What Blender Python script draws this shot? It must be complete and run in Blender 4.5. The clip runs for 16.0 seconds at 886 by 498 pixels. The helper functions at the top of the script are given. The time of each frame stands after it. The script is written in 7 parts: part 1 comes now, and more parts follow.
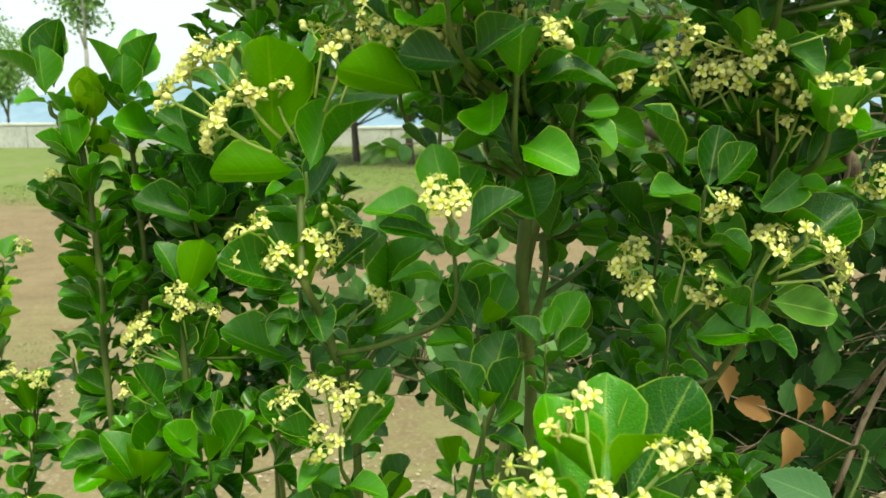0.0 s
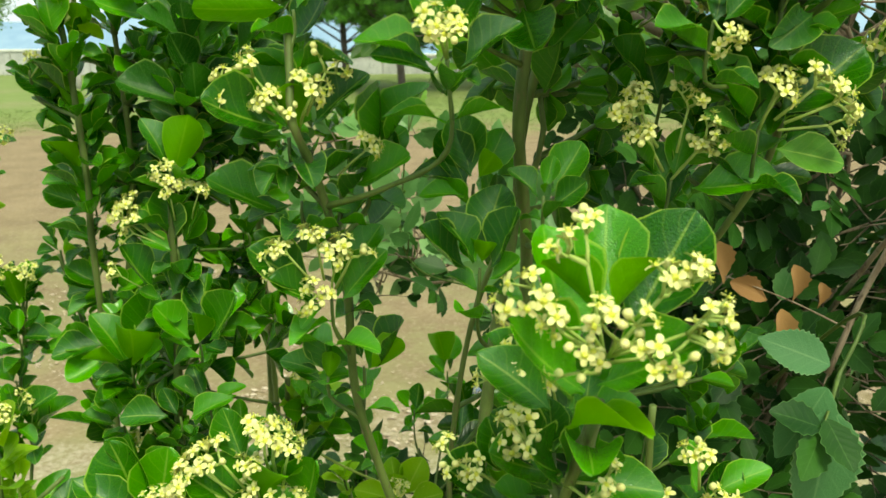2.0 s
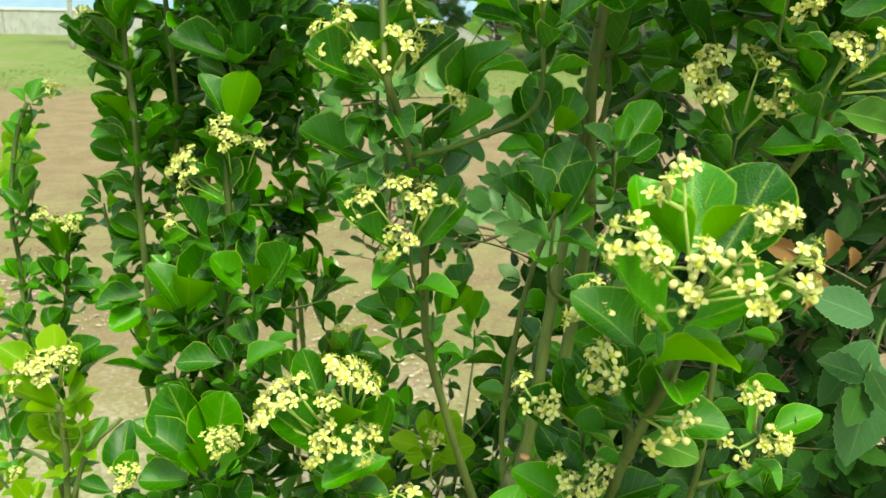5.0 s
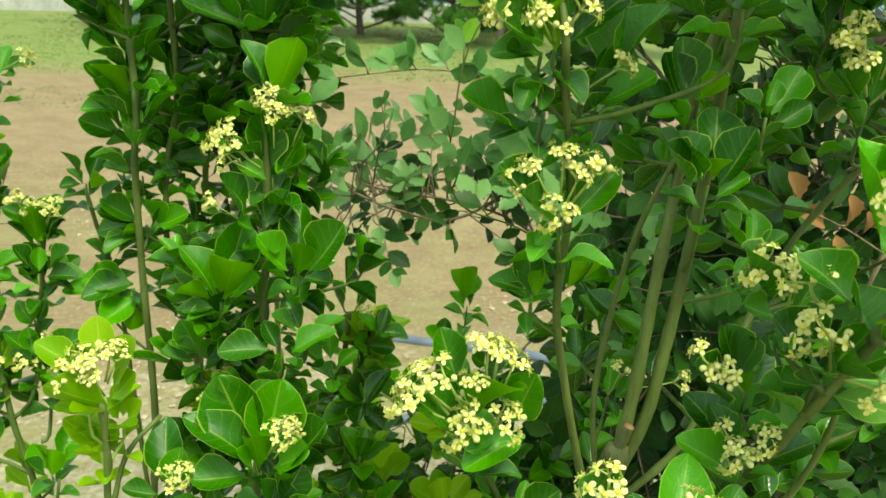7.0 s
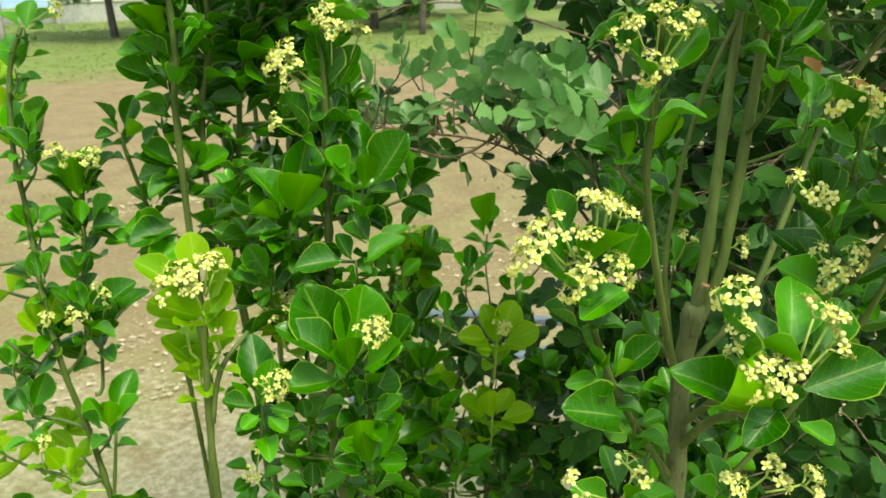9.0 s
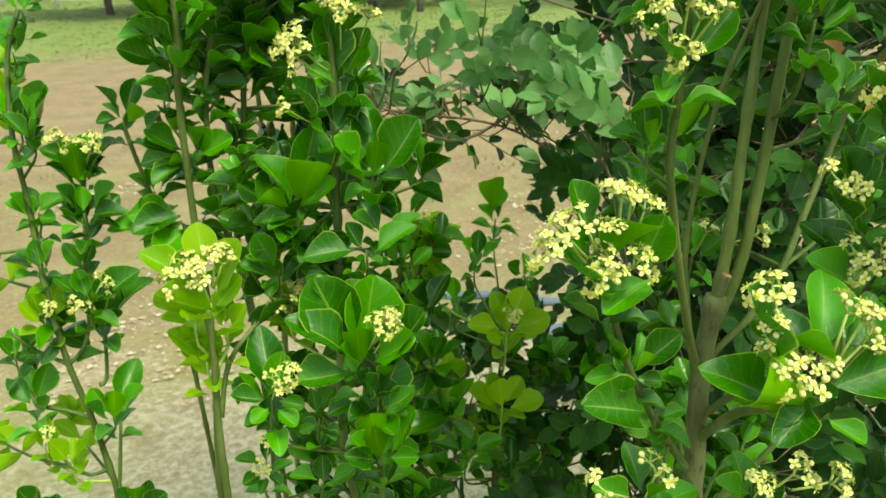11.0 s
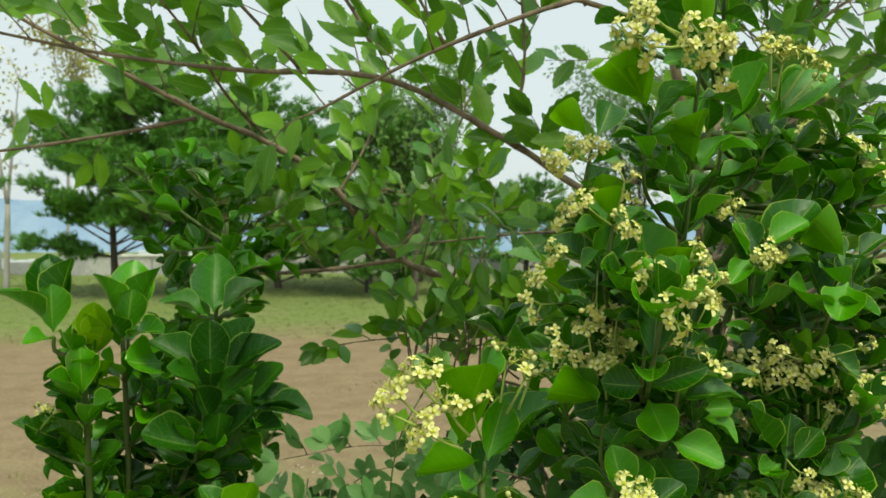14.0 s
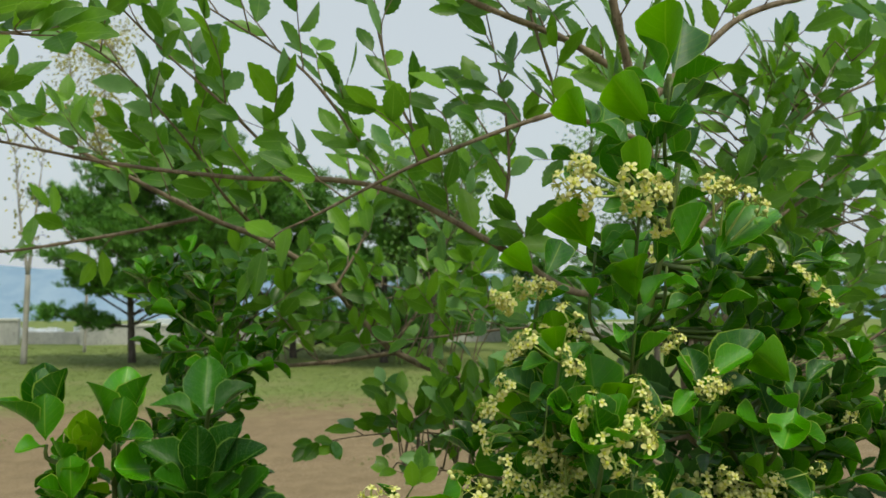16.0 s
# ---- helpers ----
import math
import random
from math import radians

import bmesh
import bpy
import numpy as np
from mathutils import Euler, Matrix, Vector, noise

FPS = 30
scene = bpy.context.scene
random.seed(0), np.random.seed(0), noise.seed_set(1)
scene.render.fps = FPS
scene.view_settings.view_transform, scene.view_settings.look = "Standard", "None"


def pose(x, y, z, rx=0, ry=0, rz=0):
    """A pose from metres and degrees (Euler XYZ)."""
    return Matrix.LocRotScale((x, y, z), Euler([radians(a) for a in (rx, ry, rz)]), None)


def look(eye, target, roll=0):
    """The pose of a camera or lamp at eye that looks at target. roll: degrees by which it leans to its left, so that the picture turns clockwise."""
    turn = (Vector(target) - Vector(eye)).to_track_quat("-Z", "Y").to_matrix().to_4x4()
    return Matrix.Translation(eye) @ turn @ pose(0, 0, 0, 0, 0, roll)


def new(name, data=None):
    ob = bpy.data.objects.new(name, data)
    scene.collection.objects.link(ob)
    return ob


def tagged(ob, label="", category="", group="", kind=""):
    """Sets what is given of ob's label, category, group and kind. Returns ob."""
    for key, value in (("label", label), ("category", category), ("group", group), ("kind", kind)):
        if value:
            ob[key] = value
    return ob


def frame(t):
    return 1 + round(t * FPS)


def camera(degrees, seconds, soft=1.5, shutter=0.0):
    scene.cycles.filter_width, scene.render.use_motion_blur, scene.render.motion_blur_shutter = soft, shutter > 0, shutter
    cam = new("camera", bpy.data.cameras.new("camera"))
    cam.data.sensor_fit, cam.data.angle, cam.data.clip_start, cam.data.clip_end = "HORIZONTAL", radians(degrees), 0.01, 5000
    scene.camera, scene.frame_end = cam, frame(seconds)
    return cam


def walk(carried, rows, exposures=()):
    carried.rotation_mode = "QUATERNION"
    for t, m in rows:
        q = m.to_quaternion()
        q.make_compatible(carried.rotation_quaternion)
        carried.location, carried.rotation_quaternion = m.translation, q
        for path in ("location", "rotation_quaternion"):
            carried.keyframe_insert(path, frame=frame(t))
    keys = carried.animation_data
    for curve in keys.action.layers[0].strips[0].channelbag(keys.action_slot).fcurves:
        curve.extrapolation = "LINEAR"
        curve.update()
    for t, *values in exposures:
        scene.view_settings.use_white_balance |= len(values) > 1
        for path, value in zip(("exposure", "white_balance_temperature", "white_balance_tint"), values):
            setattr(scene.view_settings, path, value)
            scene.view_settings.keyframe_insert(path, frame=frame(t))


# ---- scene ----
cam = camera(55.1, 16.0)
cam.data.dof.use_dof, cam.data.dof.focus_distance, cam.data.dof.aperture_fstop = True, 0.65, 18.0
PATH = [
    (0, (0.010, -0.037, 1.669), (-0.015, 1.932, 1.321), -0.4),
    (0.5, (0.010, -0.042, 1.653), (-0.013, 1.916, 1.246), -0.4),
    (1, (0.003, -0.043, 1.640), (-0.005, 1.907, 1.195), -0.1),
    (1.5, (0.009, -0.038, 1.630), (0.007, 1.903, 1.150), -0.2),
    (2, (0.008, -0.031, 1.616), (0.002, 1.904, 1.111), -0.2),
    (2.5, (0.000, -0.016, 1.598), (-0.001, 1.909, 1.057), 0.0),
    (3, (-0.009, -0.005, 1.590), (-0.014, 1.911, 1.016), 0.2),
    (5.5, (-0.061, -0.084, 1.615), (-0.025, 1.832, 1.043), 1.8),
    (6, (-0.086, -0.097, 1.620), (0.007, 1.817, 1.047), 2.6),
    (6.5, (-0.147, -0.035, 1.632), (0.004, 1.873, 1.052), 2.3),
    (7, (-0.233, -0.028, 1.594), (0.106, 1.847, 0.986), 2.4),
    (7.5, (-0.298, -0.048, 1.574), (0.125, 1.806, 0.954), 1.8),
    (8, (-0.332, -0.056, 1.552), (0.134, 1.784, 0.924), 0.2),
    (8.5, (-0.358, -0.067, 1.527), (0.122, 1.770, 0.898), -1.2),
    (11, (-0.372, -0.039, 1.530), (0.107, 1.778, 0.847), -1.6),
    (11.5, (-0.371, -0.037, 1.571), (0.129, 1.809, 0.986), -0.8),
    (12, (-0.348, -0.051, 1.632), (0.166, 1.829, 1.185), 0.1),
    (12.5, (-0.328, -0.063, 1.671), (0.198, 1.839, 1.344), 0.6),
    (13, (-0.304, -0.077, 1.718), (0.222, 1.841, 1.509), 0.7),
    (13.5, (-0.282, -0.092, 1.759), (0.248, 1.833, 1.634), 0.7),
    (14, (-0.269, -0.101, 1.796), (0.259, 1.827, 1.740), 0.4),
    (14.5, (-0.262, -0.107, 1.823), (0.256, 1.825, 1.834), 0.3),
    (15, (-0.259, -0.121, 1.844), (0.243, 1.813, 1.932), 0.5),
    (15.5, (-0.246, -0.137, 1.848), (0.244, 1.799, 1.950), 0.3),
    (16, (-0.237, -0.148, 1.845), (0.251, 1.788, 1.948), 0.3),
]
SKY, SUN = 0.134, 3.7
walk(cam, [(t, look(eye, target, roll)) for t, eye, target, roll in PATH],
     [(t, stops - 0.03, 7350 - 30 * max(0, t - 11) ** 1.6, tint) for t, stops, tint in ((0, 0.12, -9), (2.5, 0.18, -11), (5.5, 0.32, -12), (8.5, 0.29, -10), (12, 0.27, -12), (13, -0.18, -10), (14, -0.32, -5), (15, -0.62, 0), (16, -0.62, 0))])

# ---- sky and light ----
world = bpy.data.worlds.new("overcast sky")
scene.world = world
world.use_nodes = True
wn, wl = world.node_tree.nodes, world.node_tree.links
sky = wn.new("ShaderNodeTexSky")
sky.sky_type = "NISHITA"
sky.sun_disc = False
sky.sun_elevation, sky.sun_rotation = radians(58), radians(160)
sky.air_density, sky.dust_density, sky.ozone_density = 1.0, 4.0, 1.5
veil = wn.new("ShaderNodeMix")
veil.data_type = "RGBA"
veil.inputs["Factor"].default_value = 0.72
veil.inputs[7].default_value = (9.0, 9.7, 11.3, 1)
wl.new(sky.outputs[0], veil.inputs[6])
wl.new(veil.outputs[2], wn["Background"].inputs[0])
wn["Background"].inputs[1].default_value = SKY

sun = new("sun", bpy.data.lights.new("sun", "SUN"))
sun.data.energy, sun.data.angle, sun.data.color = SUN, radians(17), (1.0, 0.94, 0.83)
sun.matrix_world = look((0, 0, 10), (-0.2, 0.48, 10 - 0.85))


# ---- materials ----
def material(name):
    m = bpy.data.materials.new(name)
    m.use_nodes = True
    return m, m.node_tree.nodes, m.node_tree.links, m.node_tree.nodes["Principled BSDF"]


def node(nodes, kind, **values):
    n = nodes.new(kind)
    for k, v in values.items():
        n.inputs[k].default_value = v
    return n


def math_node(nodes, links, op, a, b=None, c=None):
    n = nodes.new("ShaderNodeMath")
    n.operation = op
    for i, v in enumerate((a, b, c)):
        if v is None:
            continue
        if isinstance(v, (int, float)):
            n.inputs[i].default_value = v
        else:
            links.new(v, n.inputs[i])
    return n.outputs[0]


def mix(nodes, links, factor, a, b):
    n = nodes.new("ShaderNodeMix")
    n.data_type = "RGBA"
    for slot, v in ((0, factor), (6, a), (7, b)):
        if isinstance(v, (int, float)):
            n.inputs[slot].default_value = v
        elif isinstance(v, tuple):
            n.inputs[slot].default_value = (*v, 1)
        else:
            links.new(v, n.inputs[slot])
    return n.outputs[2]


def ramp(nodes, links, value, lo, hi):
    n = nodes.new("ShaderNodeMapRange")
    n.interpolation_type = "SMOOTHSTEP"
    n.inputs[1].default_value, n.inputs[2].default_value = lo, hi
    links.new(value, n.inputs[0])
    return n.outputs[0]


def leaf_material(name, deep, fresh, rim, rough=0.3, glow=0.3, rib=0.5, island=False, spots=0.0, gloss=0.25):
    """A leaf: colour by leaf and by mottling, pale midrib and rim, light passing through."""
    m, n, l, bsdf = material(name)
    if island:
        rnd = n.new("ShaderNodeNewGeometry").outputs["Random Per Island"]
    else:
        rnd = n.new("ShaderNodeObjectInfo").outputs["Random"]
    uv = n.new("ShaderNodeUVMap")
    sep = n.new("ShaderNodeSeparateXYZ")
    l.new(uv.outputs[0], sep.inputs[0])
    side = math_node(n, l, "ABSOLUTE", math_node(n, l, "SUBTRACT", sep.outputs[0], 0.5))
    geo = n.new("ShaderNodeTexCoord")
    mott = node(n, "ShaderNodeTexNoise", Scale=55.0, Detail=4.0)
    l.new(geo.outputs["Object"], mott.inputs[0])
    f = math_node(n, l, "ADD", math_node(n, l, "MULTIPLY", math_node(n, l, "POWER", rnd, 1.4), 0.9), math_node(n, l, "MULTIPLY", math_node(n, l, "SUBTRACT", mott.outputs[0], 0.5), 0.7))
    col = mix(n, l, f, deep, fresh)
    # veins leave the midrib at a slant
    vein = math_node(n, l, "SINE", math_node(n, l, "MULTIPLY", math_node(n, l, "SUBTRACT", sep.outputs[1], math_node(n, l, "MULTIPLY", side, 0.55)), 42.0))
    veins = math_node(n, l, "MULTIPLY", ramp(n, l, vein, 0.86, 1.0), 0.09)
    col = mix(n, l, veins, col, rim)
    midrib = math_node(n, l, "SUBTRACT", 1.0, ramp(n, l, side, 0.008, 0.032))
    col = mix(n, l, math_node(n, l, "MULTIPLY", midrib, rib), col, rim)
    edge = ramp(n, l, side, 0.468, 0.49)
    col = mix(n, l, math_node(n, l, "MULTIPLY", edge, 0.7), col, rim)
    if spots:
        sp = node(n, "ShaderNodeTexNoise", Scale=190.0, Detail=2.0)
        l.new(geo.outputs["Object"], sp.inputs[0])
        col = mix(n, l, math_node(n, l, "MULTIPLY", ramp(n, l, sp.outputs[0], 0.68, 0.74), spots), col, (0.3, 0.2, 0.07))
    l.new(col, bsdf.inputs["Base Color"])
    bsdf.inputs["Roughness"].default_value = rough
    bsdf.inputs["Specular IOR Level"].default_value = gloss
    rg = math_node(n, l, "ADD", rough - 0.08, math_node(n, l, "MULTIPLY", mott.outputs[0], 0.2))
    l.new(rg, bsdf.inputs["Roughness"])
    bump = node(n, "ShaderNodeBump", Strength=0.6, Distance=0.001)
    h = math_node(n, l, "ADD", math_node(n, l, "MULTIPLY", vein, 0.06), mott.outputs[0])
    l.new(h, bump.inputs["Height"])
    l.new(bump.outputs[0], bsdf.inputs["Normal"])
    thin = n.new("ShaderNodeBsdfTranslucent")
    l.new(mix(n, l, 0.35, col, tuple(min(1, c * 1.6) for c in fresh)), thin.inputs[0])
    both = node(n, "ShaderNodeMixShader", Fac=glow)
    l.new(bsdf.outputs[0], both.inputs[1])
    l.new(thin.outputs[0], both.inputs[2])
    l.new(both.outputs[0], n["Material Output"].inputs[0])
    return m


def mottled(name, a, b, rough, scale=40.0, bump=0.4, stretch=1.0, depth=0.001, spec=0.4, island=False, c=None):
    """A plain organic surface: two colours by noise at two scales, with fine relief."""
    m, n, l, bsdf = material(name)
    pos = n.new("ShaderNodeTexCoord")
    mp = n.new("ShaderNodeMapping")
    mp.inputs["Scale"].default_value = (1, 1, stretch)
    l.new(pos.outputs["Object"], mp.inputs[0])
    big = node(n, "ShaderNodeTexNoise", Scale=scale, Detail=5.0, Roughness=0.65)
    fine = node(n, "ShaderNodeTexNoise", Scale=scale * 7, Detail=3.0)
    l.new(mp.outputs[0], big.inputs[0])
    l.new(mp.outputs[0], fine.inputs[0])
    f = ramp(n, l, big.outputs[0], 0.32, 0.68)
    if island:
        rnd = n.new("ShaderNodeNewGeometry").outputs["Random Per Island"]
        f = math_node(n, l, "ADD", math_node(n, l, "MULTIPLY", f, 0.4), math_node(n, l, "MULTIPLY", rnd, 0.6))
    col = mix(n, l, f, a, b)
    if c:
        col = mix(n, l, ramp(n, l, fine.outputs[0], 0.55, 0.7), col, c)
    l.new(col, bsdf.inputs["Base Color"])
    bsdf.inputs["Roughness"].default_value = rough
    bsdf.inputs["Specular IOR Level"].default_value = spec
    bp = node(n, "ShaderNodeBump", Strength=bump, Distance=depth)
    l.new(math_node(n, l, "ADD", big.outputs[0], math_node(n, l, "MULTIPLY", fine.outputs[0], 0.5)), bp.inputs["Height"])
    l.new(bp.outputs[0], bsdf.inputs["Normal"])
    return m


LEAF = leaf_material("glossy evergreen leaf", (0.01, 0.082, 0.002), (0.088, 0.37, 0.003), (0.4, 0.6, 0.07), 0.18, 0.2, rib=0.35, gloss=0.55)
# evergreen leaf for the shrubs' insides, shadow depth added by a darker green
INNER_SHADE_MASS = leaf_material("glossy evergreen leaf, darkened for shade, many", (0.007, 0.056, 0.001), (0.078, 0.31, 0.003), (0.3, 0.5, 0.04), 0.22, 0.18, rib=0.3, island=True, gloss=0.45)
YOUNG_MASS = leaf_material("fresh leaf, many", (0.17, 0.38, 0.01), (0.3, 0.52, 0.016), (0.5, 0.62, 0.1), 0.32, 0.35, island=True)
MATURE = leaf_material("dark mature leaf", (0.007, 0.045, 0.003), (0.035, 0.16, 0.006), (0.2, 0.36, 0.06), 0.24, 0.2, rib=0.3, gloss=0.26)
UNDER = leaf_material("dull pale side of a leaf", (0.075, 0.27, 0.002), (0.165, 0.43, 0.004), (0.34, 0.55, 0.04), 0.42, 0.38, rib=0.25, gloss=0.15)
YOUNG = leaf_material("fresh yellow-green leaf", (0.15, 0.36, 0.006), (0.28, 0.5, 0.01), (0.48, 0.6, 0.08), 0.3, 0.36, gloss=0.25)
SPOTTED = leaf_material("leaf with brown spots", (0.06, 0.2, 0.014), (0.12, 0.3, 0.025), (0.42, 0.56, 0.12), 0.34, 0.25, spots=0.8)
ELM = leaf_material("thin serrate leaf", (0.04, 0.14, 0.008), (0.19, 0.42, 0.018), (0.3, 0.5, 0.1), 0.3, 0.36, rib=0.35, gloss=0.4)
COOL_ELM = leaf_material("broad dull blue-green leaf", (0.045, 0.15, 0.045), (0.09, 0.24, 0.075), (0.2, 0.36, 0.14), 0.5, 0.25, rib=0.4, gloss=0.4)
# elm leaf darkened to paint the shade inside the thicket
LOW_SHADE_MASS = leaf_material("serrate leaf, shade in the colour, many", (0.01, 0.045, 0.006), (0.045, 0.14, 0.016), (0.1, 0.22, 0.05), 0.4, 0.2, rib=0.3, island=True, gloss=0.2)
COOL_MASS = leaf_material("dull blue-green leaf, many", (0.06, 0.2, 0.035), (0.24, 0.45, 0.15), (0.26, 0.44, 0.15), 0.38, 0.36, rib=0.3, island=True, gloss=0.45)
ELM_MASS = leaf_material("thin serrate leaf, many", (0.03, 0.12, 0.008), (0.2, 0.43, 0.018), (0.28, 0.48, 0.1), 0.3, 0.42, rib=0.35, island=True, gloss=0.4)
DRY = leaf_material("withered leaf", (0.3, 0.16, 0.06), (0.48, 0.28, 0.11), (0.4, 0.22, 0.1), 0.7, 0.15)
STEM = mottled("green-grey shrub bark", (0.06, 0.1, 0.016), (0.115, 0.165, 0.036), 0.6, 60, 0.5, 0.25, 0.0012, c=(0.1, 0.1, 0.035))
WOOD = mottled("olive-brown bark", (0.06, 0.082, 0.025), (0.12, 0.145, 0.05), 0.75, 45, 0.7, 0.3, 0.002, c=(0.06, 0.055, 0.025))
TWIG = mottled("dark green twig", (0.05, 0.09, 0.014), (0.095, 0.15, 0.026), 0.55, 80, 0.4, 0.3, 0.0006)
ELM_BARK = mottled("brown elm bark", (0.14, 0.105, 0.065), (0.28, 0.22, 0.15), 0.7, 50, 0.6, 0.3, 0.001, c=(0.1, 0.07, 0.045))
STALK = mottled("pale flower stalk", (0.3, 0.42, 0.08), (0.4, 0.5, 0.13), 0.5, 90, 0.2, 1, 0.0003)
PETAL = mottled("cream-yellow petal", (0.6, 0.6, 0.18), (0.74, 0.73, 0.32), 0.5, 160, 0.2, 1, 0.0003, island=True)
DISC = mottled("nectar disc", (0.55, 0.6, 0.06), (0.68, 0.66, 0.1), 0.3, 200, 0.2, 1, 0.0003)
PITH = mottled("fresh cut wood", (0.3, 0.13, 0.07), (0.42, 0.24, 0.13), 0.8, 120, 0.6, 1, 0.001)
HOSE = mottled("blue-grey plastic pipe", (0.1, 0.125, 0.17), (0.14, 0.17, 0.22), 0.6, 8, 0.1, 1, 0.001, spec=0.2)
PINE_BARK = mottled("pine bark", (0.06, 0.05, 0.04), (0.13, 0.11, 0.09), 0.9, 12, 0.9, 0.4, 0.02)
NEEDLE = mottled("pine needles", (0.035, 0.15, 0.016), (0.15, 0.36, 0.04), 0.55, 3, 0.1, 1, 0.001, island=True)
BROAD = mottled("broad-leaved crown", (0.05, 0.14, 0.02), (0.14, 0.28, 0.04), 0.5, 2, 0.1, 1, 0.001, island=True)
AUTUMN = mottled("yellowing young crown", (0.25, 0.3, 0.04), (0.42, 0.36, 0.06), 0.5, 2, 0.1, 1, 0.001, island=True)
PALE_BARK = mottled("pale young bark", (0.3, 0.29, 0.26), (0.42, 0.4, 0.36), 0.85, 9, 0.6, 0.3, 0.01)
CONCRETE = mottled("weathered concrete", (0.38, 0.38, 0.37), (0.5, 0.5, 0.48), 0.85, 2.2, 0.4, 0.5, 0.006, c=(0.3, 0.3, 0.29))
COPING = mottled("pale stone coping", (0.6, 0.6, 0.56), (0.7, 0.69, 0.64), 0.8, 3, 0.3, 1, 0.004)
GRASS = mottled("grass blades", (0.14, 0.2, 0.05), (0.22, 0.28, 0.09), 0.6, 4, 0.1, 1, 0.001, island=True)
LITTER = mottled("dead leaves and chips", (0.3, 0.22, 0.14), (0.56, 0.48, 0.37), 0.85, 30, 0.4, 1, 0.001, island=True)
# the hills' blue is air haze put into the base colour
HAZED_HILL = mottled("far wooded hills, haze in the colour", (0.2, 0.3, 0.42), (0.26, 0.36, 0.47), 1.0, 0.012, 0.0, 1, 0.001, spec=0.0)
TOWN = mottled("far pale buildings", (0.45, 0.5, 0.56), (0.62, 0.66, 0.7), 0.9, 0.1, 0.0, 1, 0.001, spec=0.0, island=True)


def ground_material():
    m, n, l, bsdf = material("sandy soil with thin grass")
    geo = n.new("ShaderNodeNewGeometry")
    sep = n.new("ShaderNodeSeparateXYZ")
    l.new(geo.outputs["Position"], sep.inputs[0])
    wide = node(n, "ShaderNodeTexNoise", Scale=0.45, Detail=6.0, Roughness=0.62)
    mid = node(n, "ShaderNodeTexNoise", Scale=2.6, Detail=6.0, Roughness=0.7)
    fine = node(n, "ShaderNodeTexNoise", Scale=38.0, Detail=5.0, Roughness=0.7)
    for t in (wide, mid, fine):
        l.new(geo.outputs["Position"], t.inputs[0])
    soil = mix(n, l, ramp(n, l, mid.outputs[0], 0.3, 0.7), (0.19, 0.14, 0.078), (0.27, 0.205, 0.12))
    soil = mix(n, l, ramp(n, l, fine.outputs[0], 0.5, 0.75), soil, (0.38, 0.3, 0.21))
    soil = mix(n, l, ramp(n, l, fine.outputs[0], 0.47, 0.3), soil, (0.18, 0.12, 0.07))
    turf = mix(n, l, ramp(n, l, mid.outputs[0], 0.3, 0.7), (0.13, 0.18, 0.045), (0.21, 0.26, 0.085))
    turf = mix(n, l, ramp(n, l, fine.outputs[0], 0.4, 0.7), turf, (0.17, 0.22, 0.065))
    turf = mix(n, l, math_node(n, l, "MULTIPLY", ramp(n, l, wide.outputs[0], 0.5, 0.72), 0.5), turf, (0.25, 0.23, 0.12))
    # the lawn begins some way off, with a ragged edge; thin grass nearer by
    far = math_node(n, l, "ADD", sep.outputs[1], math_node(n, l, "MULTIPLY", math_node(n, l, "SUBTRACT", mid.outputs[0], 0.5), 6.0))
    lawn = ramp(n, l, far, 12.5, 16.5)
    patch = math_node(n, l, "MULTIPLY", ramp(n, l, wide.outputs[0], 0.38, 0.54), ramp(n, l, mid.outputs[0], 0.36, 0.58))
    near = math_node(n, l, "MULTIPLY", patch, math_node(n, l, "SUBTRACT", 1.0, ramp(n, l, sep.outputs[1], 5.0, 8.0)))
    band = math_node(n, l, "MULTIPLY", ramp(n, l, far, 3.6, 2.2), ramp(n, l, far, 0.2, 1.4))
    grit = math_node(n, l, "MULTIPLY", band, ramp(n, l, mid.outputs[0], 0.2, 0.6))
    soil = mix(n, l, grit, soil, mix(n, l, ramp(n, l, fine.outputs[0], 0.4, 0.6), (0.3, 0.27, 0.16), (0.5, 0.45, 0.33)))
    f = math_node(n, l, "MAXIMUM", lawn, math_node(n, l, "MULTIPLY", near, 0.35))
    l.new(mix(n, l, f, soil, turf), bsdf.inputs["Base Color"])
    bsdf.inputs["Roughness"].default_value = 0.95
    bsdf.inputs["Specular IOR Level"].default_value = 0.15
    bp = node(n, "ShaderNodeBump", Strength=0.9, Distance=0.02)
    l.new(math_node(n, l, "ADD", mid.outputs[0], math_node(n, l, "MULTIPLY", fine.outputs[0], 0.5)), bp.inputs["Height"])
    l.new(bp.outputs[0], bsdf.inputs["Normal"])
    return m


SOIL = ground_material()


# ---- building blocks ----
def mesh(name, verts, faces, mats, uvs=None, index=None, smooth=True):
    me = bpy.data.meshes.new(name)
    me.from_pydata([tuple(v) for v in verts], [], [tuple(f) for f in faces])
    for m in mats:
        me.materials.append(m)
    if uvs is not None:
        layer = me.uv_layers.new(name="UVMap")
        vi = np.zeros(len(me.loops), dtype=np.int32)
        me.loops.foreach_get("vertex_index", vi)
        layer.data.foreach_set("uv", np.asarray(uvs, dtype=np.float32)[vi].ravel())
    if index is not None:
        me.polygons.foreach_set("material_index", np.asarray(index, dtype=np.int32))
    if smooth:
        me.polygons.foreach_set("use_smooth", np.ones(len(faces), dtype=bool))
    me.update()
    return me


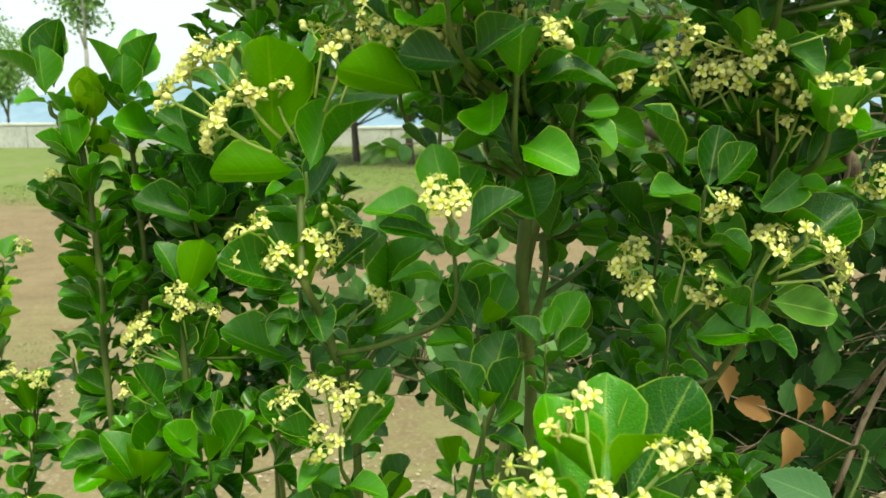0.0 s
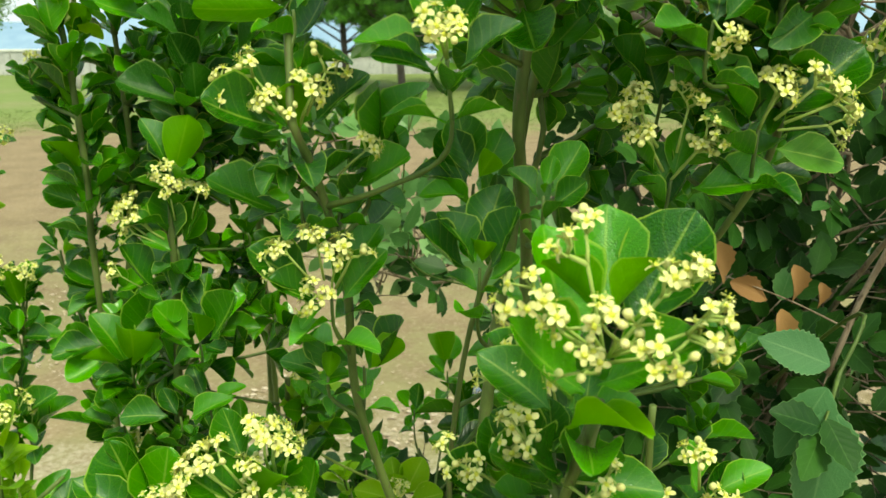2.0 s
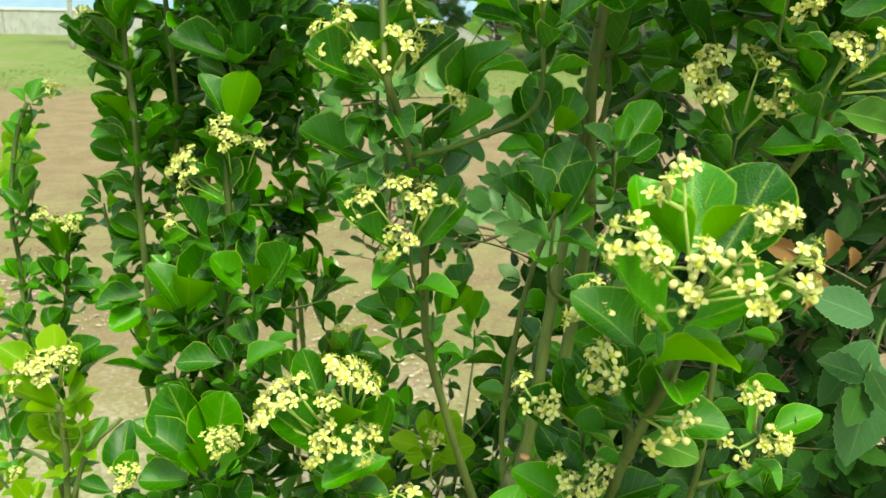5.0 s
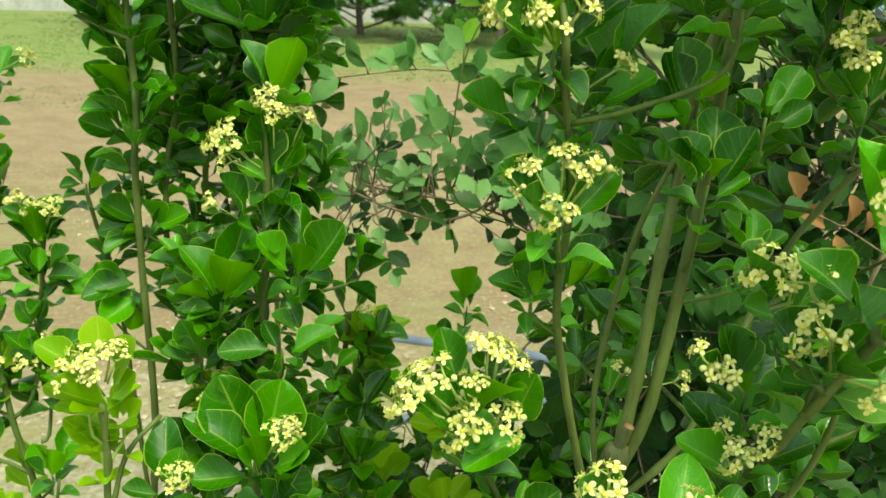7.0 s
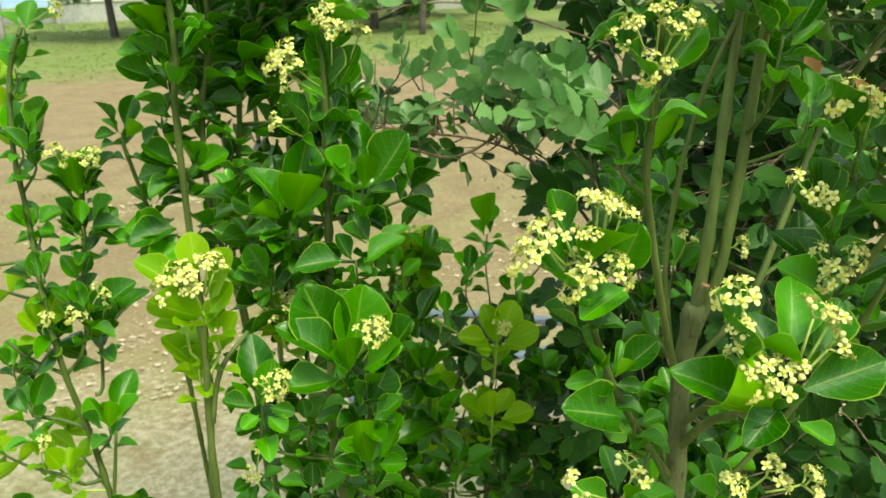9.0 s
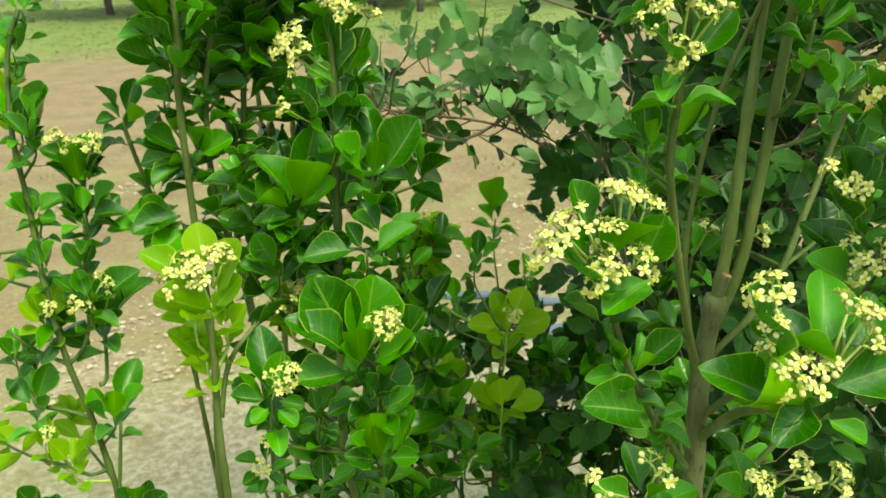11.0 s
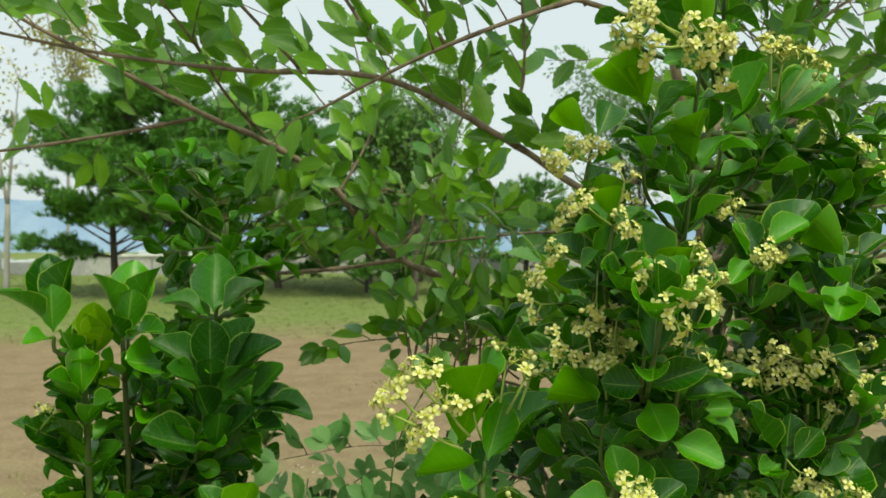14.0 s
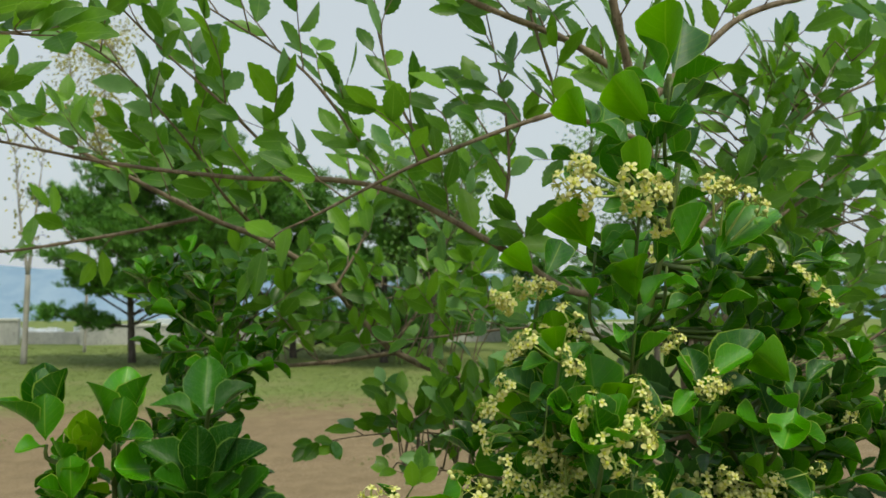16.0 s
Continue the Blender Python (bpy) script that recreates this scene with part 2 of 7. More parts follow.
def child(name, data, parent, m=None, label=""):
    """A part of a thing, or a piece of a part; m is its pose in the world."""
    ob = new(name, data)
    ob.parent = parent
    if m is not None:
        ob.matrix_world = m
    if label:
        ob["label"] = label
    return ob


def thing(name, place, label, category, group="", kind=""):
    ob = new(name)
    ob.empty_display_size = 0.05
    ob.matrix_world = Matrix.Translation(place)
    return tagged(ob, label, category, group, kind)


def curve_points(pts, step):
    """A smooth line through a few places, resampled."""
    p = [np.array(q, float) for q in pts]
    p = [2 * p[0] - p[1]] + p + [2 * p[-1] - p[-2]]
    out = []
    for i in range(1, len(p) - 2):
        a, b, c, d = p[i - 1:i + 3]
        k = max(2, int(np.linalg.norm(c - b) / step))
        for j in range(k):
            t = j / k
            out.append(0.5 * (2 * b + (c - a) * t + (2 * a - 5 * b + 4 * c - d) * t * t + (3 * b - a - 3 * c + d) * t ** 3))
    out.append(p[-2])
    return np.array(out)


def tube(line, r0, r1, sides=7, nodes_every=0.0, rng=None, verts=None, faces=None):
    """Adds a tapering round stem along a line; swellings at its nodes."""
    verts, faces = ([], []) if verts is None else (verts, faces)
    n = len(line)
    tang = np.gradient(line, axis=0)
    tang /= np.linalg.norm(tang, axis=1)[:, None] + 1e-9
    ref = np.array([0.3, 0.9, 0.2])
    run = np.concatenate([[0], np.cumsum(np.linalg.norm(np.diff(line, axis=0), axis=1))])
    first = len(verts)
    for i in range(n):
        r = r0 + (r1 - r0) * run[i] / max(run[-1], 1e-6)
        if nodes_every:
            r *= 1 + 0.3 * math.exp(-((run[i] / nodes_every + 0.5) % 1 - 0.5) ** 2 * 260)
        if rng:
            r *= rng.uniform(0.94, 1.06)
        u = np.cross(tang[i], ref)
        u /= np.linalg.norm(u) + 1e-9
        w = np.cross(tang[i], u)
        for s in range(sides):
            a = 2 * math.pi * s / sides
            verts.append(line[i] + r * (math.cos(a) * u + math.sin(a) * w))
    for i in range(n - 1):
        for s in range(sides):
            a, b = first + i * sides + s, first + i * sides + (s + 1) % sides
            faces.append((a, b, b + sides, a + sides))
    faces.append(tuple(first + s for s in range(sides))[::-1])
    faces.append(tuple(first + (n - 1) * sides + s for s in range(sides)))
    return verts, faces


def leaf_mesh(name, mat, wide, fold, bend, teeth, rows=12, cols=3, blunt=1.0, twist=0.0, notch=0.0, wave=0.0):
    """A leaf one long, from its foot at the origin along y; folded along its midrib, bent, its rim toothed.
    blunt: above 1 the leaf is widest beyond its middle and round at its end."""
    v, f, uv = [], [], []
    for i in range(rows + 1):
        t = 0.5 - 0.5 * math.cos(math.pi * (0.06 + 0.94 * i / rows)) if blunt > 1 else i / rows
        if blunt > 1:
            w = wide * 0.5 * math.sin(math.pi * ((t - 0.05) / 0.95) ** 1.14) ** (0.85 if t < 0.57 else 0.6) if 0.05 < t < 0.9999 else 0.0
        else:
            w = wide * 0.5 * math.sin(math.pi * t ** 0.82) ** 0.85 if 0 < t < 1 else 0.0
        w = max(w, wide * 0.03)
        for j in range(-cols, cols + 1):
            q = j / cols
            x = q * w
            if abs(j) == cols and 0 < i < rows:
                x *= 1 + teeth * (1 if i % 2 else -1)
            z = fold * (x * x * 2.6 + 0.05 * abs(x)) - bend * t * t + twist * x * (t - 0.4) + wave * math.sin(9 * t + 2 * q) * abs(q) ** 2
            if abs(j) == cols:
                z -= 0.008
            y = t - notch * (1 - abs(q)) * t ** 10
            v.append((x, y, z))
            uv.append((0.5 + 0.5 * q, t))
    k = 2 * cols + 1
    for i in range(rows):
        for j in range(2 * cols):
            a = i * k + j
            f.append((a, a + 1, a + 1 + k, a + k))
    return mesh(name, v, f, [mat], uv)


LEAF_FORMS = ((0.65, 1.0, -0.2, 0.1, 0, 0.016), (0.59, 1.2, 0.1, -0.15, 0, 0.012), (0.68, 0.9, 0.28, 0.2, 0.0, 0.024), (0.63, 1.2, -0.28, -0.25, 0.01, 0.02), (0.72, 0.9, -0.24, 0.1, 0.012, 0.02), (0.57, 1.1, 0.32, 0.25, 0.0, 0.025))
LEAVES = [leaf_mesh("evergreen leaf", LEAF, w, fo, be, 0.018, blunt=1.2, twist=tw, notch=no, wave=wa) for w, fo, be, tw, no, wa in LEAF_FORMS]
PALE = [leaf_mesh("leaf seen from its dull side", UNDER, w, fo, be, 0.018, blunt=1.2, twist=tw, notch=no, wave=wa) for w, fo, be, tw, no, wa in LEAF_FORMS[:3]]
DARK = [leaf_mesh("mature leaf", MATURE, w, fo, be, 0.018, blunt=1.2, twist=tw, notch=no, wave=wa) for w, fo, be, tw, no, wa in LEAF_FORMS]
FRESH = [leaf_mesh("fresh leaf", YOUNG, w + 0.06, fo, be, 0.015, blunt=1.2, twist=tw) for w, fo, be, tw in ((0.64, 0.7, -0.16, 0.1), (0.7, 0.5, -0.1, -0.2), (0.6, 0.8, 0.1, 0.0))]
OLD = [leaf_mesh("spotted leaf", SPOTTED, 0.66, 0.4, 0.12, 0.02, blunt=1.2, twist=0.2, wave=0.02)]
ELM_LEAVES = [leaf_mesh("serrate leaf", ELM, w, fo, be, 0.075, rows=16, cols=2, blunt=1, twist=tw) for w, fo, be, tw in ((0.46, 0.5, 0.12, 0.2), (0.5, 0.3, 0.2, -0.3), (0.43, 0.7, 0.02, 0.1))]
BIG_ELM = leaf_mesh("broad serrate leaf", COOL_ELM, 0.62, 0.3, 0.12, 0.05, rows=26, cols=3, blunt=1, twist=0.1)
DRY_LEAF = leaf_mesh("withered leaf", DRY, 0.5, 1.3, 0.25, 0.06, blunt=1, twist=0.9)


def bract(axis, r, angle):
    """The pose of a leaf that leaves a stem: axis along the stem, r outward, angle between stem and leaf."""
    d = axis * math.cos(angle) + r * math.sin(angle)
    up = axis * math.sin(angle) - r * math.cos(angle)
    return d, up


def leaf_pose(foot, d, up, size, rng, loose=0.12):
    d = (d + Vector([rng.gauss(0, loose) for _ in range(3)])).normalized()
    x = d.cross(up + Vector([rng.gauss(0, loose) for _ in range(3)])).normalized()
    z = x.cross(d)
    m = Matrix((x, d, z)).transposed().to_4x4()
    return Matrix.Translation(foot) @ m @ Matrix.Diagonal((size * rng.uniform(0.92, 1.08), size, size, 1))


def around(axis):
    u = axis.orthogonal().normalized()
    return u, axis.cross(u)


# flower heads: forked stalks that end in four-petalled flowers and round buds
def ball(v, f, idx, c, r, mat, sides=6, long=1.0):
    k, rings = len(v), 3
    v.append(tuple(c + Vector((0, 0, r * long))))
    for i in range(1, rings):
        for q in range(sides):
            a, b = 2 * math.pi * q / sides, math.pi * i / rings
            v.append(tuple(c + r * Vector((math.sin(b) * math.cos(a), math.sin(b) * math.sin(a), long * math.cos(b)))))
    v.append(tuple(c - Vector((0, 0, r * long))))
    last = len(v) - 1
    for q in range(sides):
        n = (q + 1) % sides
        f.append((k, k + 1 + q, k + 1 + n))
        f.append((k + 1 + q, k + 1 + sides + q, k + 1 + sides + n, k + 1 + n))
        f.append((last, k + 1 + sides + n, k + 1 + sides + q))
        idx.extend([mat] * 3)


def flower_mesh(seed, size):
    """Four petals round a nectar disc, four stamens and a short style; it looks along z."""
    rng = random.Random(seed)
    v, f, idx = [], [], []
    u, w, d = Vector((1, 0, 0)), Vector((0, 1, 0)), Vector((0, 0, 1))
    for p in range(4):
        a = p * math.pi / 2 + rng.gauss(0, 0.08)
        r = u * math.cos(a) + w * math.sin(a)
        q = d.cross(r)
        k, lift = len(v), rng.uniform(-0.15, 0.3)
        for along, across, up in ((0.12, 0.17, 0.0), (0.12, -0.17, 0.0), (0.5, 0.33, 0.12), (0.5, 0.0, 0.02), (0.5, -0.33, 0.12), (0.82, 0.3, 0.08), (0.82, 0, 0.0), (0.82, -0.3, 0.08), (1.0, 0.14, -0.02), (1.0, -0.14, -0.02)):
            v.append(tuple(size * (r * along + q * across + d * (up + lift * along))))
        for e in ((0, 3, 2), (0, 1, 3), (1, 4, 3), (2, 3, 6, 5), (3, 4, 7, 6), (5, 6, 8), (6, 9, 8), (6, 7, 9)):
            f.append(tuple(k + i for i in e))
            idx.append(1)
        a += math.pi / 4
        e = u * math.cos(a) + w * math.sin(a)
        n = len(f)
        tube(np.array([e * size * 0.25 + d * size * 0.05, e * size * 0.45 + d * size * 0.42]), size * 0.05, size * 0.035, 4, 0, None, v, f)
        idx.extend([0] * (len(f) - n))
        ball(v, f, idx, e * size * 0.47 + d * size * 0.46, size * 0.085, 2, 4)
    k = len(v)
    for rad, up in ((0.36, 0.02), (0.3, 0.13), (0.12, 0.17), (0.05, 0.36)):
        for q in range(8):
            a = 2 * math.pi * q / 8
            v.append(tuple(size * (rad * (u * math.cos(a) + w * math.sin(a)) + d * up)))
    for ring in range(3):
        for q in range(8):
            a, b = k + ring * 8 + q, k + ring * 8 + (q + 1) % 8
            f.append((a, b, b + 8, a + 8))
            idx.append(2)
    f.append(tuple(k + 24 + q for q in range(8)))
    idx.append(2)
    return mesh("flower", v, f, [STALK, PETAL, DISC], index=idx)


def bud_mesh():
    v, f, idx = [], [], []
    ball(v, f, idx, Vector((0, 0, 0.0012)), 0.0023, 1, 8, 1.1)
    ball(v, f, idx, Vector((0, 0, -0.0006)), 0.0016, 0, 6, 0.8)
    return mesh("flower_bud", v, f, [STALK, PETAL], index=idx)


FLOWERS = [flower_mesh(q, 0.0047) for q in (1, 2, 3, 4)]
BUD = bud_mesh()


def cyme_plan(seed, flowers, reach, spread, buds):
    """A forked stalk along z, and the poses of the flowers on it."""
    rng = random.Random(seed)
    v, f, ends = [], [], []

    def stalk(a, b, r):
        m = (a + b) / 2 + Vector([rng.gauss(0, 0.0006) for _ in range(3)])
        tube(np.array([a, m, b]), r, r * 0.8, 5, 0, None, v, f)

    top = Vector((rng.gauss(0, 0.003), rng.gauss(0, 0.003), reach))
    stalk(Vector((0, 0, 0)), top, 0.0011)
    u0, left = rng.uniform(0, 6), flowers
    arms = 3 if flowers > 8 else 2
    for i in range(arms):
        a = u0 + 2 * math.pi * i / arms + rng.gauss(0, 0.25)
        d = Vector((math.cos(a), math.sin(a), rng.uniform(0.35, 0.9))).normalized()
        knee = top + d * spread * rng.uniform(0.5, 0.8)
        stalk(top, knee, 0.0009)
        share = max(2, round(left / (arms - i)))
        left -= share
        for j in range(share):
            b = 6.28 * j / share + rng.gauss(0, 0.4)
            e = (d * 0.6 + Vector((math.cos(b), math.sin(b), rng.uniform(-0.1, 0.8))) * 0.9).normalized()
            end = knee + e * spread * rng.uniform(0.34, 0.62)
            stalk(knee, end, 0.0006)
            face = (e + Vector((0, 0, 0.5)) + Vector([rng.gauss(0, 0.35) for _ in range(3)])).normalized()
            m = Matrix.Translation(end) @ face.to_track_quat("Z", "Y").to_matrix().to_4x4() @ Matrix.Rotation(rng.uniform(0, 6), 4, "Z")
            if rng.random() < buds:
                ends.append(("flower_bud", BUD, m))
            else:
                ends.append(("flower", rng.choice(FLOWERS), m @ Matrix.Scale(rng.uniform(0.85, 1.12), 4)))
    return mesh("flower_stalk", v, f, [STALK]), ends


CYMES = [cyme_plan(q, n, r, sp, b) for q, n, r, sp, b in
         ((1, 11, 0.02, 0.0115, 0.15), (2, 8, 0.023, 0.012, 0.25), (3, 13, 0.019, 0.0125, 0.12), (4, 7, 0.024, 0.013, 0.3), (5, 10, 0.021, 0.0115, 0.2), (6, 20, 0.019, 0.0135, 0.15), (7, 6, 0.025, 0.0145, 0.45))]


def put_cyme(parent, m, rng):
    stalk, ends = rng.choice(CYMES)
    child("flower_stalk", stalk, parent, m)
    for name, data, place in ends:
        child(name, data, parent, m @ place)


STEMS = {}      # lines of each shrub's woody stems, to which its shoots are joined


def stem(plant, pts, r0, r1, mat=None, label="", leafy=None, size=0.04, gap=0.028, young=False, seed=0, sides=9):
    """A woody stem of a shrub; with leafy, a height above which opposite leaves stand on it."""
    line = curve_points(pts, 0.012)
    rng = random.Random(seed + len(line))
    v, f = tube(line, r0, r1, sides, 0.05, rng)
    ob = child("stem", mesh("stem", v, f, [mat or STEM]), plant, None, label)
    ob.matrix_world = Matrix()
    STEMS.setdefault(plant.name, []).append(line)
    if leafy is not None:
        leaves_along(ob, line, leafy, size, gap, young, rng)
    return ob


def leaves_along(ob, line, from_z, size, gap, young, rng, kinds=None):
    run, turn = 0.0, rng.uniform(0, 3)
    for i in range(1, len(line)):
        run += np.linalg.norm(line[i] - line[i - 1])
        if run < gap:
            continue
        run = 0.0
        if line[i][2] < from_z:
            continue
        axis = Vector(line[i] - line[i - 1]).normalized()
        u, w = around(axis)
        turn += math.pi / 2 + rng.gauss(0, 0.2)
        for k in (0, 1):
            if rng.random() < 0.08:
                continue
            a = turn + k * math.pi
            r = u * math.cos(a) + w * math.sin(a)
            d, up = bract(axis, r, rng.uniform(0.8, 1.2))
            pick = rng.choice(kinds or (FRESH if young else LEAVES))
            child("leaf", pick, ob, leaf_pose(Vector(line[i]) + r * 0.003, d, up, size * rng.uniform(0.75, 1.1), rng))


def shoot(plant, tip, size=0.045, leaves=6, cymes=0, young=False, lean=(0, -0.35, 1), seed=None, old=False, pairs=1, thick=0.0018, cyme_size=1.0, spread=1.0):
    """A side shoot that ends in a rosette of leaves at tip, with flower heads among them."""
    tip = Vector(tip)
    rng = random.Random(seed if seed is not None else int(abs(tip.x * 7919 + tip.y * 1543 + tip.z * 3571) * 1000))
    best, foot = 1e9, None
    for line in STEMS[plant.name]:
        for q in line[::2]:
            drop = tip.z - q[2]
            if drop < 0.025:
                continue
            aside = math.hypot(q[0] - tip.x, q[1] - tip.y)
            away = math.dist(q, tip) + 0.7 * abs(drop - 0.9 * aside - 0.02)
            if away < best:
                best, foot = away, Vector(q)
    axis = Vector(lean).normalized()
    knee = tip - axis * min(0.05, 0.4 * (tip - foot).length)
    mid = foot.lerp(knee, 0.5) + Vector((0, 0, -0.05 * (knee - foot).length))
    line = curve_points([foot, mid, knee, tip], 0.008)
    v, f = tube(line, thick * 1.5, thick * 0.8, 6, 0.025, rng)
    ob = child("stem", mesh("twig", v, f, [STALK if young else (TWIG if thick < 0.0024 else STEM)]), plant)
    ob.matrix_world = Matrix()
    u, w = around(axis)
    turn = rng.uniform(0, 6.28)
    kinds = FRESH if young else LEAVES
    for i in range(leaves):
        ring = i // 2
        a = turn + (i % 2) * math.pi + ring * math.pi / 2 + rng.gauss(0, 0.18)
        r = u * math.cos(a) + w * math.sin(a)
        n_rings = max(1, (leaves + 1) // 2)
        out = 1.16 - 0.72 * ring / n_rings + rng.gauss(0, 0.1)
        d, up = bract(axis, r, out * spread)
        s = size * (1.0 - 0.16 * ring) * rng.uniform(0.85, 1.12)
        pick = OLD[0] if old and i == 0 else rng.choice(kinds)
        child("leaf", pick, ob, leaf_pose(tip - axis * (0.012 - 0.006 * ring) + r * 0.002, d, up, s, rng))
    for j in range(max(pairs, min(4, int((tip - foot).length / 0.04))) if pairs else 0):
        # lower pairs on the shoot
        k = max(1, len(line) - 2 - (j + 1) * 4)
        ax = Vector(line[k] - line[k - 1]).normalized()
        u2, w2 = around(ax)
        b = rng.uniform(0, 6.28)
        for e in (0, math.pi):
            r = u2 * math.cos(b + e) + w2 * math.sin(b + e)
            d, up = bract(ax, r, rng.uniform(1.0, 1.35))
            child("leaf", rng.choice(kinds), ob, leaf_pose(Vector(line[k]) + r * 0.003, d, up, size * rng.uniform(0.7, 0.95), rng))
    for i in range(cymes):
        a = turn + 0.6 + i * 2 * math.pi / max(cymes, 1) + rng.gauss(0, 0.2)
        r = u * math.cos(a) + w * math.sin(a)
        d = (axis * 0.8 + r * rng.uniform(0.55, 1.0) + Vector((0, -0.25, 0.1))).normalized()
        m = Matrix.Translation(tip - axis * 0.008) @ d.to_track_quat("Z", "Y").to_matrix().to_4x4() @ Matrix.Rotation(rng.uniform(0, 6), 4, "Z")
        put_cyme(ob, m @ Matrix.Scale(cyme_size * rng.uniform(0.9, 1.12), 4), rng)
    return ob


def leaf_at(stem_, foot, tip, face=(0, -0.6, 1), kind=0, old=False, young=False, mature=False, pale=False):
    """One leaf from foot to tip, its upper side turned towards face."""
    foot, tip = Vector(foot), Vector(tip)
    d = tip - foot
    x = d.cross(Vector(face)).normalized()
    z = x.cross(d).normalized()
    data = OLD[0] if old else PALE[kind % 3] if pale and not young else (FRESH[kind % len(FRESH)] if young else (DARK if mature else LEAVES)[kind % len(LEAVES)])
    m = Matrix.Translation(foot) @ Matrix((x, d.normalized(), z)).transposed().to_4x4() @ Matrix.Scale(d.length, 4)
    return child("leaf", data, stem_, m)


def head_at(stem_, foot, tip, pick=0, scale=1.0):
    """One flower head from the foot of its stalk to its middle."""
    foot, tip = Vector(foot), Vector(tip)
    m = Matrix.Translation(foot) @ (tip - foot).to_track_quat("Z", "Y").to_matrix().to_4x4() @ Matrix.Rotation(pick * 1.1, 4, "Z")
    stalk, ends = CYMES[pick % len(CYMES)]
    k = (tip - foot).length / (stalk_reach[pick % len(CYMES)] + 0.007)
    child("flower_stalk", stalk, stem_, m @ Matrix.Diagonal((scale, scale, k, 1)))
    for name, data, place in ends:
        p = place.copy()
        q = p.translation
        p.translation = Vector((q.x * scale, q.y * scale, q.z * k))
        child(name, data, stem_, m @ p @ Matrix.Scale(scale ** 0.75, 4))


stalk_reach = (0.02, 0.023, 0.019, 0.024, 0.021, 0.019, 0.025)


FACES = {"b": (0, -0.9, 0.45), "f": (0, 0.9, 0.5), "d": (0, -0.6, 0.9)}


def rosette(plant, place, leaves, heads=(), young=False, old=False):
    """A shoot's end: leaves to their tips, each a back, front, side, low or edge-on one, and flower heads among them."""
    c = Vector(place)
    rng = random.Random(int(abs(c.x * 7919 + c.y * 1543 + c.z * 3571) * 1000))
    ob = shoot(plant, place, 0.04, 0, 0, young=young, lean=(0, -0.2, 1), pairs=0, thick=0.0013)
    for i, (x, y, z, k, *own) in enumerate(leaves):
        tip = Vector((x, y, z))
        start = Vector(own) if own else c
        turned = -1 if tip.x > c.x else 1
        face = FACES[k] if k in FACES else ((0.55 * turned, -0.55, 0.65) if k == "s" else (turned, 0.2, 0.3))
        face = Vector(face) + Vector([rng.gauss(0, 0.2) for _ in range(3)])
        foot = start.lerp(tip, 0.0 if own else 0.2) - Vector((0, 0, 0.004 * (i % 3)))
        leaf_at(ob, foot, start.lerp(tip, 1.03), face, rng.randrange(6), old=old and i % 3 == 2, young=young, pale=k == "f")
    # pairs below, on the shoot
    turn = rng.uniform(0, 3)
    reach = sum((Vector(q[:3]) - c).length for q in leaves) / len(leaves)
    for j in range(2):
        turn += 1.57
        for e in (0, math.pi):
            d = Vector((math.cos(turn + e), math.sin(turn + e), rng.uniform(-0.1, 0.5)))
            p = c + Vector((0, 0.004, -0.016 - 0.017 * j))
            up = Vector((-0.4 * d.x, -0.4 * d.y, 1))
            m = leaf_pose(p, d, up, min(0.042, reach) * rng.uniform(0.7, 0.92), rng)
            child("leaf", rng.choice(FRESH if young else LEAVES), ob, m)
    for i, (x, y, z, size) in enumerate(heads):
        place = Vector((x, y, z))
        foot = place + (c - place) * min(1, 0.036 / (c - place).length)
        head_at(ob, foot, place, rng.choice((0, 1, 2, 3, 4, 2, 0)), size * 0.85)
    return ob


INNER = {}      # leaves and twigs inside each shrub, joined


def inner_leaf(store, m, rng):
    v, f, uv = store
    k = len(v)
    wide, fold, bend, tw = rng.uniform(0.52, 0.72), rng.uniform(0.4, 1.1), rng.uniform(-0.12, 0.18), rng.gauss(0, 0.15)
    rows = (0.0, 0.1, 0.28, 0.48, 0.68, 0.85, 0.95, 1.0)
    for t in rows:
        w = max(0.02, wide * 0.5 * abs(math.sin(math.pi * t ** 1.22)) ** 0.68)
        for q in (-1, -0.5, 0, 0.5, 1):
            x = q * w
            v.append(tuple(m @ Vector((x, t, fold * abs(x) ** 1.5 * 1.9 - bend * t * t + tw * x * (t - 0.4)))))
            uv.append((0.5 + 0.5 * q, t))
    for i in range(len(rows) - 1):
        for j in range(4):
            a = k + i * 5 + j
            f.append((a, a + 1, a + 6, a + 5))


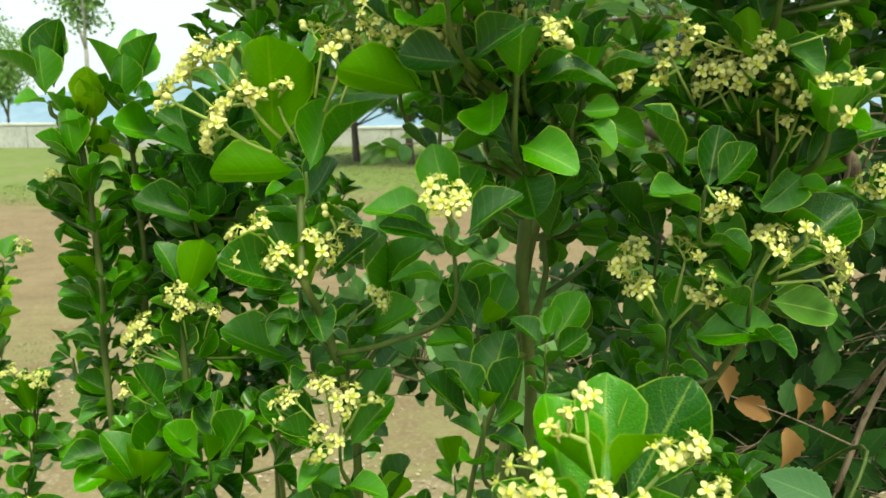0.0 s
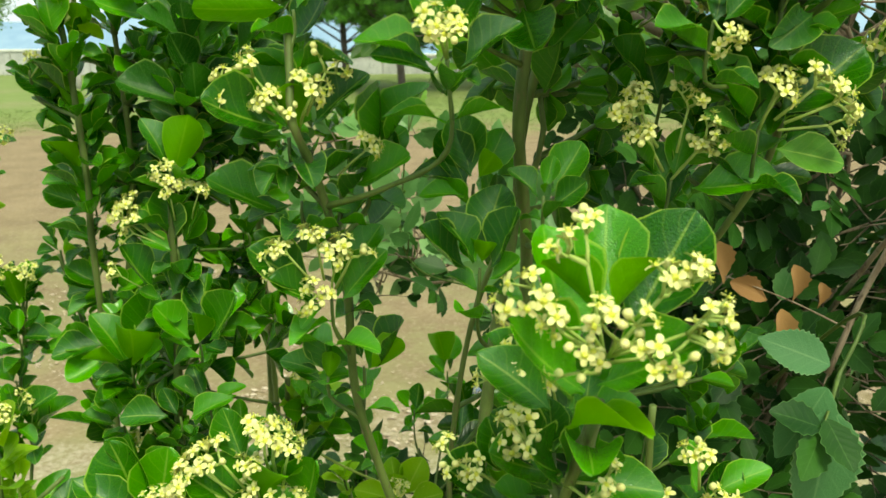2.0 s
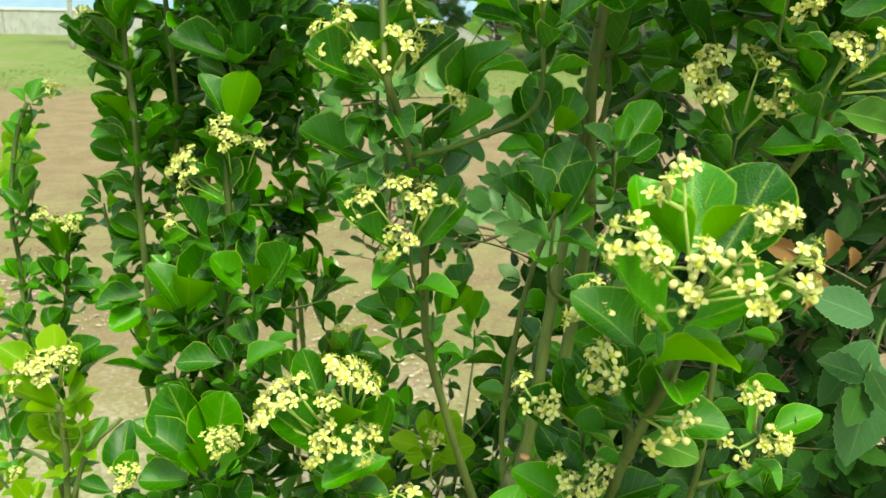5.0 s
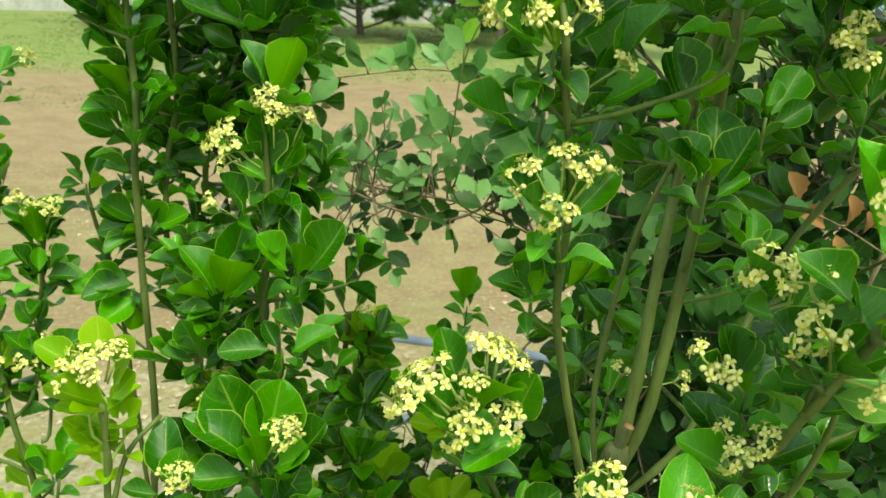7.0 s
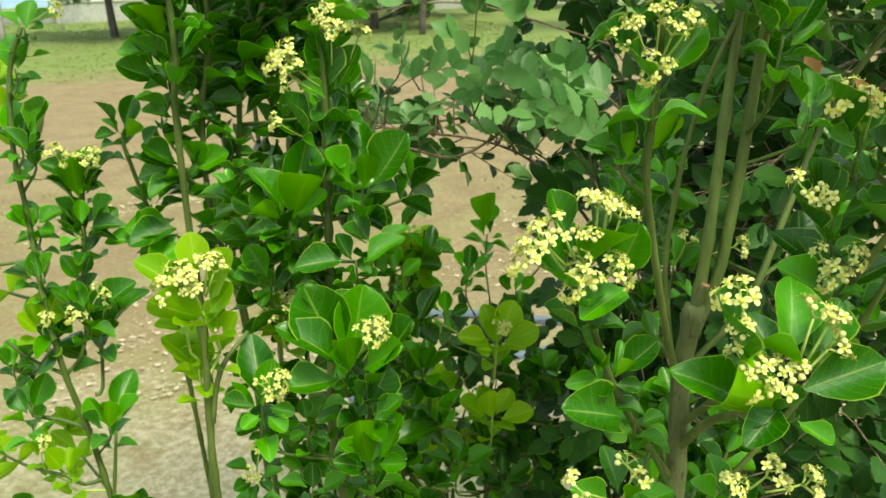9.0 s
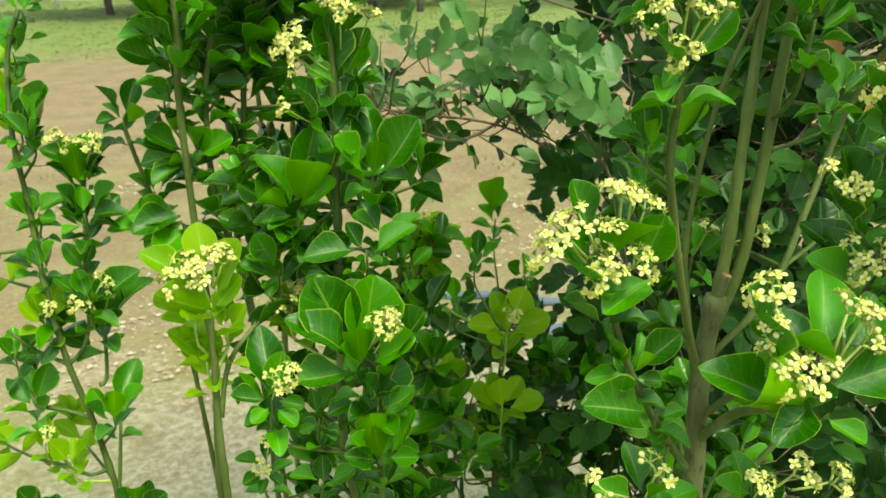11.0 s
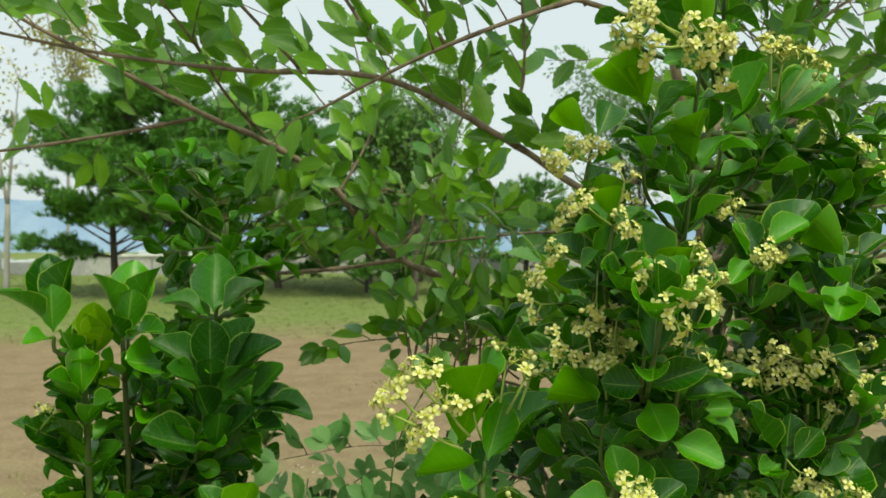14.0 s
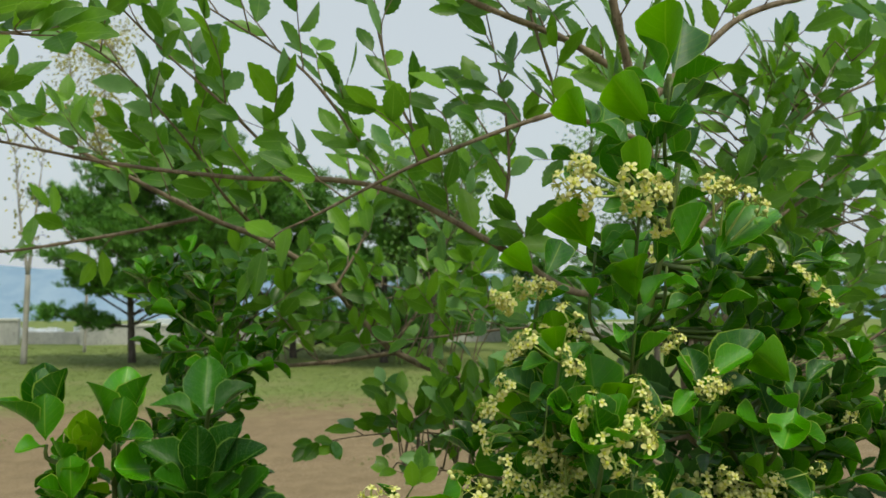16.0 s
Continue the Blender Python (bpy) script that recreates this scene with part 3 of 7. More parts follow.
def fill(plant, count, box, size, seed, young=0.0, leaves=6, cymes=0.0, pairs=3):
    """Leafy side shoots all through a part of a shrub."""
    rng = random.Random(seed)
    old_, fresh_, twigs = INNER.setdefault(plant.name, (([], [], []), ([], [], []), ([], [])))
    near_by = [Vector(q) for line in STEMS[plant.name] for q in line[::4]]
    for _ in range(count):
        tip = Vector([rng.uniform(*side_) for side_ in box])
        foot = min(near_by, key=lambda q: (q - tip).length + 0.7 * abs(tip.z - q.z - 0.03))
        if (tip - foot).length > 0.16:
            tip = foot + (tip - foot).normalized() * 0.16 * rng.uniform(0.7, 1.1)
        axis = Vector((rng.gauss(0, 0.3), rng.gauss(-0.25, 0.3), 1)).normalized()
        line = curve_points([foot, foot.lerp(tip, 0.5) - Vector((0, 0, 0.012)), tip - axis * 0.02, tip], 0.012)
        tube(line, 0.0024, 0.0014, 5, 0, None, *twigs)
        store = fresh_ if rng.random() < young else old_
        u, w = around(axis)
        turn = rng.uniform(0, 6.28)
        s = size * rng.uniform(0.8, 1.12)
        for i in range(leaves):
            ring = i // 2
            a = turn + (i % 2) * math.pi + ring * math.pi / 2 + rng.gauss(0, 0.2)
            r = u * math.cos(a) + w * math.sin(a)
            d, up = bract(axis, r, 1.16 - 0.24 * ring + rng.gauss(0, 0.12))
            inner_leaf(store, leaf_pose(tip - axis * (0.012 - 0.006 * ring), d, up, s * (1 - 0.16 * ring) * rng.uniform(0.85, 1.12), rng), rng)
        for j in range(pairs):
            k = len(line) - 2 - 2 * (j + 1)
            if k < 1:
                break
            ax = Vector(line[k] - line[k - 1]).normalized()
            u2, w2 = around(ax)
            turn += 1.57
            for e in (0, math.pi):
                r = u2 * math.cos(turn + e) + w2 * math.sin(turn + e)
                d, up = bract(ax, r, rng.uniform(0.95, 1.3))
                inner_leaf(store, leaf_pose(Vector(line[k]), d, up, s * rng.uniform(0.7, 0.95), rng), rng)
        if rng.random() < cymes:
            d = (axis + Vector((rng.gauss(0, 0.4), -0.5, 0.1))).normalized()
            put_cyme(plant, Matrix.Translation(tip) @ d.to_track_quat("Z", "Y").to_matrix().to_4x4() @ Matrix.Rotation(rng.uniform(0, 6), 4, "Z"), rng)


def close_foliage(plant):
    """Joins what fill() has gathered for one shrub."""
    old_, fresh_, twigs = INNER[plant.name]
    for store, mat, label in ((old_, INNER_SHADE_MASS, "inner leaves in glossy green darkened for shade"), (fresh_, YOUNG_MASS, "inner leaves in fresh yellow-green")):
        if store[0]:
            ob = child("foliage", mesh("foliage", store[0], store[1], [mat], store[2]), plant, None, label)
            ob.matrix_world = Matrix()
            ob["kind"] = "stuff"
    ob = child("twig", mesh("twig", *twigs, [TWIG]), plant, None, "thin green side twigs")
    ob.matrix_world = Matrix()
    ob["kind"] = "stuff"


def cut_stub(plant, a, b, r):
    """A sawn-off side branch with its pale reddish cut."""
    line = curve_points([a, b], 0.004)
    v, f = tube(line, r * 1.15, r, 10)
    ob = child("cut_stub", mesh("cut_stub", v, f, [WOOD, PITH], index=[0] * (len(f) - 1) + [1]), plant, None, "short sawn-off side branch with reddish cut")
    ob.matrix_world = Matrix()


# ---- the elm behind the shrubs ----
ELM_MASS_V, ELM_MASS_F, ELM_MASS_UV = [], [], []
COOL_V, COOL_F, COOL_UV = [], [], []        # the greyer leaves of the low boughs
LOW_V, LOW_F, LOW_UV = [], [], []           # leaves low in the thicket, shade put into their colour
ELM_COUNT = [0]
ELM_ROWS = ((0, 0.03), (0.1, 0.2), (0.18, 0.33), (0.27, 0.4), (0.36, 0.47), (0.45, 0.49), (0.54, 0.5), (0.63, 0.47), (0.72, 0.41), (0.8, 0.33), (0.88, 0.22), (0.95, 0.12), (1, 0.02))


def elm_leaf(parent, foot, d, up, size, rng, piece):
    m = leaf_pose(foot, d, up, size * (1.38 if foot.z > 1.6 else 0.95), rng, 0.1)
    if piece and ELM_COUNT[0] < 300:
        ELM_COUNT[0] += 1
        child("leaf", rng.choice(ELM_LEAVES), parent, m)
        return
    tone = rng.random()
    # low leaves, and higher ones at right, get the colour darkened for shade
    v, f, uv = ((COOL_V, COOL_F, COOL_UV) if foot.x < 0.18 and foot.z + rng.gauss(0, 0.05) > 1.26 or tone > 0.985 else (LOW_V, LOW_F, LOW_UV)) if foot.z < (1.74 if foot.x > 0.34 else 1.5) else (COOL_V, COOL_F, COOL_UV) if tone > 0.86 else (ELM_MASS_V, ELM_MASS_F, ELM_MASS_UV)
    k = len(v)
    fold, bend = rng.uniform(0.1, 0.4), rng.uniform(-0.05, 0.2)
    rows = ELM_ROWS
    for i, (t, w) in enumerate(rows):
        for s in (-1, 0, 1):
            x = s * w * (0.45 if foot.z > 1.6 else 0.6) * (1.1 if i % 2 else 0.92)
            v.append(tuple(m @ Vector((x, t, fold * abs(x) - bend * t * t))))
            uv.append((0.5 + 0.5 * s, t))
    for i in range(len(rows) - 1):
        for j in (0, 1):
            a = k + i * 3 + j
            f.append((a, a + 1, a + 4, a + 3))


def elm_twig(parent, v, f, start, d, length, rng, size, piece):
    """A thin twig with leaves in two rows."""
    d = d.normalized()
    bend = Vector((rng.gauss(0, 0.12), rng.gauss(0, 0.12), rng.uniform(-0.22, 0.12)))
    line = curve_points([start, start + d * length * 0.5, start + (d + bend).normalized() * length], 0.012)
    tube(line, 0.0013, 0.0006, 4, 0, None, v, f)
    n0 = Vector((rng.gauss(0, 0.4), -0.7 + rng.gauss(0, 0.35), 0.6 + rng.gauss(0, 0.2)))
    n0 = (n0 - d * n0.dot(d)).normalized()
    flat = d.cross(n0).normalized()
    step = 2 if start.z > 1.65 else 1
    side = 1
    for i in range(2, len(line), step):
        if rng.random() < 0.12:
            continue
        ax = Vector(line[i] - line[i - 1]).normalized()
        side = -side
        ld = (ax * rng.uniform(0.6, 1.0) + flat * side * rng.uniform(0.6, 0.95) + Vector((0, 0, rng.uniform(-0.15, 0.35)))).normalized()
        up = (n0 + Vector([rng.gauss(0, 0.15) for _ in range(3)])).normalized()
        grow = 0.65 + 0.45 * math.sin(math.pi * i / len(line))
        elm_leaf(parent, Vector(line[i]), ld, up, size * grow * rng.uniform(0.8, 1.2), rng, piece)
    end = Vector(line[-1])
    ax = Vector(line[-1] - line[-2]).normalized()
    elm_leaf(parent, end, ax, n0, size * 0.9, rng, piece)


def branch(tree, pts, r0, r1, gap=0.05, twig=0.13, size=0.046, seed=1, piece=False, bare=0.1, droop=0.0, rise=0.5, label="", mat=None):
    """A limb with leafy twigs on it, from the share bare of its length on."""
    line = curve_points(pts, 0.015)
    rng = random.Random(seed)
    v, f = tube(line, r0, r1, 8 if r0 > 0.005 else 6, 0.06, rng)
    ob = child("branch", None, tree)
    ob.matrix_world = Matrix()
    run, side = 0.0, 1
    tv, tf = v, f
    total = len(line)
    for i in range(1, total):
        run += np.linalg.norm(line[i] - line[i - 1])
        if run < gap * (0.7 + 0.6 * ((i * 37) % 10) / 10) or i < bare * total:
            continue
        run = 0.0
        side = -side
        ax = Vector(line[i] - line[i - 1]).normalized()
        flat = ax.cross(Vector((0, 0, 1)))
        flat = flat.normalized() if flat.length > 0.1 else Vector((1, 0, 0))
        d = ax * rng.uniform(0.3, 0.9) + flat * side * rng.uniform(0.4, 1.0) + Vector((0, 0, rise + rng.gauss(0, 0.35) - droop))
        elm_twig(ob, tv, tf, Vector(line[i]), d, twig * rng.uniform(0.5, 1.25), rng, size, piece)
    elm_twig(ob, tv, tf, Vector(line[-1]), Vector(line[-1] - line[-3]), twig * 0.8, rng, size, piece)
    me = mesh("branch", v, f, [mat or ELM_BARK])
    fresh = child("branch", me, tree, None, label)
    fresh.matrix_world = Matrix()
    for c in list(ob.children):
        keep = c.matrix_world.copy()
        c.parent = fresh
        c.matrix_world = keep
    bpy.data.objects.remove(ob)
    return fresh


def thicket(tree, parent_line, count, box, size, seed, twig=0.16):
    """Leafy twigs all through a part of the crown, on one thin bough."""
    rng = random.Random(seed)
    line = curve_points(parent_line, 0.02)
    v, f = tube(line, 0.004, 0.0015, 6, 0.06, rng)
    for _ in range(count):
        p = Vector([rng.uniform(*q) for q in box])
        near = min(line, key=lambda q: math.dist(q, p))
        mid_ = Vector(near).lerp(p, 0.5) + Vector((0, 0, rng.uniform(-0.02, 0.04)))
        tube(curve_points([near, mid_, p], 0.03), 0.0016, 0.001, 4, 0, None, v, f)
        d = (p - Vector(near)) + Vector((rng.gauss(0, 0.1), rng.gauss(0, 0.1), rng.gauss(0.04, 0.08)))
        elm_twig(None, v, f, p, d, twig * rng.uniform(0.6, 1.2), rng, size, False)
    ob = child("branch", mesh("branch", v, f, [ELM_BARK]), tree)
    ob.matrix_world = Matrix()
    return ob


# ---- lawn, wall, trees and distance ----
def ground_sheet():
    a = np.concatenate([-np.geomspace(2600, 6, 26), np.linspace(-5, 5, 34), np.geomspace(6, 2600, 26)])
    b = np.concatenate([-np.geomspace(2600, 3, 18), np.linspace(-2, 34, 100), np.geomspace(36, 2600, 26)])
    v = []
    for y in b:
        for x in a:
            d = math.hypot(x, y)
            z = 0.035 * noise.noise((x * 0.5, y * 0.5, 0)) + 0.012 * noise.noise((x * 2.3, y * 2.3, 4)) if d < 60 else 0.0
            if y > 36:
                z -= min(60.0, (y - 36) * 0.1)
            v.append((x, y, z))
    w = len(a)
    f = [(j * w + i, j * w + i + 1, (j + 1) * w + i + 1, (j + 1) * w + i) for j in range(len(b) - 1) for i in range(w - 1)]
    ob = new("ground", mesh("ground", v, f, [SOIL]))
    return tagged(ob, "sandy bare soil with thin grass and lawn behind", "ground", kind="structure")


ground_sheet()


def scatter(name, label, category, count, box, make, mat, seed):
    rng = random.Random(seed)
    v, f = [], []
    for _ in range(count):
        make(rng, rng.uniform(box[0], box[1]), box[2] + (box[3] - box[2]) * rng.random() ** 1.4, v, f)
    ob = new(name, mesh(name, v, f, [mat], smooth=False))
    return tagged(ob, label, category, kind="stuff")


def ground_z(x, y):
    return 0.035 * noise.noise((x * 0.5, y * 0.5, 0)) + 0.012 * noise.noise((x * 2.3, y * 2.3, 4))


def blade(rng, x, y, v, f):
    wide = noise.noise((x * 0.45, y * 0.45, 7))
    if y < 13.5 and wide < 0.3 + 0.12 * rng.random():
        return
    h = rng.uniform(0.012, 0.03)
    for _ in range(4):
        px, py = x + rng.gauss(0, 0.03), y + rng.gauss(0, 0.03)
        a, l = rng.uniform(0, 6.28), rng.uniform(0.1, 0.6) * h
        w = 0.0035 + 0.0006 * y
        k = len(v)
        z = ground_z(px, py) - 0.004
        v += [(px - w * math.sin(a), py + w * math.cos(a), z), (px + w * math.sin(a), py - w * math.cos(a), z), (px + l * math.cos(a), py + l * math.sin(a), z + h)]
        f.append((k, k + 1, k + 2))


def chip(rng, x, y, v, f):
    if noise.noise((x * 1.1, y * 1.1, 2)) < -0.05 + 0.25 * rng.random() + (y - 2.2) * 0.06:
        return
    s, a = 0.004 + 0.016 * rng.random() ** 2, rng.uniform(0, 6.28)
    k, z = len(v), ground_z(x, y) + 0.004
    n = rng.choice((4, 5, 6))
    for i in range(n):
        b = a + 2 * math.pi * i / n
        r = s * rng.uniform(0.6, 1.1)
        v.append((x + r * math.cos(b), y + r * 0.7 * math.sin(b), z + rng.uniform(0, 0.012)))
    v.append((x, y, z + rng.uniform(0.004, 0.014)))
    f += [(k + i, k + (i + 1) % n, k + n) for i in range(n)]


scatter("grass", "short green grass blades in tufts on the soil", "grass", 26000, (-9, 7, 2.2, 30), blade, GRASS, 5)
scatter("leaf_litter", "dry brown leaves and pale chips on bare soil", "leaf litter", 15000, (-2.6, 2.4, 1.0, 6.5), chip, LITTER, 6)


def wall_block(name, x0, x1, y, h, thick, coping, label):
    """A low concrete wall of cast lengths with a coping."""
    base = thing(name, ((x0 + x1) / 2, y, 0), label, "wall", kind="structure")
    n = max(1, round((x1 - x0) / 3.0))
    step = (x1 - x0) / n
    for i in range(n):
        bm = bmesh.new()
        bmesh.ops.create_cube(bm, size=1, matrix=Matrix.Translation((x0 + step * (i + 0.5), y, h / 2 - 0.1)) @ Matrix.Diagonal((step - 0.02, thick, h + 0.2, 1)))
        bmesh.ops.bevel(bm, geom=bm.edges[:], offset=0.015, segments=2, affect="EDGES")
        me = bpy.data.meshes.new("panel")
        bm.to_mesh(me)
        bm.free()
        me.materials.append(CONCRETE)
        child("panel", me, base).matrix_world = Matrix()
        if coping:
            bm = bmesh.new()
            bmesh.ops.create_cube(bm, size=1, matrix=Matrix.Translation((x0 + step * (i + 0.5), y, h + 0.04)) @ Matrix.Diagonal((step - 0.01, thick + 0.08, 0.08, 1)))
            bmesh.ops.bevel(bm, geom=bm.edges[:], offset=0.012, segments=2, affect="EDGES")
            me = bpy.data.meshes.new("coping")
            bm.to_mesh(me)
            bm.free()
            me.materials.append(COPING)
            child("coping", me, base).matrix_world = Matrix()
    return base


wall_block("wall_left", -30.0, -7.1, 31.5, 0.82, 0.35, True, "low grey concrete wall with pale coping at the lawn's end")
wall_block("wall_low", -7.08, -5.2, 31.9, 0.42, 0.3, False, "lower grey concrete wall length between taller ones")
wall_block("wall_right", -5.15, 24.0, 31.3, 0.62, 0.35, True, "low grey concrete wall behind the lawn")


def clump(v, f, c, d, rng, needles, length, width):
    """A tuft of needles."""
    u, w = around(d)
    for _ in range(needles):
        a, o = rng.uniform(0, 6.28), rng.uniform(0.2, 1.1)
        e = (d + (u * math.cos(a) + w * math.sin(a)) * o).normalized()
        s = e.cross(Vector((rng.gauss(0, 1), rng.gauss(0, 1), rng.gauss(0, 1)))).normalized() * width
        k, b = len(v), c + Vector([rng.gauss(0, 0.03) for _ in range(3)])
        v.extend((tuple(b - s), tuple(b + s), tuple(b + e * length * rng.uniform(0.7, 1.2))))
        f.append((k, k + 1, k + 2))


def pine(place, height, spread, seed, low=0.25, density=1.0):
    rng = random.Random(seed)
    x, y = place
    tree = thing("pine_tree", (x, y, 0), "dark green pine tree with open layered crown on the lawn", "tree", "pines on the lawn")
    leanx = rng.gauss(0, 0.04)
    trunk = curve_points([(x, y, -0.1), (x + leanx * height * 0.5, y, height * 0.5), (x + leanx * height, y, height)], 0.25)
    v, f = tube(trunk, 0.11, 0.02, 8, 0, rng)
    nv, nf = [], []
    levels = int(height * 3.6)
    for i in range(levels):
        t = low + (1 - low) * i / levels
        c = trunk[min(len(trunk) - 1, int(t * (len(trunk) - 1)))]
        for _ in range(rng.choice((2, 3, 3))):
            a = rng.uniform(0, 6.28)
            reach = 1.25 * spread * (1 - ((t - low) / (1 - low)) ** 2.2) * rng.uniform(0.5, 1.1) + 0.2
            d = Vector((math.cos(a), math.sin(a), rng.uniform(0.15, 0.75)))
            end = Vector(c) + d * reach
            limb = curve_points([c, Vector(c) + d * reach * 0.5 + Vector((0, 0, -0.08)), end], 0.2)
            tube(limb, 0.03, 0.008, 5, 0, None, v, f)
            for _ in range(int(3 + 4 * density * reach)):
                q = Vector(limb[rng.randrange(len(limb) // 3, len(limb))])
                pad = q + Vector((rng.gauss(0, 0.22), rng.gauss(0, 0.22), rng.gauss(0.04, 0.07)))
                tube(np.array([q, pad]), 0.009, 0.005, 4, 0, None, v, f)
                for k in range(9):
                    p = pad + Vector((rng.gauss(0, 0.13), rng.gauss(0, 0.13), rng.gauss(0, 0.06)))
                    clump(nv, nf, p, (0.6 * d + Vector([rng.gauss(0, 0.4) for _ in range(3)]) + Vector((0, 0, 0.6))).normalized(), rng, 13, 0.17, 0.016)
    child("trunk", mesh("trunk", v, f, [PINE_BARK]), tree).matrix_world = Matrix()
    crown = child("crown", mesh("crown", nv, nf, [NEEDLE], smooth=False), tree)
    crown.matrix_world = Matrix()
    crown["kind"] = "stuff"
    return tree


def broadleaf(name, place, height, spread, seed, mat, bark, label, leaves=2600, forks=2, low=0.35, leaf=0.09, radius=0.09):
    rng = random.Random(seed)
    x, y = place
    tree = thing(name, (x, y, 0), label, "tree")
    v, f, nv, nf = [], [], [], []
    fork = height * low
    tube(curve_points([(x, y, -0.1), (x + 0.03, y, fork * 0.5), (x + 0.05, y, fork)], 0.3), radius, radius * 0.8, 8, 0, rng, v, f)
    ends = []
    for i in range(forks):
        a = rng.uniform(0, 6.28) if forks > 2 else (0.3 + i * math.pi)
        off = Vector((math.cos(a) * spread * 0.4, math.sin(a) * spread * 0.3, 0))
        line = curve_points([(x + 0.05, y, fork - 0.05), Vector((x, y, fork + (height - fork) * 0.45)) + off * 0.5, Vector((x, y, height)) + off], 0.3)
        tube(line, radius * 0.65, 0.012, 6, 0, rng, v, f)
        ends.append(line)
        for k in range(9):
            q = Vector(line[rng.randrange(len(line) // 4, len(line))])
            b = rng.uniform(0, 6.28)
            e = q + Vector((math.cos(b) * spread * rng.uniform(0.2, 0.6), math.sin(b) * spread * 0.5, rng.uniform(0.1, 0.6) * spread))
            sub = curve_points([q, q.lerp(e, 0.5) + Vector((0, 0, 0.08)), e], 0.25)
            tube(sub, 0.018, 0.005, 5, 0, None, v, f)
            ends.append(sub)
    for _ in range(leaves):
        line = rng.choice(ends)
        q = Vector(line[rng.randrange(len(line) // 3, len(line))]) + Vector([rng.gauss(0, 0.13 * spread) for _ in range(3)])
        d = Vector([rng.gauss(0, 1) for _ in range(3)]).normalized()
        s = d.orthogonal().normalized() * leaf * 0.35
        k = len(nv)
        nv.extend((tuple(q), tuple(q + d * leaf * 0.5 + s), tuple(q + d * leaf), tuple(q + d * leaf * 0.5 - s)))
        nf.append((k, k + 1, k + 2, k + 3))
    child("trunk", mesh("trunk", v, f, [bark]), tree).matrix_world = Matrix()
    if leaves:
        crown = child("crown", mesh("crown", nv, nf, [mat], smooth=False), tree)
        crown.matrix_world = Matrix()
        crown["kind"] = "stuff"
    return tree


# pines, young trees and shrubs on the lawn
for place, ph, ps, seed, low in (((-2.594, 23.000, 0.624), 5.0, 2.1, 11, 0.2), ((1.560, 24.000, 0.537), 5.5, 2.4, 12, 0.08), ((3.763, 22.000, 0.626), 5.2, 2.4, 13, 0.08), ((6.112, 26.000, 0.393), 4.4, 1.9, 14, 0.08), ((10.853, 29.000, 0.194), 3.6, 1.9, 15, 0.1), ((19.765, 27.000, 0.229), 5.6, 2.4, 16, 0.1), ((-1.071, 22.000, 0.285), 6.0, 2.2, 17, 0.25)):
    pine(place[:2], ph, ps, seed, low)
broadleaf("young_tree", (-5.156, 23.000, 0.505)[:2], 5.6, 0.9, 21, AUTUMN, PALE_BARK, "slender young tree with forked pale trunk and few leaves", 160, 2, 0.4, 0.12, 0.08)
broadleaf("young_tree", (-4.424, 27.500, 0.398)[:2], 9.6, 1.9, 22, AUTUMN, PALE_BARK, "thin young tree with yellowing leaves", 2600, 3, 0.5, 0.12, 0.05)
broadleaf("young_tree", (-10.204, 24.000, 1.353)[:2], 6.2, 1.5, 27, BROAD, PALE_BARK, "slender young tree with pale trunk and thin green crown", 2600, 3, 0.5, 0.13, 0.07)
broadleaf("broadleaf_tree", (-20.885, 40.000, 1.168)[:2], 4.2, 2.0, 28, BROAD, PINE_BARK, "small green broadleaf tree behind the low wall", 4200, 4, 0.25, 0.14, 0.08)
broadleaf("broadleaf_tree", (4.4, 19.5), 4.8, 1.9, 23, BROAD, PINE_BARK, "light green broadleaf tree with upright crown", 5200, 4, 0.3, 0.12, 0.08)
broadleaf("broadleaf_tree", (9.5, 18.0), 5.0, 2.2, 24, BROAD, PINE_BARK, "light green broadleaf tree by the shrubs", 5200, 4, 0.3, 0.12, 0.08)
broadleaf("conical_shrub", (-8.6, 33.5), 1.9, 0.45, 25, BROAD, PINE_BARK, "narrow green conical shrub behind the wall", 1500, 3, 0.1, 0.1, 0.03)


def ridge(name, far, base, tops, seed, label):
    """A far line of hills."""
    n = 60
    v = []
    for i in range(n + 1):
        x = -far * 1.6 + 3.2 * far * i / n
        h = tops * (0.75 + 0.5 * noise.noise((i * 0.13 + seed, seed, 0)) + 0.12 * noise.noise((i * 0.7, seed, 3)))
        v += [(x, far, base), (x, far + 0.1 * far, base + h)]
    f = [(2 * i, 2 * i + 2, 2 * i + 3, 2 * i + 1) for i in range(n)]
    return tagged(new(name, mesh(name, v, f, [HAZED_HILL])), label, "hills", kind="structure")


ridge("backdrop", 1900.0, -62.0, 150.0, 3.0, "far wooded hills, haze put in as blue, under a pale sky")


def town():
    rng = random.Random(8)
    v, f = [], []
    for _ in range(260):
        x, y = rng.uniform(-900, 500), rng.uniform(700, 1500)
        w, h, z = rng.uniform(8, 26), rng.uniform(5, 20), -62
        k = len(v)
        v += [(x, y, z), (x + w, y, z), (x + w, y, z + h), (x, y, z + h), (x, y + w, z), (x + w, y + w, z), (x + w, y + w, z + h), (x, y + w, z + h)]
        f += [(k, k + 1, k + 2, k + 3), (k + 1, k + 5, k + 6, k + 2), (k + 4, k, k + 3, k + 7), (k + 3, k + 2, k + 6, k + 7)]
    return tagged(new("far_town", mesh("far_town", v, f, [TOWN], smooth=False)), "far pale buildings in the valley", "buildings", kind="stuff")


town()

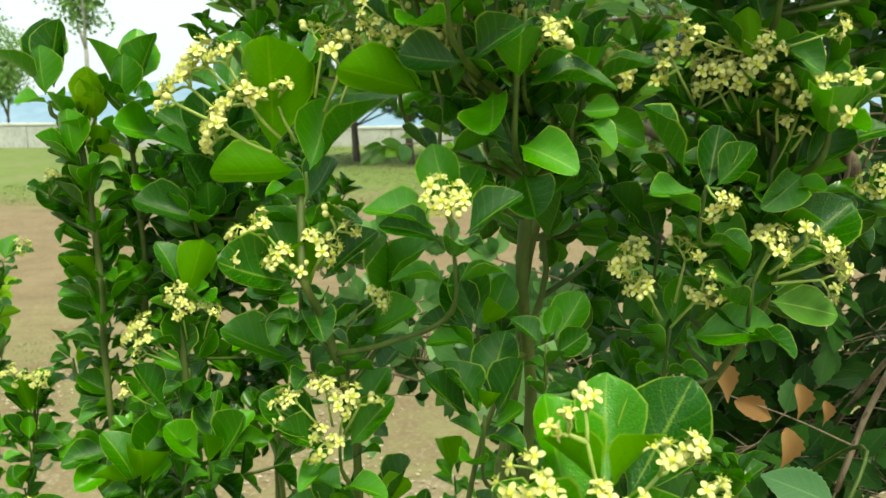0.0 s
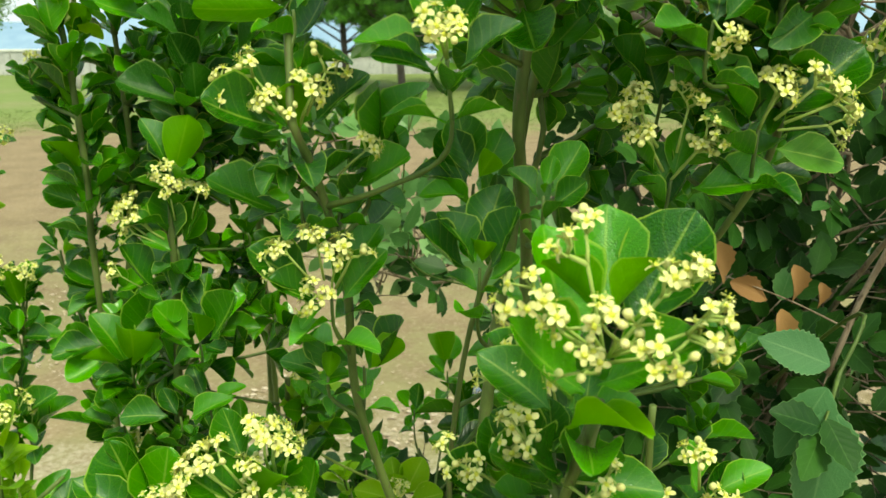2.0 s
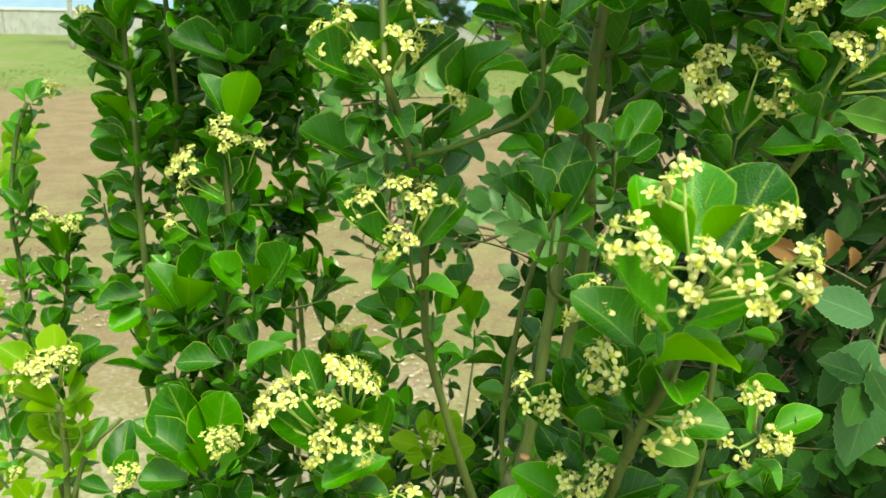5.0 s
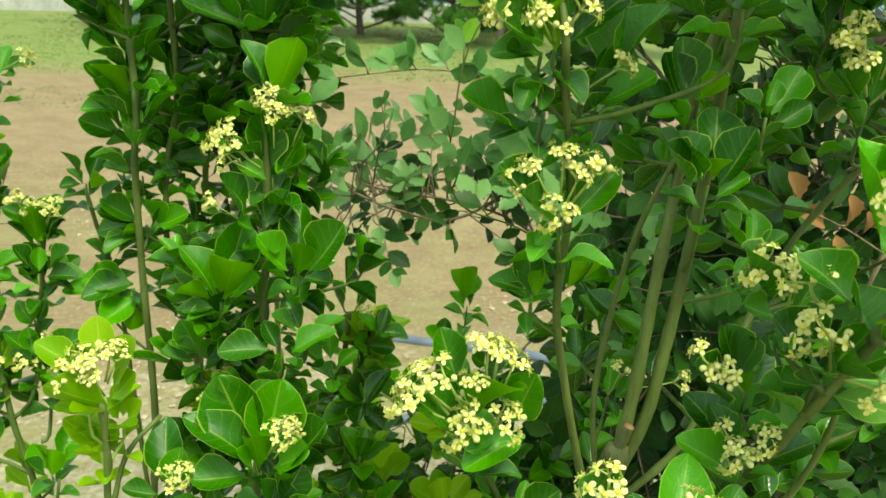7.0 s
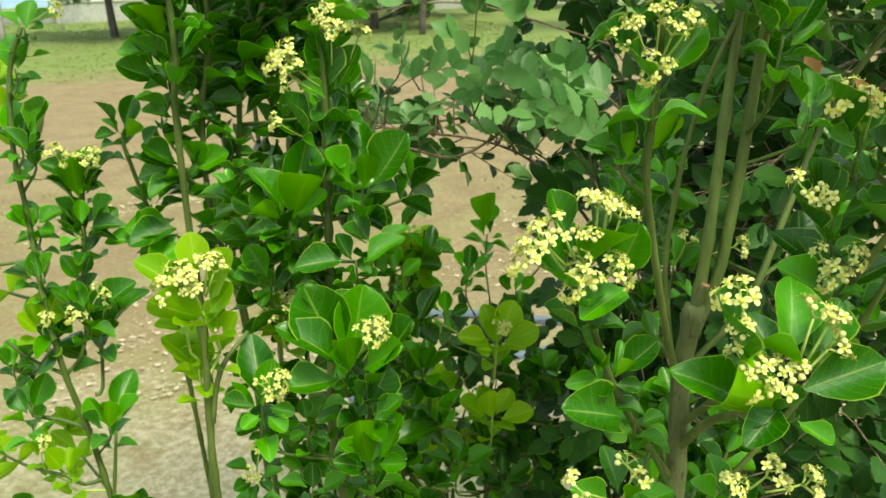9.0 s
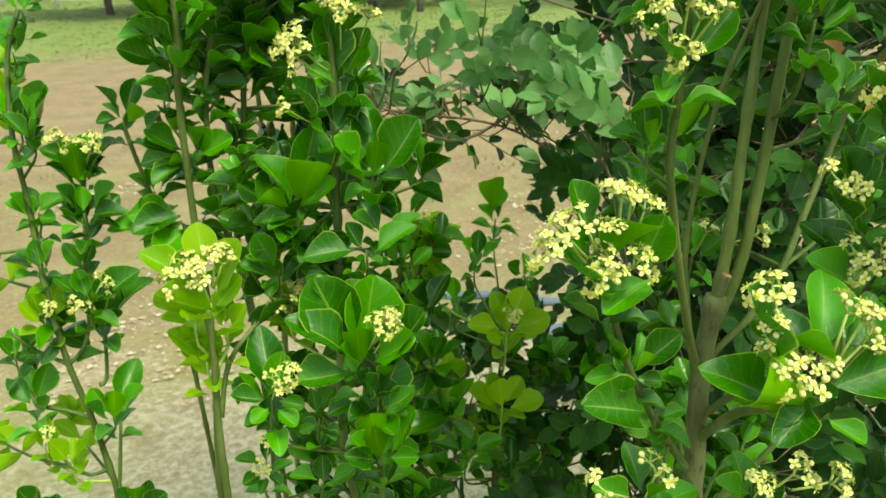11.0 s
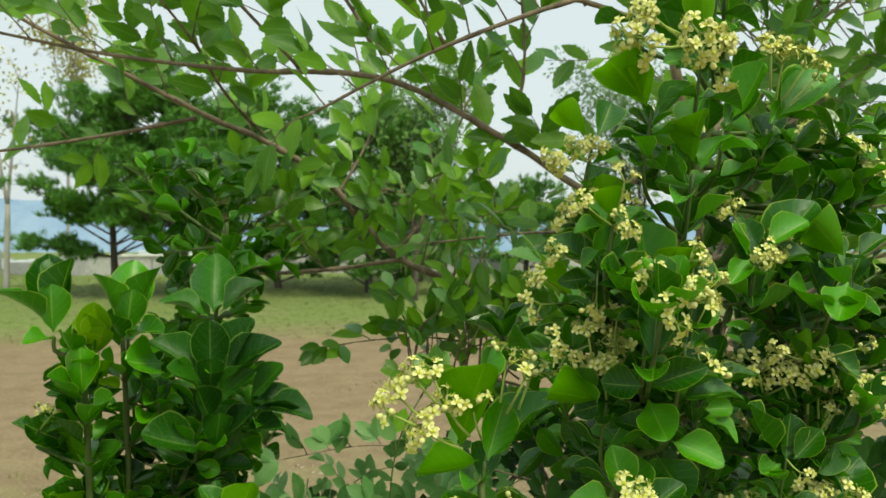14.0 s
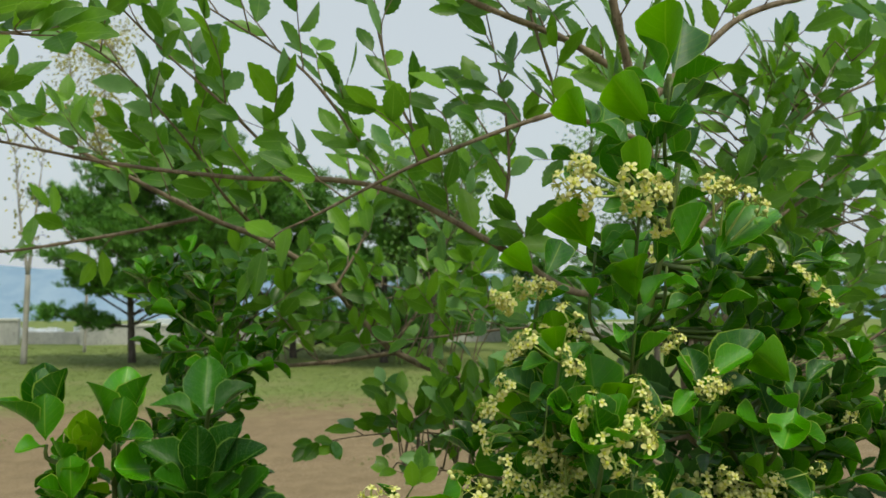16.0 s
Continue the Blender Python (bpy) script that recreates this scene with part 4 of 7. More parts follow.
def garden_hose():
    """A pipe that lies in a bend on the soil."""
    line = curve_points([(0.0, 2.7, 0.02), (0.41, 2.86, 0.022), (0.58, 2.85, 0.024), (0.84, 2.88, 0.022), (1.06, 2.98, 0.02), (1.05, 3.1, 0.02), (0.92, 3.17, 0.022), (0.73, 3.3, 0.024), (0.5, 3.39, 0.022), (0.1, 3.55, 0.02)], 0.03)
    v, f = tube(line, 0.022, 0.022, 10)
    return tagged(new("garden_hose", mesh("garden_hose", v, f, [HOSE])), "blue-grey plastic hose lying in a bend on the soil", "hose")


garden_hose()

# ---- the main shrub ----
main = thing("euonymus_shrub", (0.0, 0.47, 0), "flowering evergreen shrub with glossy leaves and several stems", "shrub", "evergreen shrubs")
trunk = stem(main, [(0.03, 0.56, -0.02), (0.02, 0.55, 0.6), (0.015, 0.545, 1.048), (0.013, 0.545, 1.167), (0.021, 0.544, 1.24)], 0.0115, 0.009, WOOD, "thick grey-brown main stem")
stem(main, [(0.017, 0.545, 1.2), (0.028, 0.548, 1.262), (0.033, 0.550, 1.297), (0.043, 0.557, 1.384), (0.059, 0.570, 1.488), (0.061, 0.560, 1.547), (0.076, 0.540, 1.625), (0.076, 0.520, 1.699)], 0.0056, 0.0026, leafy=1.58, gap=0.04, size=0.045, seed=1)
stem(main, [(0.021, 0.545, 1.21), (0.042, 0.546, 1.261), (0.050, 0.546, 1.312), (0.058, 0.547, 1.375), (0.065, 0.545, 1.458), (0.055, 0.515, 1.554), (0.061, 0.505, 1.628), (0.067, 0.500, 1.698), (0.124, 0.490, 1.935), (0.127, 0.500, 2.029)], 0.0054, 0.0024, leafy=1.6, gap=0.04, size=0.045, seed=2)
stem(main, [(0.02, 0.545, 1.18), (0.075, 0.545, 1.236), (0.117, 0.56, 1.312), (0.172, 0.580, 1.406), (0.219, 0.520, 1.534), (0.211, 0.500, 1.613), (0.206, 0.500, 1.669), (0.163, 0.500, 1.736)], 0.0032, 0.0022, leafy=1.5, gap=0.05, size=0.045, seed=3)
stem(main, [(0.013, 0.545, 1.16), (-0.013, 0.53, 1.222), (-0.04, 0.515, 1.315), (-0.054, 0.505, 1.379), (-0.056, 0.49, 1.46), (-0.07, 0.475, 1.53), (-0.079, 0.455, 1.563), (-0.081, 0.465, 1.588), (-0.083, 0.475, 1.614)], 0.0036, 0.0024, seed=4)
stem(main, [(0.012, 0.545, 1.133), (0.014, 0.57, 1.201), (0.011, 0.58, 1.28), (0.03, 0.575, 1.41), (0.073, 0.560, 1.528), (0.073, 0.560, 1.572)], 0.0024, 0.002, leafy=1.45, gap=0.06, size=0.04, seed=5)
stem(main, [(0.015, 0.545, 1.097), (0.016, 0.5, 1.149), (-0.002, 0.43, 1.198), (-0.019, 0.375, 1.235)], 0.0045, 0.003)
stem(main, [(0.008, 0.545, 1.068), (-0.037, 0.52, 1.132), (-0.065, 0.505, 1.178), (-0.083, 0.5, 1.215), (-0.1, 0.49, 1.255), (-0.111, 0.482, 1.283)], 0.0036, 0.0026)
stem(main, [(0.015, 0.545, 1.12), (0.06, 0.45, 1.25), (0.069, 0.38, 1.36), (0.079, 0.340, 1.435)], 0.0034, 0.0028, seed=6)
stem(main, [(0.02, 0.545, 1.0), (0.1, 0.5, 1.15), (0.13, 0.45, 1.28), (0.13, 0.43, 1.4)], 0.0028, 0.0022, seed=7)

big = shoot(main, (0.082, 0.345, 1.443), 0.05, 0, 0, lean=(0.15, -0.3, 1), thick=0.003)
leaf_at(big, (0.070, 0.345, 1.465), (0.049, 0.375, 1.517), (0.5, -0.75, 0.4), 0)
leaf_at(big, (0.080, 0.340, 1.488), (0.053, 0.335, 1.518), (0.55, 0.65, 0.35), 1, pale=True)
leaf_at(big, (0.083, 0.350, 1.482), (0.087, 0.385, 1.525), (0, -0.9, 0.35), 0)
leaf_at(big, (0.083, 0.340, 1.487), (0.105, 0.335, 1.519), (-0.55, 0.65, 0.35), 1, pale=True)
leaf_at(big, (0.096, 0.360, 1.471), (0.133, 0.385, 1.522), (-0.4, -0.9, 0.25), 0)
leaf_at(big, (0.073, 0.335, 1.451), (0.023, 0.315, 1.489), (0.15, -0.75, 0.75), 3)
leaf_at(big, (0.078, 0.335, 1.455), (0.124, 0.315, 1.479), (-0.1, -0.6, 0.85), 0)
leaf_at(big, (0.059, 0.350, 1.435), (0.030, 0.345, 1.468), (0.3, -0.8, 0.7), 2)
leaf_at(big, (0.065, 0.340, 1.431), (0.097, 0.315, 1.453), (0, 0.45, 1), 5, pale=True)
leaf_at(big, (0.076, 0.345, 1.437), (0.098, 0.340, 1.447), (0, -0.6, 0.9), 2)
head_at(big, (0.081, 0.335, 1.469), (0.059, 0.330, 1.527), 1)
head_at(big, (0.080, 0.330, 1.471), (0.039, 0.300, 1.504), 4)
head_at(big, (0.081, 0.330, 1.471), (0.057, 0.295, 1.496), 3)
head_at(big, (0.081, 0.330, 1.471), (0.065, 0.295, 1.499), 6)
head_at(big, (0.082, 0.330, 1.471), (0.077, 0.290, 1.499), 3)
head_at(big, (0.082, 0.330, 1.471), (0.085, 0.285, 1.491), 1)
head_at(big, (0.082, 0.330, 1.471), (0.106, 0.320, 1.512), 3)
head_at(big, (0.082, 0.330, 1.471), (0.119, 0.320, 1.513), 0)
head_at(big, (0.082, 0.330, 1.471), (0.124, 0.310, 1.498), 2)
head_at(big, (0.082, 0.330, 1.468), (0.114, 0.305, 1.483), 6)
head_at(big, (0.078, 0.330, 1.463), (0.064, 0.300, 1.474), 6)
under = shoot(main, (0.069, 0.380, 1.377), 0.05, 0, 0, lean=(0, -0.4, 1), thick=0.0026)
leaf_at(under, (0.067, 0.380, 1.387), (0.028, 0.385, 1.414), (0.4, -0.7, 0.6), 0)
leaf_at(under, (0.067, 0.375, 1.387), (0.025, 0.360, 1.401), (0.2, -0.6, 0.9), 4)
leaf_at(under, (0.067, 0.365, 1.393), (0.039, 0.335, 1.416), (0.1, -0.8, 0.8), 4)
leaf_at(under, (0.071, 0.375, 1.387), (0.091, 0.370, 1.415), (-0.5, -0.7, 0.6), 3)
leaf_at(under, (0.074, 0.380, 1.381), (0.104, 0.365, 1.397), (-0.2, -0.6, 0.9), 0)
leaf_at(under, (0.083, 0.390, 1.372), (0.122, 0.375, 1.380), (-0.1, -0.7, 0.8), 2)
leaf_at(under, (0.071, 0.370, 1.373), (0.098, 0.350, 1.371), (0, -0.9, 0.6), 4, old=True)
leaf_at(under, (0.067, 0.390, 1.392), (0.064, 0.400, 1.419), (0, -0.9, 0.4), 0)
head_at(under, (0.067, 0.370, 1.389), (0.043, 0.345, 1.429), 3)
head_at(under, (0.069, 0.370, 1.386), (0.082, 0.340, 1.388), 6)
head_at(under, (0.069, 0.370, 1.386), (0.090, 0.350, 1.393), 6)
head_at(under, (0.049, 0.370, 1.432), (0.034, 0.355, 1.449), 6)
shoot(main, (0.052, 0.385, 1.403), 0.03, 2, 1)
rosette(main, (-0.112, 0.480, 1.293), ((-0.140, 0.495, 1.367, "b", -0.127, 0.480, 1.335), (-0.103, 0.492, 1.363, "b", -0.107, 0.480, 1.335), (-0.095, 0.460, 1.352, "f", -0.118, 0.480, 1.315), (-0.168, 0.473, 1.325, "s", -0.115, 0.480, 1.294), (-0.071, 0.475, 1.343, "s", -0.089, 0.480, 1.305), (-0.123, 0.458, 1.285, "d", -0.077, 0.480, 1.300), (-0.125, 0.492, 1.345, "b", -0.120, 0.480, 1.317),), ((-0.159, 0.465, 1.339, 1.4), (-0.165, 0.465, 1.333, 1.3), (-0.155, 0.465, 1.345, 1.2), (-0.140, 0.465, 1.352, 1.2), (-0.125, 0.465, 1.344, 1.1), (-0.120, 0.465, 1.311, 1.4), (-0.127, 0.465, 1.316, 1.2), (-0.094, 0.465, 1.319, 1.3), (-0.096, 0.465, 1.364, 1.4), (-0.105, 0.465, 1.369, 1.2), (-0.086, 0.465, 1.357, 1.1),))
rosette(main, (-0.081, 0.500, 1.210), ((-0.116, 0.494, 1.250, "s"), (-0.115, 0.496, 1.210, "s"), (-0.060, 0.511, 1.230, "b"), (-0.094, 0.489, 1.238, "f"), (-0.041, 0.494, 1.233, "s"), (-0.053, 0.496, 1.196, "s"), (-0.106, 0.497, 1.229, "s"), (-0.063, 0.489, 1.219, "f"),))
rosette(main, (-0.072, 0.505, 1.387), ((-0.100, 0.501, 1.403, "s"), (-0.069, 0.497, 1.405, "f"), (-0.073, 0.517, 1.418, "b"), (-0.073, 0.504, 1.389, "d"), (-0.093, 0.502, 1.395, "s"),))
rosette(main, (-0.022, 0.370, 1.249), ((0.003, 0.391, 1.323, "b", -0.017, 0.370, 1.275), (-0.090, 0.363, 1.323, "s", -0.045, 0.370, 1.281), (-0.088, 0.364, 1.282, "s", -0.046, 0.370, 1.252), (-0.022, 0.350, 1.284, "f", -0.047, 0.370, 1.291), (0.049, 0.363, 1.263, "s", -0.004, 0.370, 1.252), (-0.082, 0.346, 1.276, "f", -0.015, 0.370, 1.246), (0.035, 0.385, 1.303, "b", 0.003, 0.370, 1.274), (-0.054, 0.351, 1.228, "d", -0.017, 0.370, 1.244), (0.007, 0.348, 1.215, "d", -0.003, 0.370, 1.233), (-0.034, 0.383, 1.304, "b", -0.030, 0.370, 1.277),), ((-0.071, 0.355, 1.328, 1.3), (-0.072, 0.355, 1.311, 1), (-0.062, 0.355, 1.288, 1.2), (-0.038, 0.355, 1.272, 1.5), (-0.032, 0.355, 1.276, 1.2), (-0.043, 0.355, 1.268, 1.1), (-0.001, 0.355, 1.309, 1.3), (0.011, 0.355, 1.304, 1.1), (0.016, 0.355, 1.281, 1.2),))
rosette(main, (0.049, 0.420, 1.349), ((0.032, 0.439, 1.387, "b"), (0.042, 0.437, 1.386, "b"), (0.001, 0.414, 1.366, "s"), (0.077, 0.416, 1.362, "s"), (0.039, 0.409, 1.376, "f"), (0.060, 0.410, 1.350, "d"),), ((0.008, 0.405, 1.382, 1.1), (0.017, 0.405, 1.371, 1.1),))
rosette(main, (0.054, 0.420, 1.296), ((0.027, 0.444, 1.338, "b"), (0.097, 0.414, 1.316, "s"), (0.007, 0.414, 1.322, "s"), (0.037, 0.439, 1.331, "b"), (0.069, 0.406, 1.299, "d"),), ((0.033, 0.405, 1.329, 1), (0.044, 0.405, 1.316, 1.1), (0.059, 0.405, 1.329, 0.9),))
rosette(main, (-0.107, 0.420, 1.145), ((-0.109, 0.438, 1.183, "b"), (-0.146, 0.415, 1.170, "s"), (-0.071, 0.415, 1.157, "s"), (-0.096, 0.409, 1.169, "f"),), ((-0.150, 0.405, 1.178, 1.1), (-0.107, 0.405, 1.179, 1.2),))
rosette(main, (-0.032, 0.400, 1.141), ((-0.036, 0.418, 1.175, "b"), (-0.061, 0.396, 1.171, "s"), (-0.011, 0.396, 1.161, "s"), (-0.025, 0.412, 1.164, "b"),), ((-0.028, 0.385, 1.167, 1), (-0.007, 0.385, 1.182, 1.2), (0.028, 0.385, 1.166, 1.2),))
rosette(main, (-0.054, 0.500, 1.163), ((-0.126, 0.469, 1.203, "d"), (-0.031, 0.497, 1.167, "s"), (-0.086, 0.487, 1.165, "d"),), old=True)
rosette(main, (0.073, 0.430, 1.401), ((0.024, 0.423, 1.437, "s"), (0.037, 0.426, 1.406, "s"), (0.103, 0.442, 1.426, "b"), (0.064, 0.415, 1.377, "d"), (0.098, 0.427, 1.404, "s"),), ((0.050, 0.415, 1.440, 1.3), (0.058, 0.415, 1.430, 1),))
rosette(main, (0.097, 0.520, 1.410), ((0.060, 0.515, 1.435, "s"), (0.119, 0.516, 1.427, "s"), (0.102, 0.532, 1.440, "b"), (0.083, 0.512, 1.399, "d"),))
rosette(main, (0.031, 0.600, 1.254), ((0.010, 0.596, 1.280, "s"), (0.057, 0.596, 1.269, "s"), (0.036, 0.612, 1.283, "b"), (0.038, 0.589, 1.241, "d"),), ((0.035, 0.585, 1.289, 0.8), (0.091, 0.585, 1.278, 0.9),))
rosette(main, (0.029, 0.470, 1.473), ((0.041, 0.489, 1.523, "b"), (0.012, 0.465, 1.510, "s"), (0.057, 0.465, 1.508, "s"), (0.034, 0.461, 1.495, "f"), (-0.012, 0.465, 1.494, "s"), (0.055, 0.467, 1.477, "s"), (0.019, 0.478, 1.490, "b"),))
rosette(main, (0.026, 0.500, 1.520), ((-0.011, 0.495, 1.529, "s"), (0.016, 0.515, 1.560, "b"), (0.004, 0.514, 1.549, "b"), (0.040, 0.488, 1.543, "f"), (0.048, 0.515, 1.554, "b"), (-0.003, 0.485, 1.522, "d"),))
rosette(main, (0.068, 0.480, 1.516), ((0.074, 0.488, 1.538, "b"), (0.051, 0.477, 1.535, "s"), (0.094, 0.477, 1.524, "s"), (0.069, 0.476, 1.525, "f"), (0.093, 0.493, 1.543, "b"),))
rosette(main, (0.194, 0.475, 1.557), ((0.165, 0.493, 1.593, "b"), (0.172, 0.475, 1.591, "e"), (0.244, 0.468, 1.540, "s"), (0.256, 0.498, 1.596, "b"), (0.199, 0.490, 1.598, "b"), (0.163, 0.471, 1.570, "s"),), ((0.201, 0.460, 1.589, 1.2), (0.207, 0.460, 1.580, 1.2), (0.229, 0.460, 1.583, 1.2), (0.240, 0.460, 1.571, 1.2), (0.238, 0.460, 1.555, 1),), old=True)
rosette(main, (0.148, 0.490, 1.524), ((0.123, 0.487, 1.519, "s"), (0.209, 0.482, 1.520, "s"), (0.156, 0.480, 1.510, "d"), (0.110, 0.485, 1.547, "s"), (0.158, 0.501, 1.552, "b"), (0.134, 0.501, 1.548, "b"),), ((0.114, 0.475, 1.570, 1.2), (0.121, 0.475, 1.576, 1.1), (0.118, 0.475, 1.554, 1.2), (0.164, 0.475, 1.545, 1.1), (0.169, 0.475, 1.560, 1), (0.151, 0.475, 1.576, 1),))
rosette(main, (0.167, 0.440, 1.333), ((0.202, 0.435, 1.358, "s"), (0.154, 0.455, 1.363, "b"), (0.187, 0.451, 1.352, "b"), (0.173, 0.432, 1.326, "d"),), ((0.150, 0.425, 1.372, 1.2), (0.170, 0.425, 1.334, 1.3), (0.147, 0.425, 1.334, 1.1), (0.180, 0.425, 1.338, 1),))
rosette(main, (-0.079, 0.475, 1.557), ((-0.130, 0.445, 1.571, "d"), (-0.040, 0.469, 1.591, "s"), (-0.109, 0.492, 1.598, "b"), (-0.073, 0.492, 1.604, "b"), (-0.116, 0.470, 1.558, "s"), (-0.082, 0.462, 1.586, "f"),), ((-0.124, 0.460, 1.574, 1.2), (-0.120, 0.460, 1.587, 1), (-0.102, 0.460, 1.575, 1.1), (-0.086, 0.460, 1.575, 1.1), (-0.060, 0.460, 1.581, 1.2), (-0.056, 0.460, 1.595, 1.1), (-0.104, 0.460, 1.598, 1),))
rosette(main, (-0.086, 0.480, 1.552), ((-0.112, 0.465, 1.551, "d"), (-0.101, 0.462, 1.523, "d"), (-0.087, 0.464, 1.523, "d"), (-0.073, 0.478, 1.552, "s"),))
rosette(main, (-0.057, 0.485, 1.529), ((-0.076, 0.475, 1.540, "f"), (-0.017, 0.503, 1.555, "b"), (-0.011, 0.479, 1.535, "s"), (-0.048, 0.479, 1.521, "d"), (-0.038, 0.482, 1.544, "s"),), ((-0.031, 0.470, 1.547, 0.8),))
rosette(main, (-0.081, 0.485, 1.512), ((-0.114, 0.481, 1.503, "s"), (-0.053, 0.482, 1.511, "s"), (-0.137, 0.478, 1.521, "s"), (-0.085, 0.481, 1.520, "d"),))
rosette(main, (-0.064, 0.480, 1.451), ((-0.114, 0.473, 1.481, "s"), (-0.036, 0.500, 1.494, "b"), (-0.048, 0.497, 1.490, "b"), (-0.083, 0.467, 1.440, "d"), (-0.101, 0.459, 1.465, "d"), (-0.032, 0.475, 1.483, "s"),), ((-0.102, 0.465, 1.477, 0.9), (-0.077, 0.465, 1.497, 1), (-0.097, 0.465, 1.487, 0.9), (-0.070, 0.465, 1.460, 1.1), (-0.047, 0.465, 1.489, 1.2), (-0.053, 0.465, 1.482, 1),))
rosette(main, (-0.049, 0.520, 1.388), ((-0.056, 0.530, 1.412, "b"), (-0.024, 0.506, 1.409, "f"), (-0.014, 0.515, 1.419, "s"), (-0.084, 0.516, 1.399, "s"), (-0.076, 0.505, 1.388, "d"), (-0.036, 0.530, 1.409, "b"), (-0.071, 0.529, 1.397, "b"),))
rosette(main, (-0.041, 0.500, 1.525), ((-0.008, 0.492, 1.584, "s"), (-0.021, 0.493, 1.580, "s"), (-0.029, 0.512, 1.554, "b"),))
rosette(main, (0.009, 0.420, 1.600), ((0.022, 0.433, 1.635, "b"), (-0.033, 0.415, 1.618, "s"), (0.044, 0.415, 1.620, "s"), (0.000, 0.437, 1.641, "b"), (0.025, 0.405, 1.590, "d"), (-0.024, 0.407, 1.608, "d"),), ((0.009, 0.405, 1.618, 1.2), (0.003, 0.405, 1.613, 1.1),))
rosette(main, (0.004, 0.450, 1.670), ((-0.051, 0.429, 1.687, "f"), (0.028, 0.444, 1.708, "s"), (-0.023, 0.446, 1.696, "s"), (0.015, 0.442, 1.667, "d"),), ((-0.013, 0.435, 1.702, 1.1), (0.004, 0.435, 1.717, 1.1), (-0.026, 0.435, 1.726, 1), (0.009, 0.435, 1.738, 0.9),))
rosette(main, (0.034, 0.430, 1.740), ((-0.008, 0.424, 1.770, "s"), (0.042, 0.404, 1.787, "f"), (0.074, 0.425, 1.733, "s"), (0.023, 0.451, 1.795, "b"), (0.059, 0.443, 1.772, "b"), (-0.028, 0.404, 1.756, "d"),), ((0.018, 0.415, 1.767, 1.2), (0.056, 0.415, 1.770, 1), (0.049, 0.415, 1.757, 0.9),))
rosette(main, (0.012, 0.460, 1.766), ((-0.008, 0.430, 1.825, "f"), (-0.039, 0.454, 1.787, "s"), (-0.008, 0.474, 1.796, "b"), (0.048, 0.478, 1.811, "b"),), ((-0.028, 0.445, 1.807, 1), (0.006, 0.445, 1.795, 1.1),))
rosette(main, (-0.008, 0.470, 1.742), ((-0.048, 0.453, 1.764, "f"), (0.008, 0.467, 1.757, "s"), (-0.025, 0.461, 1.729, "d"),), ((-0.054, 0.455, 1.758, 1), (-0.054, 0.455, 1.736, 0.9),))
rosette(main, (0.077, 0.450, 1.667), ((0.063, 0.464, 1.698, "b"), (0.102, 0.447, 1.661, "s"), (0.098, 0.428, 1.648, "d"), (0.071, 0.461, 1.693, "b"), (0.090, 0.447, 1.686, "s"),), ((0.048, 0.435, 1.704, 1), (0.066, 0.435, 1.708, 0.9),))
rosette(main, (0.155, 0.450, 1.619), ((0.108, 0.444, 1.654, "s"), (0.181, 0.446, 1.639, "s"), (0.163, 0.462, 1.650, "b"), (0.120, 0.436, 1.609, "d"),), ((0.163, 0.435, 1.611, 0.9),))
rosette(main, (0.123, 0.450, 1.764), ((0.168, 0.444, 1.780, "s"), (0.092, 0.446, 1.786, "s"), (0.166, 0.441, 1.817, "s"), (0.143, 0.463, 1.802, "b"),), ((0.130, 0.435, 1.786, 1.2), (0.142, 0.435, 1.786, 1),))
rosette(main, (0.157, 0.480, 1.662), ((0.121, 0.475, 1.684, "s"), (0.204, 0.474, 1.671, "s"), (0.175, 0.491, 1.692, "b"), (0.174, 0.462, 1.650, "d"),), ((0.128, 0.465, 1.685, 1.2), (0.153, 0.465, 1.685, 1.2), (0.179, 0.465, 1.680, 1.1), (0.183, 0.465, 1.698, 1),))
rosette(main, (-0.079, 0.475, 1.626), ((-0.127, 0.453, 1.622, "f", -0.084, 0.475, 1.628), (-0.091, 0.446, 1.705, "f", -0.098, 0.475, 1.643), (-0.038, 0.468, 1.681, "s", -0.074, 0.475, 1.636), (-0.081, 0.475, 1.712, "e", -0.081, 0.475, 1.678), (-0.122, 0.475, 1.708, "e", -0.114, 0.475, 1.688), (-0.063, 0.487, 1.665, "b", -0.077, 0.475, 1.635),), ((-0.157, 0.460, 1.673, 1.3), (-0.152, 0.460, 1.678, 1.2), (-0.136, 0.460, 1.697, 1.2), (-0.128, 0.460, 1.694, 1.1), (-0.111, 0.460, 1.676, 1.3), (-0.127, 0.460, 1.657, 1.3), (-0.132, 0.460, 1.654, 1.1), (-0.091, 0.460, 1.678, 1.2), (-0.053, 0.460, 1.695, 1.3), (-0.064, 0.460, 1.705, 1.1), (-0.039, 0.460, 1.695, 1.2),))
rosette(main, (0.203, 0.480, 1.624), ((0.192, 0.457, 1.708, "f", 0.202, 0.480, 1.659), (0.156, 0.458, 1.644, "d", 0.196, 0.480, 1.614), (0.144, 0.475, 1.680, "s", 0.179, 0.480, 1.650), (0.264, 0.472, 1.661, "s", 0.213, 0.480, 1.626), (0.188, 0.471, 1.611, "d"), (0.228, 0.462, 1.610, "d"), (0.235, 0.510, 1.707, "b"),), ((0.162, 0.465, 1.690, 1.2), (0.158, 0.465, 1.676, 1), (0.176, 0.465, 1.678, 1.1), (0.211, 0.465, 1.695, 1.1), (0.204, 0.465, 1.677, 1.1), (0.220, 0.465, 1.676, 1.2), (0.232, 0.465, 1.664, 1.1), (0.209, 0.465, 1.653, 0.8),))
